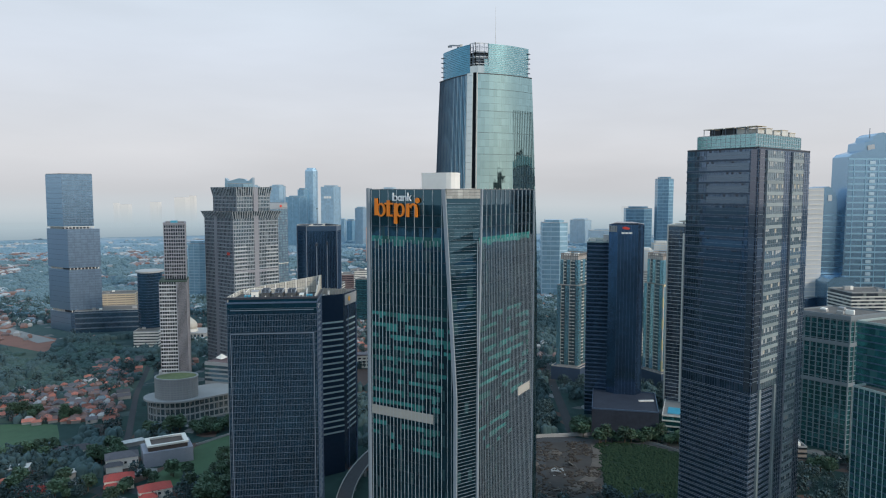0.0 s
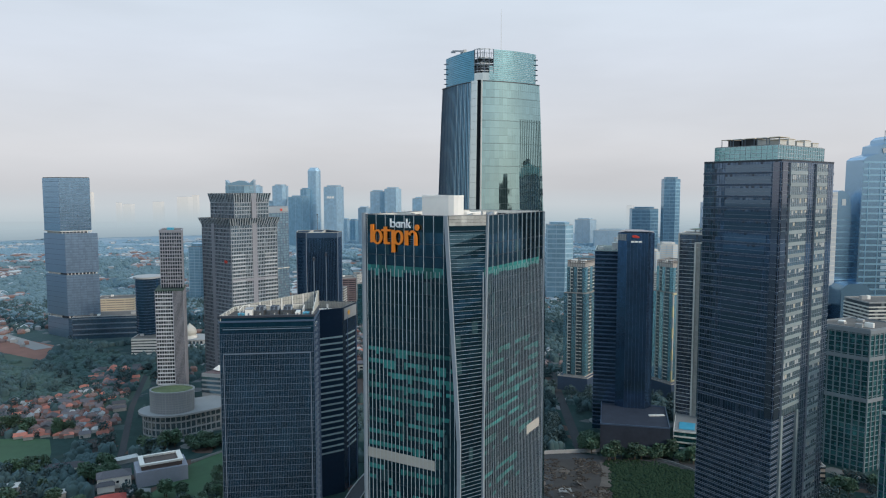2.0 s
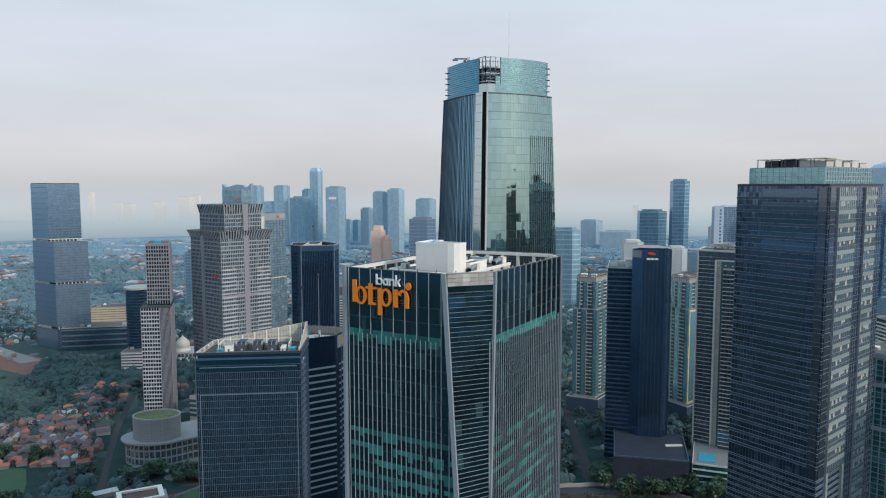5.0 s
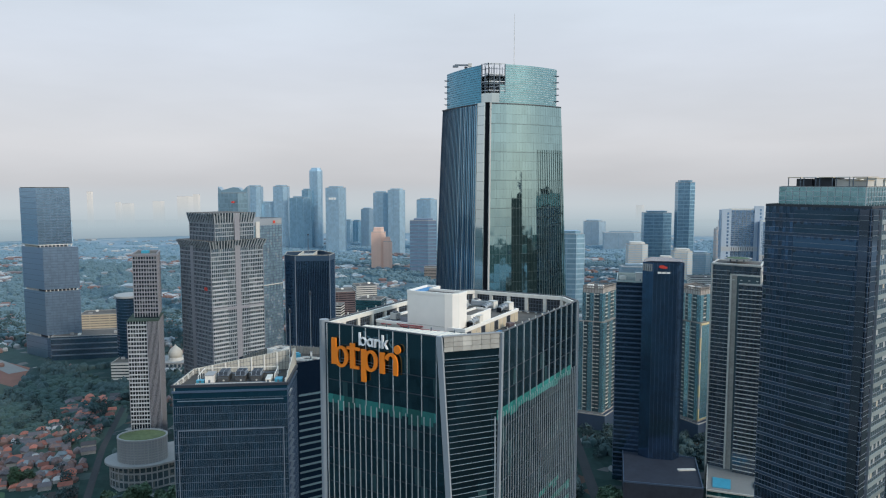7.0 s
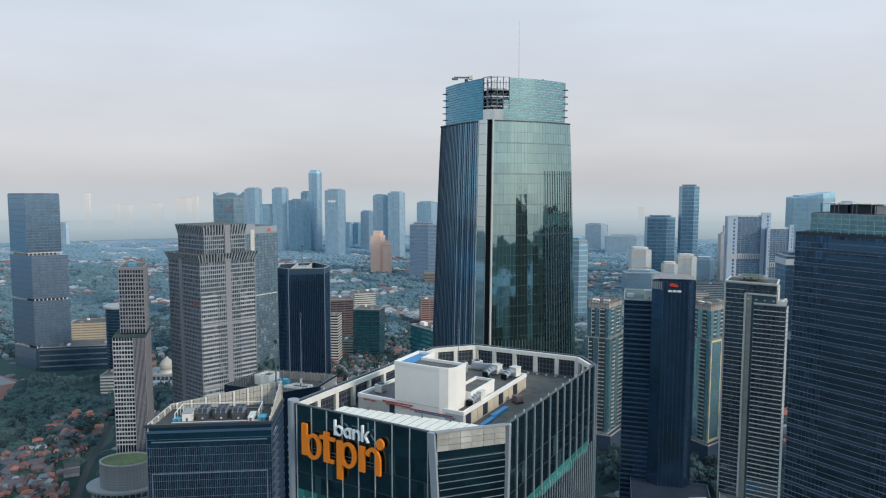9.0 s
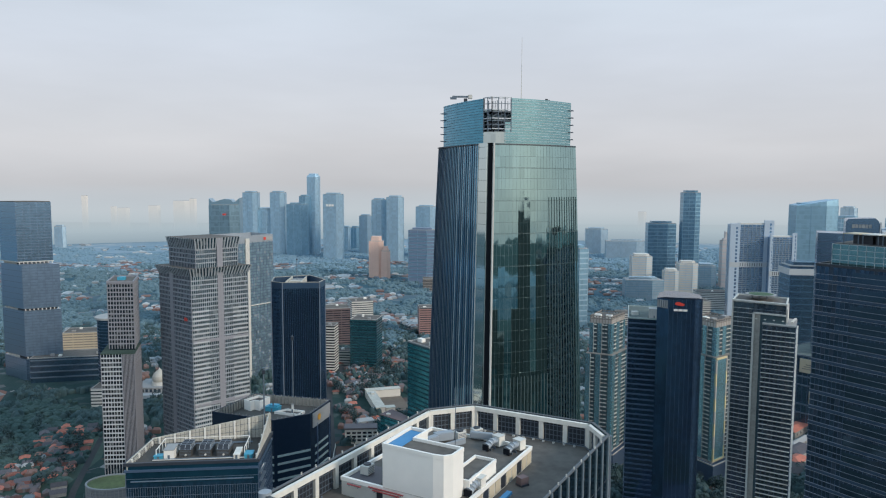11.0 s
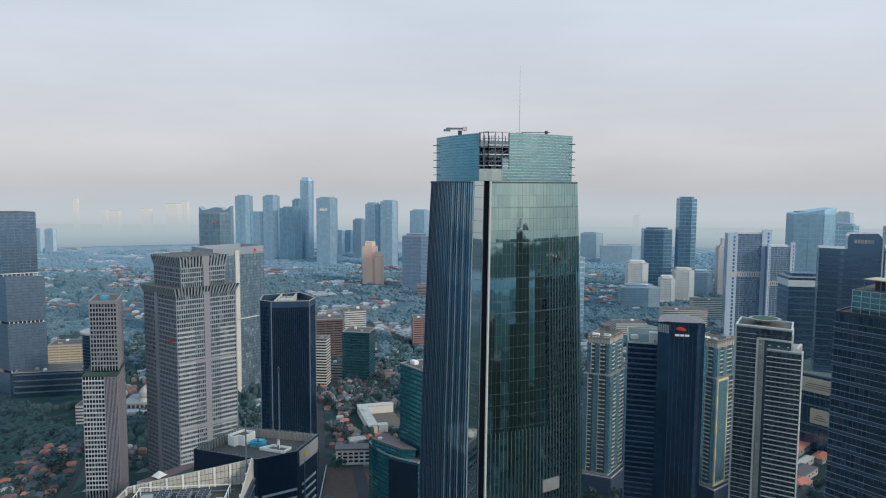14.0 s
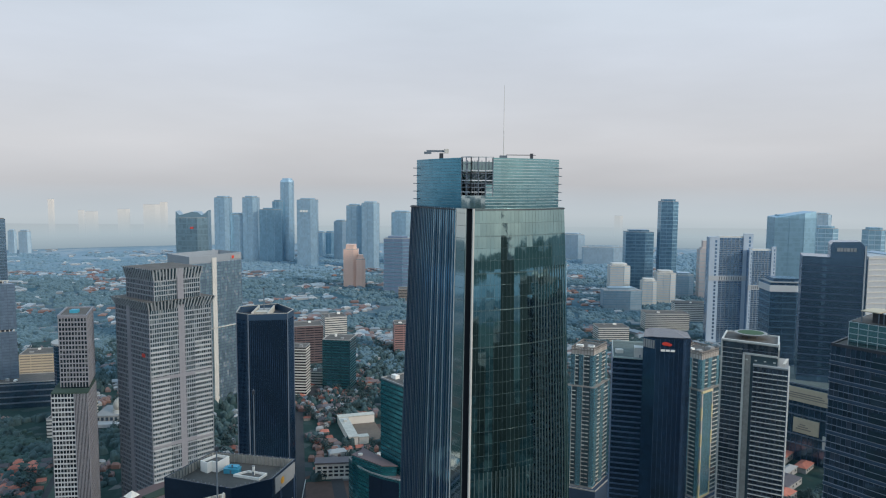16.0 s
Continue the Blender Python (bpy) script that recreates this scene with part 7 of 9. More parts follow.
def peaked_tower():
    """Blue glass tower with a stepped, rounded peak and a pale window strip."""
    a, b = Vector((581.5, 889.5)), Vector((646.0, 884.0))
    u = (b - a).normalized()
    v = Vector((-u.y, u.x))
    th = thing("office_tower", "blue glass tower with a stepped rounded peak", "office tower", (610, 905, 0))
    prof = [(0, 266), (5, 270), (19, 274), (20, 284), (29, 287), (30, 292), (36, 296), (43, 297), (49, 294), (55, 286), (59, 274), (64, 262)]
    bm = bmesh.new()
    rows = []
    for d in (0, 40):
        rows.append([bm.verts.new((*(a + v * d - u * 3), 0))] + [bm.verts.new((*(a + u * s + v * d), z)) for s, z in prof] + [bm.verts.new((*(a + u * 66 + v * d), 0))])
    for i in range(len(prof) + 1):
        bm.faces.new((rows[0][i], rows[0][i + 1], rows[1][i + 1], rows[1][i]))
    bm.faces.new(rows[0][::-1])
    bm.faces.new(rows[1])
    bmesh.ops.recalc_face_normals(bm, faces=bm.faces)
    part("glass_wall", bm, G_HOTEL, th)
    for z in levels(6, 262, 8):
        part("floor_band", a_box(0.5, 63, -0.3, 0.1, 0, 2.0), G_DEEP, th, "", edge_pose(a, b, 0, z))
        if z > 100 and z < 256:
            part("bay_window", a_box(27, 34, -0.9, 0.1, 2.6, 6.6), G_PALE, th, "pale bay window", edge_pose(a, b, 0, z))
    for s0 in (7, 22, 38, 54):
        part("rib", a_box(s0, s0 + 0.9, -0.5, 0.1, 0, 264), G_DEEP, th, "", edge_pose(a, b, 0, 0))
    part("logo", a_box(23, 32, -0.9, 0.1, 275, 281), PALESTONE, th, "pale swooping logo", edge_pose(a, b, 0, 0) @ Matrix.Translation((27, 0, 278)) @ Matrix.Rotation(radians(-14), 4, "Y") @ Matrix.Translation((-27, 0, -278)))
    part("lightning_mast", a_box(29.5, 30.1, 8, 8.6, 287, 303), STEEL, th, "", edge_pose(a, b, 0, 0))


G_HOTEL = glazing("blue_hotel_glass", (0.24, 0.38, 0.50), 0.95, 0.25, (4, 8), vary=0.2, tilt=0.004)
# Pale tint takes in the haze of the far skyline.
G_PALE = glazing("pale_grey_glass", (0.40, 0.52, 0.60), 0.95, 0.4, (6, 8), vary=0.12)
hotel_tower()
peaked_tower()


# White walls and glass are blued: haze over the pair is painted in.
PAIRWALL = matte("hazed_white_wall", (0.40, 0.47, 0.54), 0.7, 0.4, 0.05, 0.06)
G_PAIR = glazing("hazy_blue_window_glass", (0.24, 0.38, 0.54), 0.85, 0.25, (3, 4), vary=0.4)


def white_pair():
    """Pair of blue glass apartment slabs between broad white end walls."""
    for k, (a, b, z, gl, refuge) in enumerate((((626, 1464), (705, 1455), 206, (18, 62), 122), ((689, 1436), (737, 1431), 184, (5, 40), 108))):
        d = 30
        pts = ccw([a, b, (b[0] + 8, b[1] + d), (a[0] + 8, a[1] + d)])
        th = thing("apartment_tower", "blue glass apartment slab between white end walls", "apartment tower", (*mid(pts), 0), "white-edged slabs")
        L = (Vector(b) - Vector(a)).length
        part("glass_wall", prism(pts, 0, z - 4), G_PAIR, th)
        for s0, s1, top in ((0, gl[0], z - 2), (gl[1], L, z + 4)):
            end = part("end_wall", a_box(s0, s1, -1.8, 2, 0, top), PAIRWALL, th, "white end wall", edge_pose(a, b, 0, 0))
            for q in levels(4, top - 8, 7.0):
                part("window", a_box(s0 + (s1 - s0) * 0.55, s0 + (s1 - s0) * 0.75, -1.95, -1.7, 0, 4.6), G_PAIR, end, "", edge_pose(a, b, 0, q))
        for q in levels(4, z - 8, 4.0):
            part("floor_edge", a_box(gl[0], gl[1], -0.5, 0.1, 0, 0.7), SILVER, th, "", edge_pose(a, b, 0, q))
        for i in range(1, 6):
            x = gl[0] + (gl[1] - gl[0]) * i / 6
            part("mullion", a_box(x - 0.3, x + 0.3, -0.6, 0.1, 0, z - 5), SILVER, th, "", edge_pose(a, b, 0, 0))
        part("refuge_floor", a_box(0, L, -2.2, 0.1, refuge, refuge + 9), PALESTONE, th, "pale refuge floor", edge_pose(a, b, 0, 0))
        for i in range(10):
            x = gl[0] + (gl[1] - gl[0]) * (i + 0.3) / 10
            part("refuge_slot", a_box(x, x + 1.3, -2.3, -2.1, refuge + 1.5, refuge + 7.5), DARKMETAL, th, "", edge_pose(a, b, 0, 0))
        part("roof_frame", a_box(gl[0], gl[1], 1, 14, z - 4, z - 1), OFFWHITE, th, "", edge_pose(a, b, 0, 0))


white_pair()

# mall and low blocks at the right
mall = [(442, 948), (496, 868), (570, 900), (520, 990)]
th = thing("shopping_mall", "blue-grey shopping mall with cream sign walls", "mall", (500, 930, 0))
part("wall", prism(mall, 0, 84), G_SLATE, th, "dull blue glass wall")
part("roof", prism(grow(mall, -0.5), 84, 84.4), GREENDECK, th, "green-grey stained roof")
piece("parapet", ring_mesh("parapet", mall, 0.3, 0.6, 1.6, STEEL), th, "", Matrix.Translation((0, 0, 83.5)))
bands(th, "ledge", mall, [18, 28, 50, 60], 1.4, 0.8, STEEL)
fins(th, "mullion", mall[0], mall[1], 0, 83, 6.0, 0.4, 0.4, NAVYFIN)
for s0, s1, z0, z1 in ((33, 88, 65.5, 81), (45, 72, 31.5, 47.5)):
    panel = part("sign_wall", a_box(s0, s1, -1.4, 0.1, z0, z1), BEIGE, th, "cream sign wall", edge_pose(mall[0], mall[1], 0, 0))
    for k in range(3):
        part("sign_bar", a_box(s0 + 3 + 2 * k, s1 - 8 - 3 * k, -1.6, -1.35, z0 + 4 + 2.4 * k, z0 + 5.1 + 2.4 * k), TAN, panel, "plain dark sign bar", edge_pose(mall[0], mall[1], 0, 0))
part("poster", a_box(76, 84, -0.6, 0.1, 18, 34), OFFWHITE, th, "white poster", edge_pose(mall[0], mall[1], 0, 0))


# ---- towers of the far distance ----
def far_towers():
    # near-side edge x0, y0 to x1, y1, height, look
    rows = [
        (-338, 1456, -285, 1461, 236, "wing"), (-612, 2952, -555, 2947, 240, "blue"), (-561, 2962, -507, 2958, 176, "blue"),
        (-506, 2943, -450, 2938, 241, "blue"), (-439, 2913, -356, 2906, 197, "deep"), (-392, 2922, -354, 2919, 227, "deep"),
        (-363, 2936, -317, 2932, 301, "spire"), (-285, 2783, -213, 2776, 237, "sign"), (-241, 3109, -212, 3106, 97, "blue"),
        (-165, 2956, -118, 2952, 151, "pale"), (-106, 2725, -53, 2721, 219, "blue"), (-52, 2681, 9, 2676, 229, "blue"),
    ]
    rows += [
        (-219, 3207, -179, 3204, 90, "deep"), (54, 2840, 131, 2833, 191, "blue"), (23, 2133, 98, 2127, 148, "pinkgrey"),
        (-92, 2250, -50, 2247, 108, "rose"), (-56, 2234, -30, 2232, 80, "rose"), (684, 2088, 760, 2082, 170, "dusk"),
        (742, 1990, 786, 1987, 256, "slim"), (593, 1938, 644, 1934, 94, "white"), (704, 1907, 751, 1903, 79, "white"),
        (656, 1879, 692, 1876, 63, "white"), (795, 2008, 843, 2004, 61, "pale"), (860, 2010, 898, 2006, 128, "beige"),
        (624, 1246, 681, 1241, 148, "banded"), (801, 1550, 883, 1543, 235, "trap"), (1050, 1797, 1098, 1793, 198, "deep"),
    ]
    rows += [
        (1601, 2657, 1646, 2653, 196, "pale"), (1035, 1598, 1070, 1595, 207, "deep"),
        (-1530, 3661, -1505, 3672, 214, "warm"), (-1415, 3709, -1389, 3719, 161, "warm"), (-1387, 3719, -1335, 3740, 154, "warm"),
        (-1255, 3767, -1203, 3787, 164, "warm"), (-1116, 3711, -1044, 3734, 189, "warm"), (1206, 3760, 1246, 3748, 140, "warm"), (-1073, 3826, -1039, 3837, 197, "warm"),
        (-1501, 3234, -1475, 3248, 93, "pale"), (-1467, 3250, -1428, 3270, 90, "pale"), (847, 3315, 917, 3309, 69, "pale"),
        (307, 1482, 360, 1479, 155, "deep"), (733, 2958, 818, 2952, 100, "pale"), (763, 2779, 930, 2775, 66, "pale"), (547, 1841, 640, 1838, 46, "pale"), (-434, 1528, -399, 1526, 111, "deep"),
    ]
    # Far looks carry painted haze: tints are blued or paled for distance.
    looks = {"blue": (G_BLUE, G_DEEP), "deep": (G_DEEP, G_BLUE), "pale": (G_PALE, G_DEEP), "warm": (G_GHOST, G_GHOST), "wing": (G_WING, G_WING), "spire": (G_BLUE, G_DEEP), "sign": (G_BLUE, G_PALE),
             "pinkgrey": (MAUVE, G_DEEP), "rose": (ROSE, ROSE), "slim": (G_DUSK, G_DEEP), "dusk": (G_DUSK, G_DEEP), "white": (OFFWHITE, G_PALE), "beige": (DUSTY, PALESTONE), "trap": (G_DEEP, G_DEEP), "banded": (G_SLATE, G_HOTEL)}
    words = {"blue": "far skyline glass tower, blued for haze", "deep": "deep blue glass tower in the haze", "pale": "far skyline apartment tower, paled for haze", "warm": "faint horizon tower, haze put into its colour",
             "wing": "blue tower with a winged top and logo", "spire": "tall blue tower with a tapered top", "sign": "blue glass tower with a white roof sign", "pinkgrey": "mauve-grey apartment tower with pale ribs",
             "rose": "salmon pink apartment tower with stepped top", "slim": "very slim deep blue tower", "dusk": "dark teal-blue tower in the haze", "white": "white concrete block with window bands", "beige": "cream stepped apartment tower", "trap": "blue glass tower with a slanted roof", "banded": "slate-blue office tower with a pale crown band"}
    for k, (x0, y0, x1, y1, z, kind) in enumerate(rows):
        w = math.hypot(x1 - x0, y1 - y0)
        u = Vector((x1 - x0, y1 - y0)).normalized()
        v = Vector((-u.y, u.x))
        a = Vector((x0, y0))
        d = min(max(w * 0.8, 20), 45)
        pts = ccw([tuple(a), tuple(a + u * w * 0.68 - v * d * 0.12), tuple(a + u * w), tuple(a + u * w * 0.95 + v * d), tuple(a + u * 0.05 * w + v * d)])
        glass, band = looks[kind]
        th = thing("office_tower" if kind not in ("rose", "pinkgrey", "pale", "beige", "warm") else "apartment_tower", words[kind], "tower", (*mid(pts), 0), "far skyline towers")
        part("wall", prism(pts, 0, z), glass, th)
        part("roof", prism(grow(pts, -0.6), z, z + 1.0), CONCRETE, th)
        fh = 10.0 if z > 120 else 6.0
        if kind == "warm":
            continue
        if y0 < 2400:
            bands(th, "floor_band", pts, levels(6, z - 3, fh), fh * (0.22 if kind not in ("rose", "white", "pinkgrey", "beige") else 0.3), 0.25, band)
        i = pts.index(tuple(a))
        for j in (i, (i + 1) % 5):
            fins(th, "rib", pts[j], pts[(j + 1) % 5], 0, z, max(w / 3, 8), 0.8, 0.5, band if kind != "rose" else ROSE)
        cap = grow(pts, -w * 0.13)
        part("plant_room", prism(cap, z + 1.0, z + (6 if kind != "spire" else 1.2)), glass, th)
        f0, f1 = pts[i], pts[(i + 1) % 5]
        if kind == "spire":
            part("tapered_top", loft(bmesh.new(), [(pts, z - 1), (grow(pts, -1.5), z + 6), (grow(pts, -5), z + 6.6), (grow(pts, -6), z + 13), (grow(pts, -10), z + 13.5)]), glass, th)
        if kind == "trap":
            h = 12
            bm = loft(bmesh.new(), [(pts, z), (grow(pts, -0.5), z + h)])
            for vv in bm.verts:
                if vv.co.z > z + 1:
                    s = (Vector(vv.co[:2]) - a).dot(u) / w
                    vv.co.z = z + 1.5 + h * s
            part("slanted_top", bm, glass, th)
        if kind == "wing":
            part("winged_crown", extruded(a, u, v, [(0, z + 12), (w * 0.12, z + 5), (w * 0.3, z + 8), (w * 0.5, z + 11), (w * 0.7, z + 10), (w * 0.82, z + 4), (w, z + 13)], d), glass, th, "blue glass crown with raised corners")
            part("logo", a_box(w * 0.5, w * 0.56, -9.0, -0.4, z - 18, z - 15), REDLOGO, th, "small red logo", edge_pose(f0, f1, 0, 0))
        if kind == "sign":
            for q in range(3):
                part("logo_bar", a_box(12 + 10 * q, 20 + 10 * q, -1.2, -0.4, z - 44, z - 36), WHITE, th, "white sign bar", edge_pose(f0, f1, 0, 0))
        if kind == "banded":
            bands(th, "crown_band", pts, [z - 14], 10, 1.2, PALESTONE, "pale crown band")
        if kind == "beige":
            part("upper_storey", prism(grow(pts, -9), z, z + 24), DUSTY, th)
        if kind == "rose":
            part("upper_storey", prism(grow(pts, -6), z, z + 14), ROSE, th)


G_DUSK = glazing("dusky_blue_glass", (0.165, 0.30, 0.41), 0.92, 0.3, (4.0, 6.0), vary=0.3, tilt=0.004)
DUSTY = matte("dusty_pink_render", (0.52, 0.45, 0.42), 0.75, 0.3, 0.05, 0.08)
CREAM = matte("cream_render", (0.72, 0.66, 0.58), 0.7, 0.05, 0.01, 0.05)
# Tone close to the sky: haze is put into the colour.
G_GHOST = glazing("haze_toned_glass", (0.66, 0.60, 0.53), 0.2, 0.7, (8, 8), vary=0.06, tilt=0.002)
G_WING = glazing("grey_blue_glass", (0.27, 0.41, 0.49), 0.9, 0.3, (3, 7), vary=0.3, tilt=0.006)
far_towers()

# ---- towers behind the walk: some known from reflections, more added to darken them ----
BACKTOWER = matte("dull_olive_grey_cladding", (0.075, 0.085, 0.075), 0.6, 0.3, 0.05, 0.1)
for k, (x, y, w, d, z) in enumerate(((150, -160, 34, 30, 215), (75, -320, 16, 16, 260), (-160, -420, 40, 34, 170), (230, -380, 60, 40, 190), (-40, -640, 50, 40, 180), (340, -120, 50, 45, 205), (-330, -250, 45, 40, 150), (420, 120, 50, 40, 180), (60, -230, 46, 40, 150), (250, -220, 40, 40, 170), (130, -480, 60, 50, 200), (-60, -330, 44, 40, 140), (330, -330, 60, 40, 165), (10, -900, 90, 60, 190), (480, -520, 90, 60, 200), (220, -700, 80, 60, 170))):
    tower("office_tower", "dark office tower seen in the glass opposite", [(x, y), (x + w, y + 4), (x + w - 4, y + d), (x - 4, y + d - 4)], z * 0.6, BACKTOWER, 48.0, band=(DARKMETAL, 2.0, 0.2), plant=0, seed=k + 40, group="towers behind the walk")

for k, (x, y, w, d, z) in enumerate(((330, 190, 26, 26, 262), (470, 90, 34, 30, 238), (540, -60, 40, 40, 275), (640, 60, 60, 50, 215), (900, -20, 90, 60, 190), (380, 20, 44, 40, 170))):
    t = tower("office_tower", "dark glass tower mirrored in the green skyscraper", [(x, y), (x + w, y + 4), (x + w - 4, y + d), (x - 4, y + d - 4)], z, BACKTOWER, 60.0, plant=0, group="towers behind the walk")
    part("spire", a_box(x + w / 2 - 1.5, x + w / 2 + 1.5, y + d / 2 - 1.5, y + d / 2 + 1.5, z, z + 22 + 6 * (k % 3)), STEEL, t)

# ---- podium with the round garden drum ----
DRUMGREY = matte("dusty_grey_rib", (0.27, 0.275, 0.27), 0.7, 0.5, 0.08, 0.12, rnd=0.08)
ROOFLAWN = matte("patchy_roof_lawn", (0.10, 0.125, 0.05), 0.9, 0.3, 0.08, 0.45)


def drum_podium():
    th = thing("podium_block", "pale ribbed podium with an oval roof garden drum", "podium", (-214, 712, 0))
    cx, cy = -214, 702
    oval = [(cx + 20 * math.cos(radians(k)), cy + 15 * math.sin(radians(k))) for k in range(0, 360, 10)]
    part("drum_wall", prism(oval, 22, 41), MAUVEDARK, th)
    bands(th, "drum_rib", oval, [23 + 2.2 * i for i in range(8)], 0.9, 0.35, DRUMGREY)
    fins_at = [(cx + 20.2 * math.cos(radians(k)), cy + 15.2 * math.sin(radians(k))) for k in range(185, 355, 8)]
    for x, y in fins_at:
        part("drum_fin", a_box(x - 0.3, x + 0.3, y - 0.3, y + 0.3, 22, 41), DRUMGREY, th)
    piece("parapet", ring_mesh("parapet", oval, 0.6, 0.7, 1.4, DRUMGREY), th, "", Matrix.Translation((0, 0, 41)))
    part("roof_garden", prism(grow(oval, -0.8), 41, 41.5), ROOFLAWN, th, "oval lawn on the drum roof")
    apron = [(-216 + 30 * math.cos(radians(k)), 704 + 22 * math.sin(radians(k))) for k in range(150, 320, 10)]
    deck = apron + [(-150, 722), (-108, 760), (-126, 784), (-220, 730)]
    part("deck", prism(ccw(deck), 20.2, 22), DRUMGREY, th, "pale overhanging deck")
    inner = grow(ccw(deck), -4)
    part("glass_wall", prism(inner, 0, 20.2), G_DARKWIN2, th)
    for i in range(0, len(inner)):
        fins(th, "column", inner[i], inner[(i + 1) % len(inner)], 0, 20.2, 5, 0.8, 0.6, DRUMGREY)
    bands(th, "floor_band", inner, [0, 6.4, 13.4], 1.5, 0.4, DRUMGREY)
    blk = [(-200, 752), (-172, 742), (-140, 776), (-170, 792)]
    part("rear_block", prism(ccw(blk), 0, 44), DRUMGREY, th)
    bands(th, "rear_band", ccw(blk), [24, 28.6, 33.2, 37.8], 2.6, 0.3, G_STEPPED)
    part("rear_roof", prism(grow(ccw(blk), -1), 44, 44.4), BRICK, th, "red-brown roof terrace")
    bm = bmesh.new()
    tips = [bm.verts.new(p) for p in ((-190, 757, 46.5), (-183, 753, 45.6), (-178, 760, 46.5), (-185, 765, 45.6))]
    peak = bm.verts.new((-184, 759, 50.5))
    for k in range(4):
        bm.faces.new((tips[k], tips[(k + 1) % 4], peak))
    part("tent_roof", bm, FRAMECREAM, th, "small pale tensile canopy")
    part("terrace_garden", prism([(-176, 758), (-168, 754), (-150, 774), (-160, 780)], 44.4, 45.6), SCRUB, th, "dark planted roof bed")


drum_podium()


DOMECREAM = matte("dull_cream_tile", (0.44, 0.41, 0.35), 0.6, 0.3, 0.05, 0.1)


def mosque():
    """Cream onion dome over a low pale hall with stepped terraces."""
    cx, cy = -309, 1091
    th = thing("mosque", "pale mosque with a large cream onion dome", "mosque", (cx, cy, 0))
    bm = bmesh.new()
    prof = [(0.2, 17), (1.4, 14.8), (4.0, 12.6), (7.4, 9.6), (9.2, 6.2), (9.6, 3.0), (8.9, 0.4), (8.2, -1.4)]
    rows = [[bm.verts.new((cx + r * math.cos(a * math.tau / 28), cy + r * math.sin(a * math.tau / 28), 16 + z)) for a in range(28)] for r, z in prof]
    for k in range(len(rows) - 1):
        for i in range(28):
            j = (i + 1) % 28
            bm.faces.new((rows[k + 1][i], rows[k + 1][j], rows[k][j], rows[k][i]))
    bm.faces.new(rows[0])
    part("dome", bm, DOMECREAM, th, "dull cream onion dome")
    bm = bmesh.new()
    bmesh.ops.create_cone(bm, cap_ends=True, segments=24, radius1=10.4, radius2=9.8, depth=4, matrix=Matrix.Translation((cx, cy, 13)))
    part("drum", bm, OFFWHITE, th)
    part("hall", a_box(cx - 26, cx + 26, cy - 16, cy + 26, 0, 10.2), CONCRETE, th)
    part("hall_roof", a_box(cx - 27, cx + 27, cy - 17, cy + 27, 10.2, 11), CONCRETE, th)
    part("terrace", a_box(cx - 34, cx + 40, cy - 30, cy - 17.2, 0, 4.4), PALESTONE, th, "pale terrace before the hall")
    for i in range(9):
        part("arch_bay", a_box(cx - 24 + 5.4 * i, cx - 21 + 5.4 * i, cy - 16.6, cy - 16, 4.6, 8.6), G_DARKWIN, th)


mosque()

# ---- lots, lawns, roads ----
REDDIRT = matte("red_brown_dirt", (0.085, 0.052, 0.04), 0.95, 0.2, 0.04, 0.3)
EARTHTRACK = matte("rutted_dirt", (0.085, 0.072, 0.06), 0.95, 0.4, 0.06, 0.4)
# Shade of the towers is put into this dark grass colour.
RANKGRASS = matte("shade_darkened_grass", (0.016, 0.032, 0.02), 0.95, 0.12, 0.03, 0.5, spec=0.1)
sheet("scrub_field", "dark green scrub field between the houses", SCRUB, [(-620, 720), (-300, 690), (-290, 860), (-330, 1010), (-640, 1060)], 0.06)
sheet("grass_field", "mown green field beside the houses", GRASS, [(-400, 640), (-377, 692), (-345, 694), (-322, 688), (-305, 655), (-294, 626), (-345, 612)], 0.12)
sheet("soil_field", "bare red earth site beyond the scrub", REDSOIL, [(-700, 1230), (-510, 1100), (-476, 1000), (-590, 1076)], 0.12)
sheet("concrete_strip", "pale concrete strip along the earth site", PAVING, [(-650, 1212), (-504, 1086), (-522, 1068), (-640, 1178)], 0.2)
sheet("earth_patch", "bare brown earth beside the lane", SOIL, [(-290, 684), (-266, 696), (-250, 655), (-262, 642)], 0.14)
sheet("grass_lot", "sloping lawn beside the white house", GRASS, [(-190, 552), (-174, 620), (-153, 650), (-140, 656), (-140, 606), (-155, 540), (-178, 534)], 0.12)
sheet("grass_lot", "empty overgrown lot behind a wall", RANKGRASS, [(146, 480), (262, 480), (246, 578), (232, 592), (214, 606), (180, 610), (173, 580), (160, 530)], 0.1)
sheet("soil_lot", "bare building lot with rubble and puddles", SOIL, [(95, 470), (146, 480), (160, 530), (173, 580), (178, 612), (112, 614)], 0.12)
sheet("dirt_track", "pale rutted dirt track along the building lot", EARTHTRACK, [(171, 611), (179, 610), (175, 585), (168, 560), (156, 530), (134, 508), (106, 496), (104, 503), (128, 514), (148, 535), (160, 562), (168, 588)], 0.16)
sheet("concrete_slab", "grey concrete slab on the building lot", PAVING, [(122, 536), (132, 536), (133, 552), (123, 553)], 0.34)
sheet("soil_lot", "walled bare earth lot beside the white school", REDDIRT, [(-56, 800), (-12, 800), (-10, 884), (-58, 884)], 0.1)
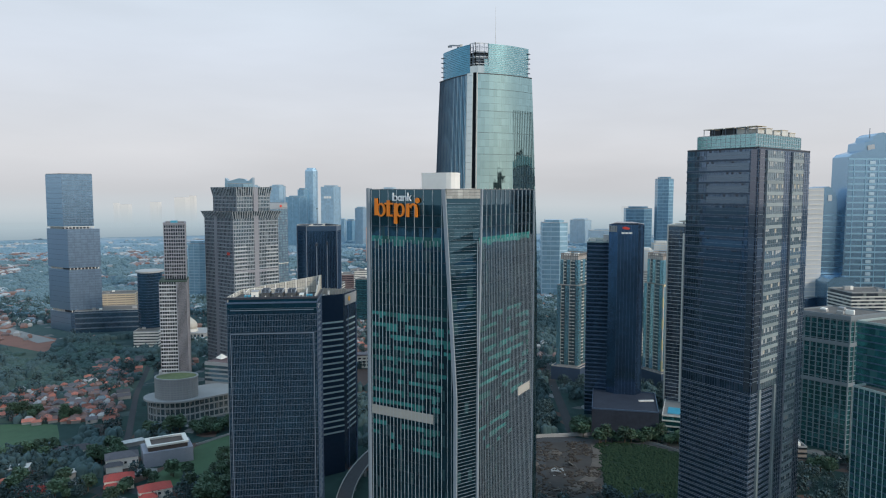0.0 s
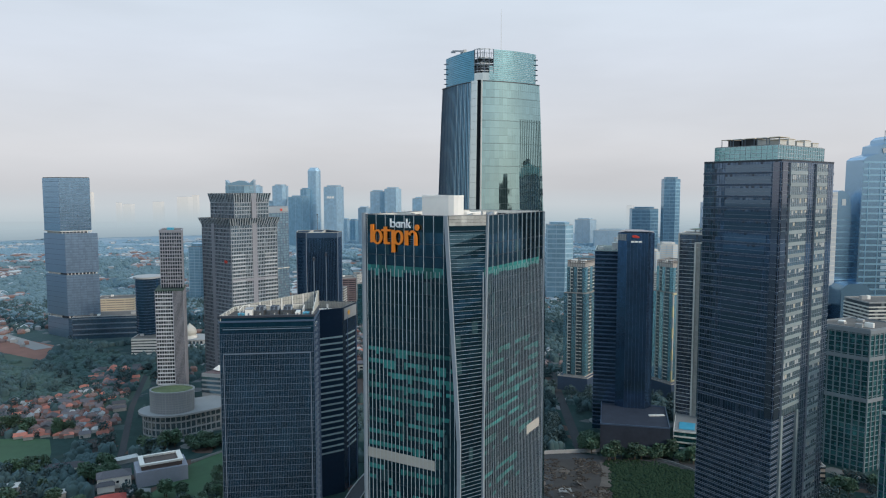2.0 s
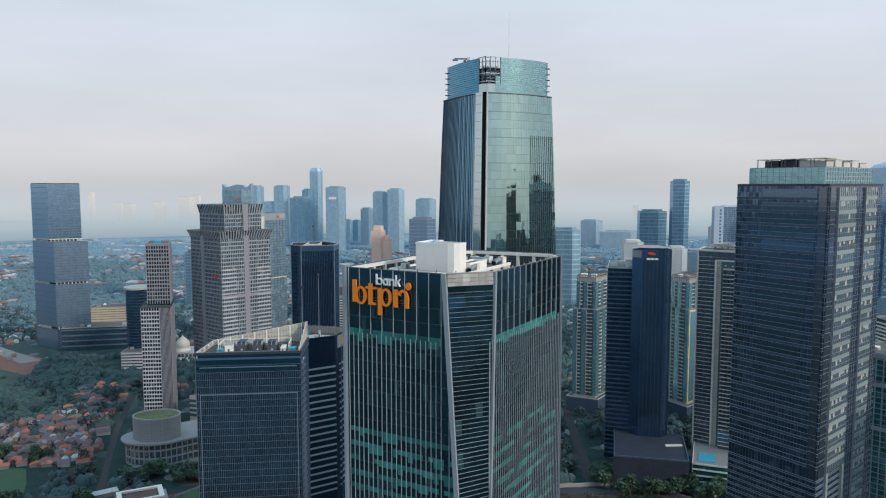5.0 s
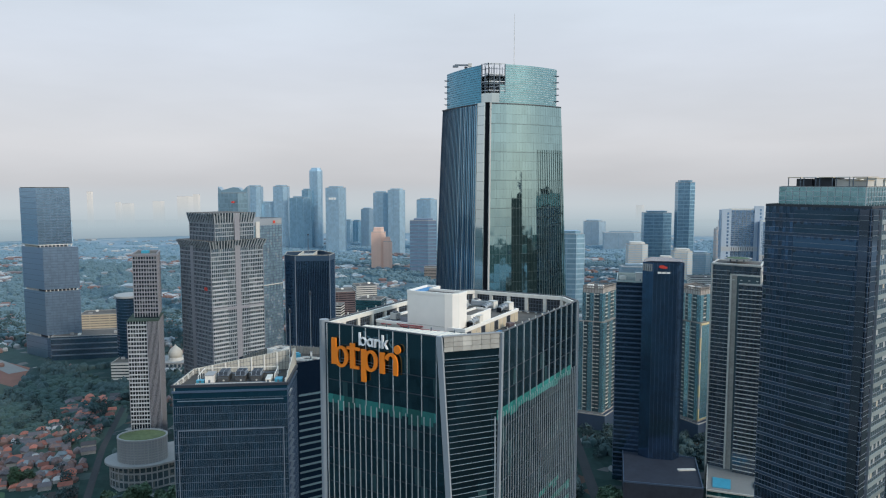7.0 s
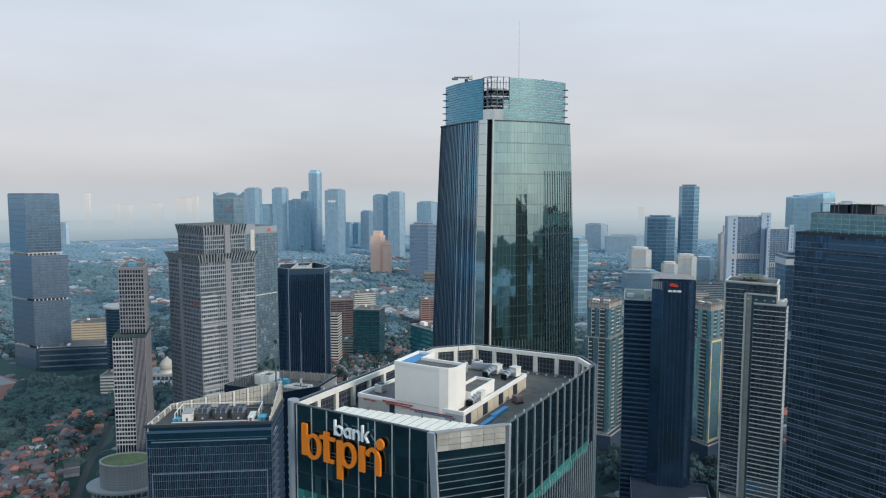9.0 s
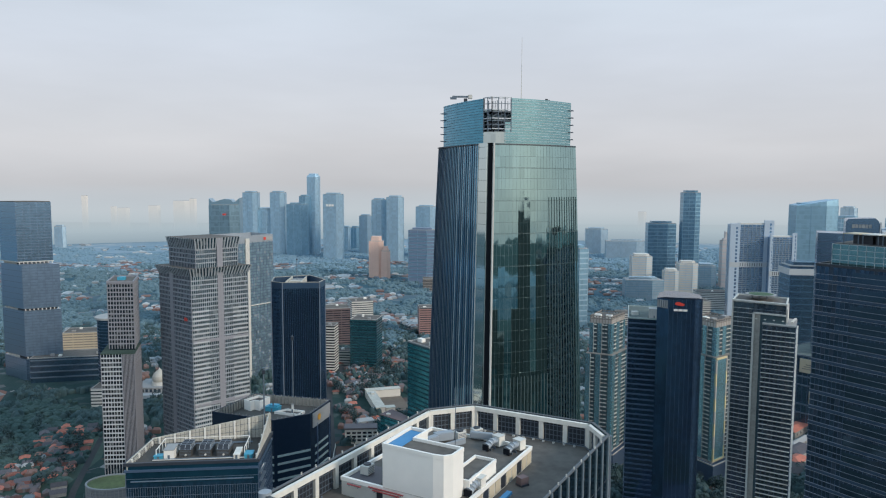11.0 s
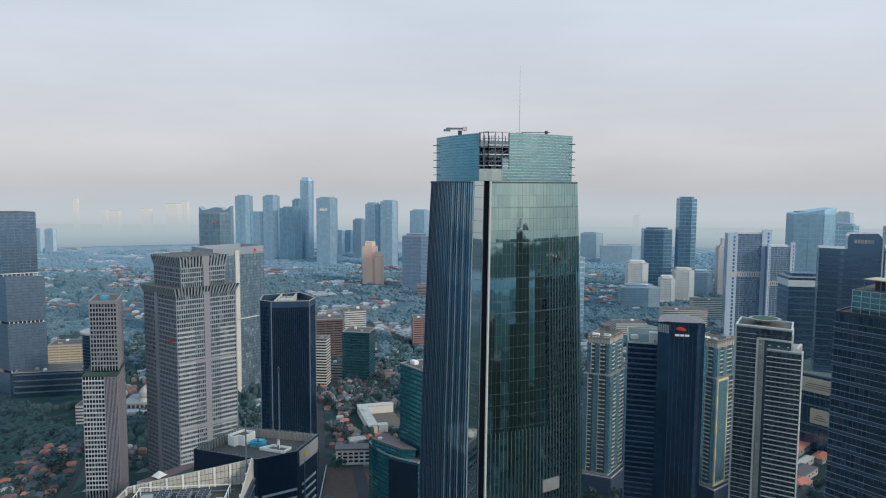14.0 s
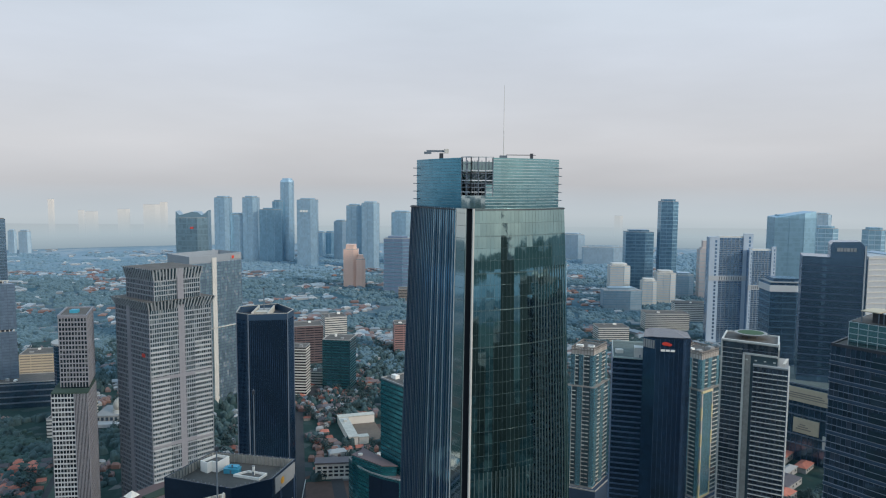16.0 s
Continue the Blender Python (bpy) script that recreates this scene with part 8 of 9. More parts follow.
for pts, w in (([(-214, 520), (-234, 612), (-243, 652), (-283, 785), (-313, 915), (-345, 1300)], 6), ([(60, 618), (150, 616), (240, 588), (330, 560), (480, 470)], 14), ([(-90, 700), (-60, 850), (-90, 1100), (-60, 1500)], 10), ([(160, 622), (180, 800), (230, 1200)], 9), ([(-700, 1280), (-200, 1330), (200, 1240), (900, 1300)], 22), ([(60, 330), (100, 480), (128, 616)], 10), ([(-140, 380), (-20, 420), (10, 640), (-30, 900)], 12)):
    bm = bmesh.new()
    left, right = [], []
    for i, p in enumerate(pts):
        q0, q1 = Vector(pts[max(0, i - 1)]), Vector(pts[min(len(pts) - 1, i + 1)])
        u = (q1 - q0).normalized()
        o = Vector((-u.y, u.x)) * w / 2
        left.append(bm.verts.new((*(Vector(p) + o), 0.2 + 0.002 * w)))
        right.append(bm.verts.new((*(Vector(p) - o), 0.2 + 0.002 * w)))
    for i in range(len(pts) - 1):
        bm.faces.new((right[i], right[i + 1], left[i + 1], left[i]))
    tagged(part("road", bm, ASPHALT, None), "grey asphalt city road", "road", kind="structure")


def flyover():
    """Elevated road curving past the foot of the dark towers."""
    cx, cy = 224.0, 470.0
    arcs = [(radians(k), 260.0) for k in range(142, 202, 3)]
    th = thing("flyover", "grey concrete elevated road curving between the towers", "flyover", (-30, 440, 0))
    bm = bmesh.new()
    rows = [[bm.verts.new((cx + r * math.cos(k), cy + r * math.sin(k), z)) for r, z in ((w + 5.5, 11.0), (w + 5.5, 12.2), (w - 5.5, 12.2), (w - 5.5, 11.0))] for k, w in arcs]
    for p, q in zip(rows, rows[1:]):
        for i in range(4):
            j = (i + 1) % 4
            bm.faces.new((p[i], p[j], q[j], q[i]))
    bm.faces.new(rows[0])
    bm.faces.new(rows[-1][::-1])
    bmesh.ops.recalc_face_normals(bm, faces=bm.faces)
    part("deck", bm, ASPHALT, th, "asphalt road deck")
    for off in (5.2, -5.5):
        bm = bmesh.new()
        rows = [[bm.verts.new((cx + r * math.cos(k), cy + r * math.sin(k), z)) for r, z in ((w + off, 11.5), (w + off, 13.3), (w + off + 0.3, 13.3), (w + off + 0.3, 11.5))] for k, w in arcs]
        for p, q in zip(rows, rows[1:]):
            for i in range(4):
                j = (i + 1) % 4
                bm.faces.new((p[i], p[j], q[j], q[i]))
        bmesh.ops.recalc_face_normals(bm, faces=bm.faces)
        part("parapet", bm, CONCRETE, th, "pale concrete parapet")
    for k, w in arcs[1::2]:
        x, y = cx + w * math.cos(k), cy + w * math.sin(k)
        part("pier", a_box(x - 1, x + 1, y - 1, y + 1, 0, 11), CONCRETE, th)


flyover()


def rubble_heap(x, y, w, h, seed):
    r = random.Random(seed)
    bm = bmesh.new()
    rings = []
    for q in (1.0, 0.78, 0.55, 0.32, 0.12):
        rings.append([bm.verts.new((w * q * r.uniform(0.85, 1.15) * math.cos(k * math.tau / 14), 0.7 * w * q * r.uniform(0.85, 1.15) * math.sin(k * math.tau / 14), -0.1 if q == 1.0 else h * (1.05 - q) * r.uniform(0.35, 1.0))) for k in range(14)])
    for p, q in zip(rings, rings[1:]):
        for k in range(14):
            bm.faces.new((p[k], p[(k + 1) % 14], q[(k + 1) % 14], q[k]))
    bm.faces.new(rings[-1])
    m = pose(x, y, 0.1, 0, 0, r.uniform(0, 180))
    th = thing("rubble_heap", "grey-brown heap of earth and rubble on the building lot", "rubble", (x, y, 0.1), "heaps on the building lot")
    part("earth", bm, SOIL if seed % 3 else EARTHTRACK, th, "", m)
    part("slab", a_box(-w * 0.5, w * 0.3, -0.6, 0.6, h * 0.7, h * 0.9), DECK, th, "broken concrete slab", m)


for k, (x, y, w, h) in enumerate(((104, 520, 6, 2.4), (118, 505, 8, 3), (126, 540, 7, 2), (112, 560, 5, 2.6), (140, 555, 8, 3), (148, 520, 6, 2), (134, 585, 7, 2.2), (120, 596, 6, 2), (152, 590, 5, 1.8), (108, 585, 4, 1.6), (144, 500, 5, 1.6))):
    rubble_heap(x, y, w, h, k)


def wall_run(a, b, h, mat, label):
    L = (Vector(b) - Vector(a)).length
    tagged(part("boundary_wall", a_box(0, L, -0.2, 0.2, 0, h), mat, None, "", edge_pose(a, b, 0, 0)), label, "wall", kind="structure")


for p, q in (((112, 618), (131, 623)), ((131, 623), (178, 625))):
    wall_run(p, q, 3.4, CONCRETE, "pale hoarding along the building lot")
for p, q in (((178, 625), (198, 619)), ((198, 619), (216, 609)), ((216, 609), (230, 595)), ((230, 595), (240, 580)), ((240, 580), (250, 552))):
    wall_run(p, q, 2.0, PAVING, "grey curving wall round the empty lot")
wall_run((-175, 622), (-140, 662), 2, CONCRETE, "grey boundary wall of the lawn")
wall_run((-57, 800), (-59, 884), 3, OFFWHITE, "pale wall of the earth lot")

# ---- houses ----
KEEP_OUT = [((-78, 468), 42), ((22, 280), 48), ((56, 448), 48), ((-62, 570), 44), ((207, 412), 58), ((-92, 850), 36), ((-174, 821), 48), ((-248, 824), 48), ((-362, 1076), 26), ((-240, 1250), 70), ((-520, 1185), 75), ((-450, 1165), 60),
            ((213, 650), 52), ((215, 700), 40), ((283, 655), 50), ((213, 835), 38), ((310, 806), 38), ((46, 770), 34), ((12, 770), 32), ((388, 594), 50), ((240, 352), 36), ((445, 680), 40), ((560, 1000), 80), ((740, 1515), 70), ((505, 925), 70), ((430, 862), 40),
            ((-200, 705), 52), ((-160, 755), 55), ((-300, 1105), 40), ((-65, 2240), 50), ((60, 2140), 60), ((-34, 842), 40), ((-6, 1030), 44), ((-192, 592), 34)]
ROADS = [((-214, 520), (-234, 612)), ((-234, 612), (-243, 652)), ((-243, 652), (-283, 785)), ((-283, 785), (-313, 915)), ((60, 618), (150, 616)), ((150, 616), (330, 560)), ((-90, 700), (-60, 850)), ((-60, 850), (-90, 1100)), ((158, 616), (180, 800)), ((10, 640), (-30, 900))]


def free(x, y, pad=0.0):
    p = Vector((x, y))
    if any((p - Vector(c)).length < r + pad for c, r in KEEP_OUT):
        return False
    for a, b in ROADS:
        a, b = Vector(a), Vector(b)
        k = max(0, min(1, (p - a).dot(b - a) / (b - a).length_squared))
        if (p - a.lerp(b, k)).length < 8 + pad:
            return False
    return True


def house_mesh(w, d, h, rise, hip):
    """Walls and roof of a small house about its own middle."""
    wall = a_box(-w / 2, w / 2, -d / 2, d / 2, 0, h)
    for s in (-1, 1):
        box(wall, s * w * 0.25 - 0.7, s * w * 0.25 + 0.7, -d / 2 - 0.08, -d / 2, h - 2.2, h - 0.7)
    roof = bmesh.new()
    e, t = 0.7, w * (0.28 if hip else 0.52)
    lo = [roof.verts.new(p) for p in ((-w / 2 - e, -d / 2 - e, h - 0.2), (w / 2 + e, -d / 2 - e, h - 0.2), (w / 2 + e, d / 2 + e, h - 0.2), (-w / 2 - e, d / 2 + e, h - 0.2))]
    hi = [roof.verts.new((-t, 0, h + rise)), roof.verts.new((t, 0, h + rise))]
    for f in ((lo[0], lo[1], hi[1], hi[0]), (lo[2], lo[3], hi[0], hi[1]), (lo[1], lo[2], hi[1]), (lo[3], lo[0], hi[0]), (lo[3], lo[2], lo[1], lo[0])):
        roof.faces.new(f)
    return wall, roof


HOUSE_KINDS = []
rr = random.Random(11)
for k in range(8):
    w, d, h = rr.uniform(9, 16), rr.uniform(8, 12), rr.uniform(3.2, 5)
    wall, roof = house_mesh(w, d, h, rr.uniform(2, 3.4), k % 2)
    HOUSE_KINDS.append((mesh_of("wall", wall, PLASTER), mesh_of("roof", roof, TILE if k % 4 else SLATE), k % 4))


def house(x, y, ang, k):
    wall, roof, tone = HOUSE_KINDS[k]
    th = thing("house", "small house with a clay tile roof" if tone else "small house with a dark sheet roof", "house", (x, y, 0), "small tiled houses")
    m = pose(x, y, 0, 0, 0, ang) @ Matrix.Scale(0.8, 4)
    piece("wall", wall, th, "", m)
    piece("roof", roof, th, "", m)


def village(area, n, seed, ang):
    r = random.Random(seed)
    xs, ys = [p[0] for p in area], [p[1] for p in area]
    done, tries = [], 0
    while len(done) < n and tries < n * 30:
        tries += 1
        x, y = r.uniform(min(xs), max(xs)), r.uniform(min(ys), max(ys))
        inside = False
        for (xa, ya), (xb, yb) in zip(area, area[1:] + area[:1]):
            if (ya > y) != (yb > y) and x < (xb - xa) * (y - ya) / (yb - ya) + xa:
                inside = not inside
        if inside and free(x, y, 1) and all(abs(x - a) + abs(y - b) > 12.5 for a, b in done):
            done.append((x, y))
            house(x, y, ang + r.choice((0, 90)) + r.uniform(-8, 8), r.randrange(8))


village([(-428, 785), (-371, 690), (-275, 688), (-262, 704), (-282, 790), (-304, 885), (-334, 958), (-384, 952), (-362, 850), (-386, 818)], 105, 1, 20)
village([(-340, 500), (-280, 500), (-270, 560), (-345, 580)], 5, 2, 35)
village([(-150, 880), (10, 860), (0, 1260), (-170, 1300)], 72, 3, 10)
village([(330, 720), (560, 660), (640, 900), (420, 960)], 26, 4, -25)


SHEDROOF = matte("pale_sheet_roof", (0.46, 0.45, 0.42), 0.7, 0.5, 0.2, 0.25)
LILAC = matte("lilac_grey_render", (0.27, 0.275, 0.31), 0.8, 0.4, 0.08, 0.1)
COURTBROWN = matte("brown_court_floor", (0.10, 0.072, 0.06), 0.85, 0.5, 0.1, 0.25)


def big_house():
    th = thing("house", "large grey and white villa with a sunken roof court", "villa", (-192, 592, 0))
    m = pose(-190, 592, 0, 0, 0, 24)
    part("wall", a_box(-19, 19, -13, 13, 0, 12), LILAC, th, "", m)
    part("roof", a_box(-15, 15, -10, 10, 12, 15.2), COURTBROWN, th, "brown sunken roof court", m)
    for x0, x1, y0, y1 in ((-16, 16, -11, -8.5), (-16, 16, 8.5, 11), (-16, -12.5, -8.5, 8.5), (12.5, 16, -8.5, 8.5)):
        part("parapet", a_box(x0, x1, y0, y1, 15.5, 17), CREAM, th, "", m)
    for x, y, w, d, h, ang, mt, label in ((-208, 537, 20, 13, 8, 20, REDTILE, "large villa with a bright red hipped roof"), (-176, 519, 22, 13, 7, 25, REDTILE, "long villa with a bright red hipped roof"), (-262, 522, 18, 12, 6, 10, REDTILE, "villa with a red hipped roof among trees"), (-222, 580, 24, 15, 9, 22, SLATE, "white villa with a dark hipped roof"), (-272, 606, 34, 11, 6, 18, SLATE, "long low hall with a dark roof"), (-250, 562, 16, 10, 5, 40, SHEDROOF, "low shed with a pale sheet roof"), (-298, 572, 14, 10, 5, 15, SHEDROOF, "small shed with a pale sheet roof"), (-236, 625, 30, 8, 4, 32, SHEDROOF, "long low shed with a pale roof")):
        th = thing("villa", label, "villa", (x, y, 0))
        m2 = pose(x, y, 0, 0, 0, ang)
        wall, roof = house_mesh(w, d, h, 3.2 if mt is not SHEDROOF else 1.0, True)
        body = part("wall", wall, CREAM if mt is not SHEDROOF else PLASTER, th, "", m2)
        part("roof", roof, mt, th, "", m2)
        if mt is not SHEDROOF:
            wall, roof = house_mesh(w * 0.5, d * 0.6, h * 0.6, 2.0, True)
            part("wing_wall", wall, CREAM, th, "", m2 @ Matrix.Translation((-w * 0.25, -d * 0.62, 0)))
            part("wing_roof", roof, mt, th, "", m2 @ Matrix.Translation((-w * 0.25, -d * 0.62, 0)))
            for q in (-0.3, 0.1, 0.35):
                part("window", a_box(w * q - 1, w * q + 1, -d / 2 - 0.12, -d / 2, h * 0.45, h * 0.45 + 1.8), G_DARKWIN, body, "", m2)
    for x, y, w, d, h, ang, mt, label in ((448, 902, 40, 14, 8, 40, TILE, "long hall with a dull red roof before the mall"), (462, 880, 24, 12, 6, 40, TILE, "house with a brown tile roof before the mall"), (430, 862, 46, 8, 7, 38, CONCRETE, "long low shed with a grey roof before the mall"), (418, 842, 36, 20, 7, 38, SLATE, "broad hall with a dark sheet roof"), (400, 812, 22, 14, 8, 35, TILE, "tiled house with cream walls"), (388, 792, 30, 16, 7, 35, SLATE, "hall with a dark roof by the lane")):
        th = thing("villa", label, "house", (x, y, 0))
        wall, roof = house_mesh(w, d, h, 2.6, True)
        body = part("wall", wall, PLASTER, th, "", pose(x, y, 0, 0, 0, ang))
        part("roof", roof, mt, th, "", pose(x, y, 0, 0, 0, ang))
        for q in (-0.34, -0.1, 0.14, 0.38):
            part("window", a_box(w * q - 1, w * q + 1, -d / 2 - 0.12, -d / 2, h * 0.4, h * 0.4 + 2), G_DARKWIN, body, "", pose(x, y, 0, 0, 0, ang))
    th = thing("school", "long white school block with dark window bands", "school", (-26, 897, 0))
    m = pose(-26, 897, 0, 0, 0, 2)
    body = part("wall", a_box(-24, 24, -7, 7, 0, 16), OFFWHITE, th, "", m)
    part("roof", a_box(-25, 25, -8, 8, 16, 17.4), SLATE, th, "dark ribbed roof", m)
    for z in (3, 7, 11):
        for i in range(8):
            part("window", a_box(-22 + 5.6 * i, -18 + 5.6 * i, -7.12, -7, z, z + 2.2), G_DARKWIN, body, "", m)


def court_building():
    """Low pale-roofed building round an earth court."""
    th = thing("court_building", "low pale-roofed building round a tan earth court", "low building", (-6, 1030, 0))
    m = pose(-9, 1030, 0, 0, 0, 13)
    for k, (x0, x1, y0, y1, h) in enumerate(((-22, -10, -44, 26, 9), (-22, 24, 26, 38, 9.6), (-10, 2, -44, -34, 8))):
        part("wing_wall", a_box(x0 + 0.6, x1 - 0.6, y0 + 0.6, y1 - 0.6, 0, h), CREAM, th, "", m)
        part("wing_roof", a_box(x0, x1, y0, y1, h, h + 0.7), STAINED, th, "stained pale roof", m)
    part("court", a_box(-10, 24, -34, 26, 0, 0.3), EARTHTAN, th, "tan earth court", m)
    part("roof_house", a_box(-18, -14, 10, 16, 9.7, 12), OFFWHITE, th, "", m)


EARTHTAN = matte("tan_earth", (0.16, 0.12, 0.09), 0.95, 0.2, 0.04, 0.3)
court_building()
big_house()

# mid-rise blocks between the towers
G_TEALBLOCK = glazing("dusky_teal_glass", (0.10, 0.24, 0.30), 0.9, 0.2, (3.0, 4.0), vary=0.3)
SALMON = matte("salmon_brick", (0.34, 0.19, 0.165), 0.8, 0.4, 0.06, 0.12)
MIDRISE = [(-137, 1355, 58, 40, 63, "brown"), (-68, 1211, 40, 36, 73, "glass"), (-84, 1460, 40, 40, 58, "white"), (-122, 1180, 34, 24, 70, "striped"), (-91, 1227, 44, 16, 22, "white"), (40, 1425, 46, 34, 52, "salmon")]
MIDRISE += [(-517, 1271, 60, 40, 42, "cream"), (560, 1600, 90, 40, 34, "white"), (660, 1690, 110, 34, 40, "white"), (430, 1500, 60, 40, 26, "white"), (-372, 1030, 34, 70, 22, "white"), (480, 1190, 50, 40, 40, "glass"), (60, 1990, 120, 40, 30, "tan")]
MIDRISE += [(300, 545, 30, 24, 16, "tan"), (430, 1060, 60, 40, 28, "white"), (140, 1080, 50, 34, 30, "white"), (20, 1110, 60, 30, 14, "tan"), (-330, 520, 30, 26, 26, "tan"), (330, 640, 40, 30, 26, "white"), (300, 930, 60, 30, 30, "white")]
for k, (x, y, w, d, z, kind) in enumerate(MIDRISE):
    wall, band = {"brown": (BRICK, G_DARKWIN), "glass": (G_TEALBLOCK, LAGOONBAND), "white": (OFFWHITE, G_FLAT), "tan": (TAN, G_DARKWIN), "salmon": (SALMON, G_FLAT), "striped": (SLIT, OFFWHITE), "cream": (BEIGE, TAN)}[kind]
    r = random.Random(k)
    u = Vector((1, r.uniform(-0.3, 0.3)))
    tower("office_block", {"brown": "red-brown office block with dark windows", "glass": "blue glass office block with navy bands", "white": "white mid-rise block with window bands", "tan": "tan mid-rise block with dark windows", "salmon": "salmon brick block with pale window bands", "striped": "white and black striped office block", "cream": "cream hall with tan bands"}[kind], quad((x, y), u, w, d), z, wall, 4.0, band=(band, 1.9 if kind == "striped" else 1.5, 0.2), fin=None if kind in ("striped", "white", "tan") else (wall, 14, 1.0, 0.35), plant=2, seed=k, category="office block", edges=[0, 3], group="mid-rise blocks")
    KEEP_OUT.append(((x + w / 2, y + d / 2), max(w, d) * 0.7))


# ---- trees ----
def leaf_clumps(r, n, rad, height, base):
    """Crown of many small ragged clumps with gaps between them."""
    bm = bmesh.new()
    for _ in range(n):
        a, q = r.uniform(0, math.tau), math.sqrt(r.random())
        z = r.random()
        s = rad * q * (1 - 0.55 * abs(z - 0.35))
        c = Vector((s * math.cos(a), s * math.sin(a), base + height * z))
        w = r.uniform(0.5, 1.2) * rad * 0.2
        vs = [bm.verts.new(c + Vector((r.uniform(-1, 1), r.uniform(-1, 1), r.uniform(-0.7, 0.7))).normalized() * w) for _ in range(5)]
        for f in ((0, 1, 2), (0, 2, 3), (0, 3, 4), (1, 2, 4), (1, 3, 4), (2, 3, 4)):
            try:
                bm.faces.new([vs[i] for i in f])
            except ValueError:
                pass
    return bm


TREES = []
for k in range(5):
    r = random.Random(60 + k)
    hgt, rad = r.uniform(8, 13), r.uniform(4, 6.5)
    bm = bmesh.new()
    bmesh.ops.create_cone(bm, cap_ends=True, segments=7, radius1=0.45, radius2=0.2, depth=hgt * 0.6, matrix=Matrix.Translation((0, 0, hgt * 0.3)))
    for j in range(4):
        m = Matrix.Translation((0, 0, hgt * 0.4)) @ Matrix.Rotation(j * 1.6, 4, "Z") @ Matrix.Rotation(0.7, 4, "Y")
        bmesh.ops.create_cone(bm, cap_ends=True, segments=5, radius1=0.2, radius2=0.07, depth=rad * 0.9, matrix=m @ Matrix.Translation((0, 0, rad * 0.45)))
    TREES.append((mesh_of("trunk", bm, BARK), mesh_of("crown", leaf_clumps(r, 300, rad, hgt * 0.62, hgt * 0.4), LEAF)))


def tree(x, y, k, s, a):
    th = thing("tree", "broad dark green street tree", "tree", (x, y, 0), "garden and street trees")
    m = pose(x, y, 0, 0, 0, a) @ Matrix.Scale(s, 4)
    piece("trunk", TREES[k][0], th, "", m)
    piece("crown", TREES[k][1], th, "", m)


def grove(cx, cy, rx, ry, n, seed, loose=False):
    r = random.Random(seed)
    k = 0
    while k < n:
        a, q = r.uniform(0, math.tau), math.sqrt(r.random())
        x, y = cx + rx * q * math.cos(a), cy + ry * q * math.sin(a)
        k += 1
        if loose or free(x, y, 2):
            tree(x, y, r.randrange(5), r.uniform(0.7, 1.35), r.uniform(0, 360))


for i, (cx, cy, rx, ry, n) in enumerate(((-225, 545, 75, 45, 40), (-150, 690, 30, 18, 14), (210, 600, 46, 5, 14), (330, 560, 60, 50, 16))):
    grove(cx, cy, rx, ry, n, 200 + i)
for i, (cx, cy, rx, ry, n) in enumerate(((-190, 660, 44, 12, 26), (-132, 548, 13, 54, 40), (-238, 600, 14, 22, 10), (168, 640, 12, 20, 12), (205, 606, 44, 4, 16), (252, 600, 16, 8, 8), (-366, 712, 14, 10, 8), (-318, 706, 9, 8, 6), (-306, 604, 26, 10, 14))):
    grove(cx, cy, rx, ry, n, 300 + i, True)


# ---- far woods, far houses: uncounted ----
def ragged(rs, centres, clumps, rad, hgt, facet):
    """Joined tree crowns: each a heap of small ragged clumps of leaves."""
    tet = [(0, 1, 2), (0, 2, 3), (0, 3, 1), (1, 3, 2)]
    n = len(centres) * clumps
    c = np.repeat(np.array(centres), clumps, axis=0)
    size = np.repeat(rs.uniform(0.7, 1.4, len(centres)), clumps)
    a, q, z = rs.uniform(0, math.tau, n), np.sqrt(rs.rand(n)), rs.rand(n)
    r = rad * q * (1 - 0.5 * np.abs(z - 0.3)) * size
    mids = np.stack([c[:, 0] + r * np.cos(a), c[:, 1] + r * np.sin(a), (0.25 + z) * hgt * size], 1)
    corners = rs.randn(n, 4, 3)
    corners /= np.linalg.norm(corners, axis=2, keepdims=True)
    v = mids[:, None, :] + corners * (rad * facet * size)[:, None, None] * rs.uniform(0.6, 1.3, (n, 1, 1))
    f = np.arange(n)[:, None, None] * 4 + np.array(tet)[None]
    return v.reshape(-1, 3).tolist(), f.reshape(-1, 3).tolist()


def woods_of(name, label, rs, centres, clumps, rad, hgt, mat, facet=0.42):
    v, f = ragged(rs, centres, clumps, rad, hgt, facet)
    me = bpy.data.meshes.new(name)
    me.from_pydata(v, [], f)
    me.polygons.foreach_set("use_smooth", [True] * len(f))
    me.materials.append(mat)
    tagged(new(name, me), label, "trees", kind="stuff")


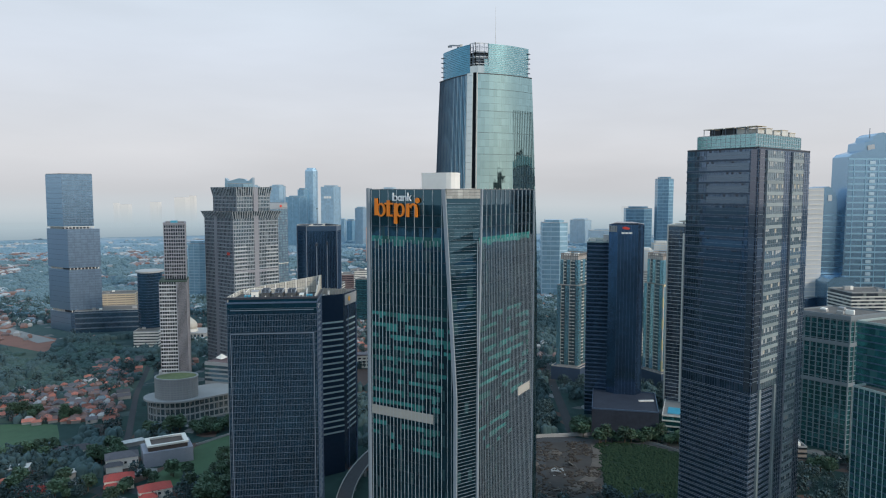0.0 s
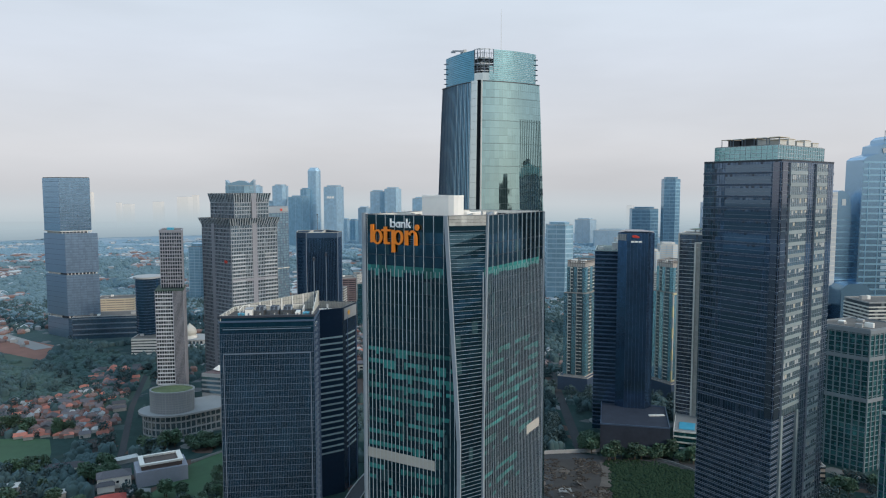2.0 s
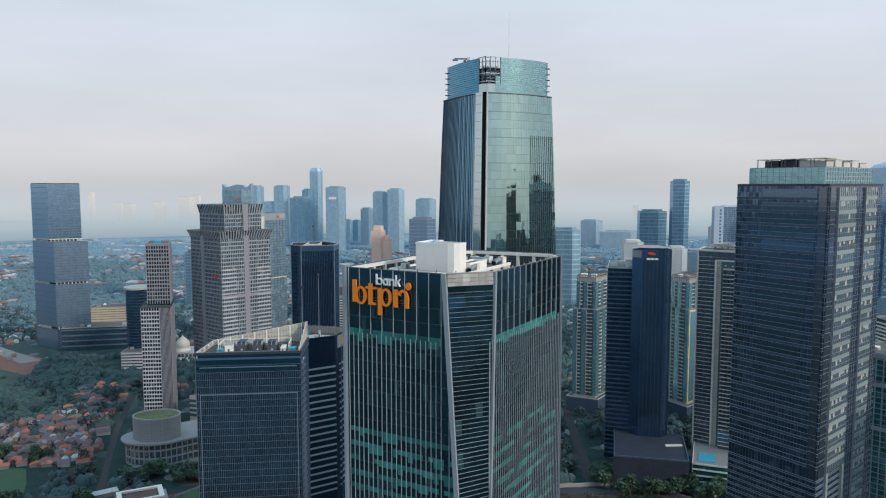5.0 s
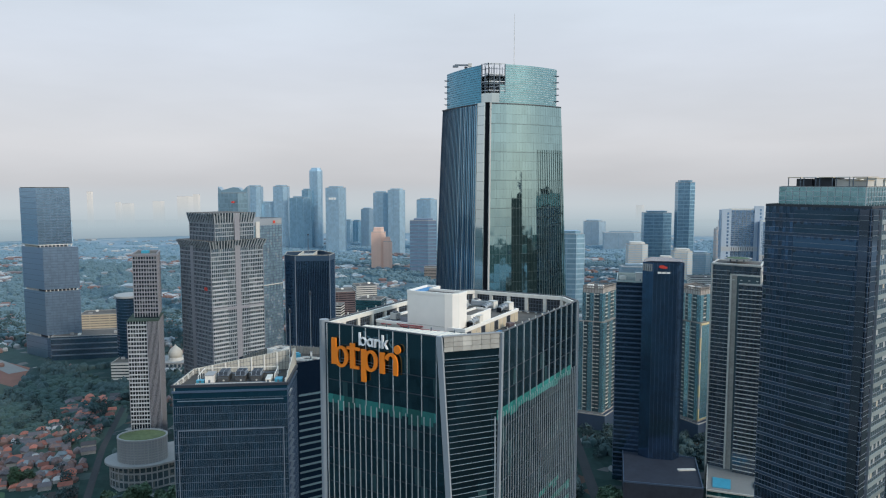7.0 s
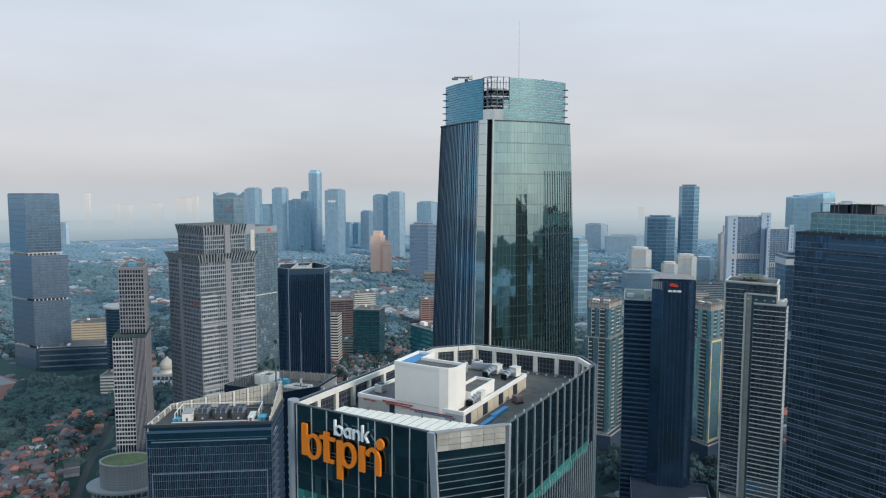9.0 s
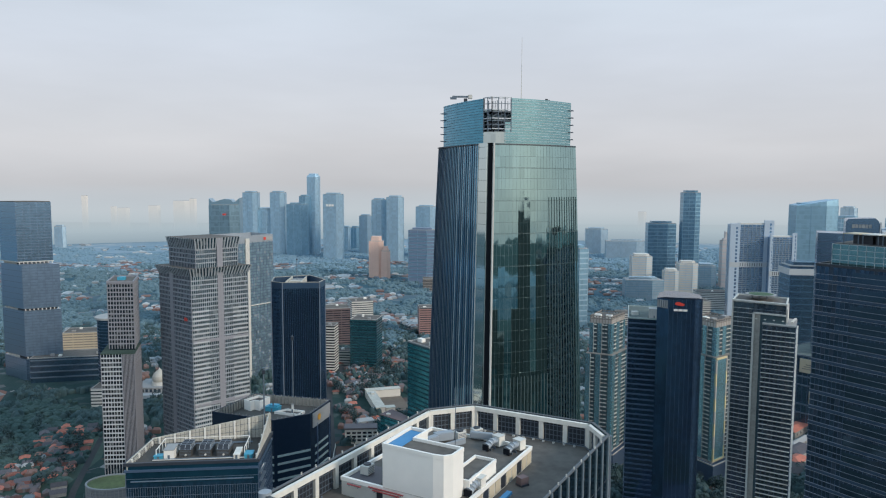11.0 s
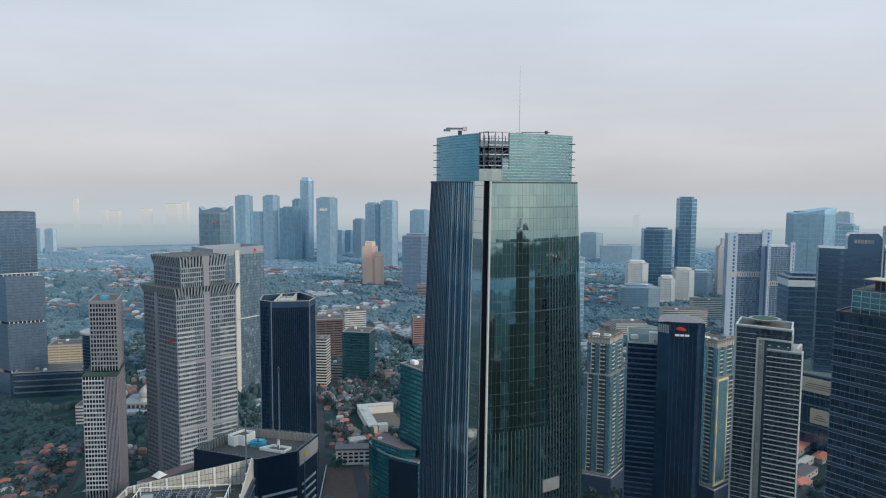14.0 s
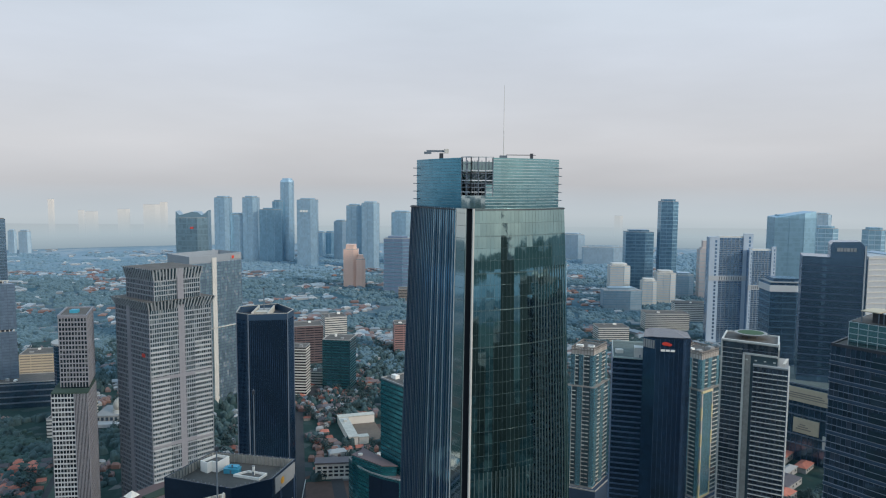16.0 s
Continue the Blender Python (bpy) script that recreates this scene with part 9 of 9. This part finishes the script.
def canopy_of(name, label, rs, centres, clumps, rad, hgt, mat):
    """Closed tree cover seen from afar: low lumpy crowns with uneven rims, joined."""
    n = len(centres) * clumps
    c = np.repeat(np.array(centres), clumps, axis=0) + rs.randn(n, 2) * rad * 0.7
    r, h = rad * rs.uniform(0.45, 1.0, n), hgt * rs.uniform(0.6, 1.3, n)
    rings = []
    for k, (q, z) in enumerate(((1.0, 0.0), (0.8, 0.62))):
        a = np.arange(7)[None] * math.tau / 7 + rs.uniform(0, 1, (n, 1))
        w = r[:, None] * q * rs.uniform(0.75, 1.2, (n, 7))
        rings.append(np.stack([c[:, :1] + w * np.cos(a), c[:, 1:] + w * np.sin(a), np.repeat((h * z)[:, None], 7, 1) * rs.uniform(0.8, 1.2, (n, 7))], 2))
    tip = np.stack([c[:, 0] + rs.randn(n) * r * 0.15, c[:, 1] + rs.randn(n) * r * 0.15, h], 1)[:, None]
    v = np.concatenate([rings[0], rings[1], tip], 1).reshape(-1, 3)
    f = [t for k in range(7) for t in ((k, (k + 1) % 7, 7 + (k + 1) % 7), (k, 7 + (k + 1) % 7, 7 + k), (7 + k, 7 + (k + 1) % 7, 14))]
    f = (np.arange(n)[:, None, None] * 15 + np.array(f)[None]).reshape(-1, 3)
    me = bpy.data.meshes.new(name)
    me.from_pydata(v.tolist(), [], f.tolist())
    me.polygons.foreach_set("use_smooth", [True] * len(f))
    me.materials.append(mat)
    tagged(new(name, me), label, "ground" if mat is CLODS else "plants", kind="stuff")


def bare(x, y):
    """Open fields and earth sites on which no tree stands."""
    return (-392 < x < -286 and 608 < y < 700) or (-700 < x < -476 and abs((y - 1120) + 0.95 * (x + 590)) < 62) or (95 < x < 262 and 490 < y < 612) or (-200 < x < -125 and 540 < y < 672) or (-284 < x < -246 and 655 < y < 695)


def far_stuff():
    rs = np.random.RandomState(7)

    def spots(n, ymin, ymax, wood, power=1.0):
        out = []
        while len(out) < n:
            y = ymin + (ymax - ymin) * rs.rand() ** power
            x = rs.uniform(-0.78, 0.78) * (y + 120) + 20
            k = noise.noise(Vector((x * 0.006, y * 0.006, 3.0))) + (0.35 * noise.noise(Vector((x * 0.0021, y * 0.0021, 8.0))) if y > 1500 else 0.0)
            if (k > -0.02 if wood else k < -0.12) or rs.rand() < (0.06 if y > 2200 else 0.16 if y > 1500 else 0.3) * (1.0 if wood else 0.27):
                if y > 1800 or (free(x, y, 5) and not bare(x, y) and (wood or not (x < -230 and y < 1150)) and not (-430 < x < -240 and 690 < y < 960 and rs.rand() < 0.9) and not (-150 < x < 20 and 860 < y < 1280 and rs.rand() < 0.35)):
                    out.append((x, y))
        return out
    mid_woods = spots(5200, 560, 1500, True)
    canopy_of("woods", "dense dark green tree cover between the buildings", rs, mid_woods, 5, 5.5, 8.0, WOODS)
    woods_of("woods", "ragged tree tops over the tree cover", rs, mid_woods[::2], 24, 6.0, 8.0, WOODS, 0.22)
    canopy_of("woods", "dark tree cover over the far city, blued for haze", rs, spots(6500, 1300, 2600, True, 1.0), 6, 7.5, 7.0, FARWOODS)
    canopy_of("woods", "tree cover of the far plain, paled and blued for haze", rs, spots(4200, 2400, 3200, True, 1.0), 5, 10.0, 6.0, HAZEWOODS)
    scrub = [(x, y) for x, y in zip(rs.uniform(-640, -300, 1400), rs.uniform(800, 1060, 1400)) if free(x, y, 4) and not bare(x, y) and y > 800 - 0.25 * (x + 300)]
    canopy_of("woods", "overgrown scrub on the empty field", rs, scrub, 4, 6.0, 4.0, SCRUBLEAF)
    near = [(x, y) for x, y in zip(rs.uniform(-330, 400, 1500), rs.uniform(430, 720, 1500)) if free(x, y, 3) and noise.noise(Vector((x * 0.02, y * 0.02, 9.0))) > -0.05 and not (95 < x < 262 and 490 < y < 612) and not (-200 < x < -125 and 540 < y < 672) and not (-400 < x < -270 and 600 < y < 715) and not (x < -240 and y > 690) and rs.rand() < 0.75]
    woods_of("woods", "dark garden trees round the tower lots", rs, near, 110, 5.0, 7.5, WOODS, 0.22)
    lots = [(x, y) for x, y in zip(rs.uniform(70, 440, 900), rs.uniform(420, 900, 900)) if free(x, y, 2) and not bare(x, y)]
    woods_of("woods", "dark trees between the podiums and lots", rs, lots, 100, 5.0, 7.5, WOODS, 0.22)
    weeds = [(x, y) for x, y in zip(rs.uniform(148, 250, 2600), rs.uniform(482, 606, 2600)) if x > 150 + 0.22 * (y - 482) + 4 * noise.noise(Vector((x * 0.1, y * 0.1, 2.0))) and y < 606 - 0.012 * max(0, x - 190) ** 2]
    canopy_of("weeds", "rank weeds over the empty lot, darkened for tower shade", rs, weeds, 3, 1.5, 1.1, LOTWEEDS)
    clods = [(x, y) for x, y in zip(rs.uniform(98, 172, 900), rs.uniform(482, 612, 900)) if x < 146 + 0.22 * (y - 482) and noise.noise(Vector((x * 0.06, y * 0.06, 5.0))) > -0.1]
    canopy_of("churned_earth", "churned brown earth and broken concrete on the lot", rs, clods, 3, 1.7, 0.7, CLODS)
    # Trees out of view, added to darken what the glass reflects.
    back = [(x, y) for x, y in zip(rs.uniform(-700, 900, 2600), rs.uniform(-800, 380, 2600)) if free(x, y, 4)]
    canopy_of("woods", "unseen dark trees behind the walk, added to darken reflections", rs, back, 5, 8.0, 8.0, WOODS)
    yards = [(x, y) for x, y in zip(rs.uniform(-165, 45, 520), rs.uniform(860, 1330, 520)) if free(x, y, 2) and noise.noise(Vector((x * 0.02, y * 0.02, 4.0))) > -0.1]
    yards += [(x, y) for x, y in zip(rs.uniform(-420, -262, 200), rs.uniform(695, 950, 200)) if free(x, y, 2) and noise.noise(Vector((x * 0.03, y * 0.03, 6.0))) > 0.05]
    woods_of("woods", "dark garden trees between the tiled houses", rs, yards, 60, 4.4, 7.0, WOODS, 0.24)
    quarter = []
    for x0, x1, y0, y1, n in ((-165, 40, 865, 1330, 420), (110, 560, 930, 1500, 520), (-950, -330, 1090, 1500, 520), (-425, -255, 695, 950, 330)):
        quarter += [(x, y) for x, y in zip(rs.uniform(x0, x1, n), rs.uniform(y0, y1, n)) if free(x, y, 4) and not (x < -255 and 695 < y < 955 and x < (-362 if y > 815 else -385 + 0.3 * (815 - y) - 40))]
    for name, label, mat, n, hh in (("far_houses", "mass of small far roofs in clay red", FARTILE, 1900, 3.2), ("far_houses", "mass of far houses and sheds, some blued for haze", FARWALL, 3000, 3.4)):
        verts, polys = [], []
        for x, y in spots(n, 1000, 3400 if mat is FARWALL else 2700, False, 1.5) + ([q for k, q in enumerate(quarter[::3]) if q[1] > 960 or k % 2] if mat is FARWALL else [q for i, q in enumerate(quarter) if i % 3]):
            k = 0.6 if y < 1340 else 1 + y / 6000
            w, d, h = rs.uniform(4, 9) * k, rs.uniform(3.5, 6) * k, rs.uniform(0.7, 1.4) * hh
            if rs.rand() < 0.08:
                w, d = w * 2.2, d * 2
            a = rs.choice((0.2, 1.77)) + rs.uniform(-0.3, 0.3)
            c, s = math.cos(a), math.sin(a)
            o = len(verts)
            for px_, py_, pz in ((-w, -d, 0), (w, -d, 0), (w, d, 0), (-w, d, 0), (-w, -d, h), (w, -d, h), (w, d, h), (-w, d, h), (-w * 0.6, 0, h + 2.4), (w * 0.6, 0, h + 2.4)):
                verts.append((x + px_ * c - py_ * s, y + px_ * s + py_ * c, pz))
            polys += [tuple(o + i for i in f) for f in ((0, 1, 5, 4), (1, 2, 6, 5), (2, 3, 7, 6), (3, 0, 4, 7), (4, 5, 9, 8), (6, 7, 8, 9), (5, 6, 9), (7, 4, 8))]
        me = bpy.data.meshes.new(name)
        me.from_pydata(verts, [], polys)
        me.materials.append(mat)
        tagged(new(name, me), label, "houses", kind="stuff")


def island(name, cols, rough, spec=0.5, haze_sheen=0.0, soft=0.35):
    """One stuff material whose pieces differ from one another."""
    m, n, l, b = nodes_of(name)
    g = n.new("ShaderNodeNewGeometry")
    ramp = n.new("ShaderNodeValToRGB")
    for i, c in enumerate(cols):
        e = ramp.color_ramp.elements[i] if i < 2 else ramp.color_ramp.elements.new(i / (len(cols) - 1))
        e.position, e.color = i / (len(cols) - 1), (*c, 1)
    l.new(g.outputs["Random Per Island"], ramp.inputs[0])
    tc, ns = n.new("ShaderNodeTexCoord"), n.new("ShaderNodeTexNoise")
    ns.inputs["Scale"].default_value, ns.inputs["Detail"].default_value = 0.3, 4
    l.new(tc.outputs["Object"], ns.inputs["Vector"])
    l.new(mix_rgb(n, l, 0.5, ramp.outputs[0], mix_rgb(n, l, ns.outputs[0], (0.65, 0.65, 0.65), (1.3, 1.3, 1.3)), "MULTIPLY"), b.inputs["Base Color"])
    b.inputs["Roughness"].default_value = rough
    b.inputs["Specular IOR Level"].default_value = spec
    # Bluish sheen stands in for haze at flat viewing angles.
    b.inputs["Sheen Weight"].default_value, b.inputs["Sheen Roughness"].default_value = haze_sheen, soft
    b.inputs["Sheen Tint"].default_value = (0.6, 0.8, 0.95, 1)
    return m


# Haze is put into the far cover: bluer, paler base colours further off.
FARWOODS = island("haze_tinted_leaf_cover", [(0.042, 0.082, 0.09), (0.066, 0.112, 0.12), (0.052, 0.096, 0.105)], 1.0, 0.0, 0.25, 0.9)
HAZEWOODS = island("haze_tinted_cover", [(0.115, 0.19, 0.232), (0.15, 0.225, 0.265), (0.13, 0.205, 0.248)], 1.0, 0.0, 0.15, 0.9)
SCRUBLEAF = island("scrub_leaves", [(0.027, 0.056, 0.044), (0.041, 0.07, 0.054), (0.034, 0.062, 0.049)], 0.95, 0.05, 0.1, 0.9)
CLODS = island("churned_clods", [(0.03, 0.025, 0.021), (0.06, 0.05, 0.042), (0.04, 0.033, 0.028), (0.11, 0.095, 0.08)], 0.95, 0.05, 0.0, 0.9)
# Dark greens hold the painted tower shade over the lot.
LOTWEEDS = island("lot_weeds", [(0.016, 0.034, 0.02), (0.027, 0.045, 0.026), (0.02, 0.039, 0.023)], 0.95, 0.05, 0.0, 0.9)
WOODS = island("leaf_cover", [(0.028, 0.057, 0.055), (0.044, 0.072, 0.066), (0.036, 0.064, 0.06)], 0.9, 0.1, 0.1, 0.9)
FARTILE = island("far_tile", [(0.20, 0.105, 0.085), (0.13, 0.115, 0.12), (0.22, 0.13, 0.105), (0.15, 0.095, 0.085)], 0.7, 0.3, 0.15)
# The bluish walls here carry painted haze too.
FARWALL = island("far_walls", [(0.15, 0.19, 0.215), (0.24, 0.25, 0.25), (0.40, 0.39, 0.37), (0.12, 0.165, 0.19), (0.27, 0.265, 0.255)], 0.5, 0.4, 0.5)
far_stuff()
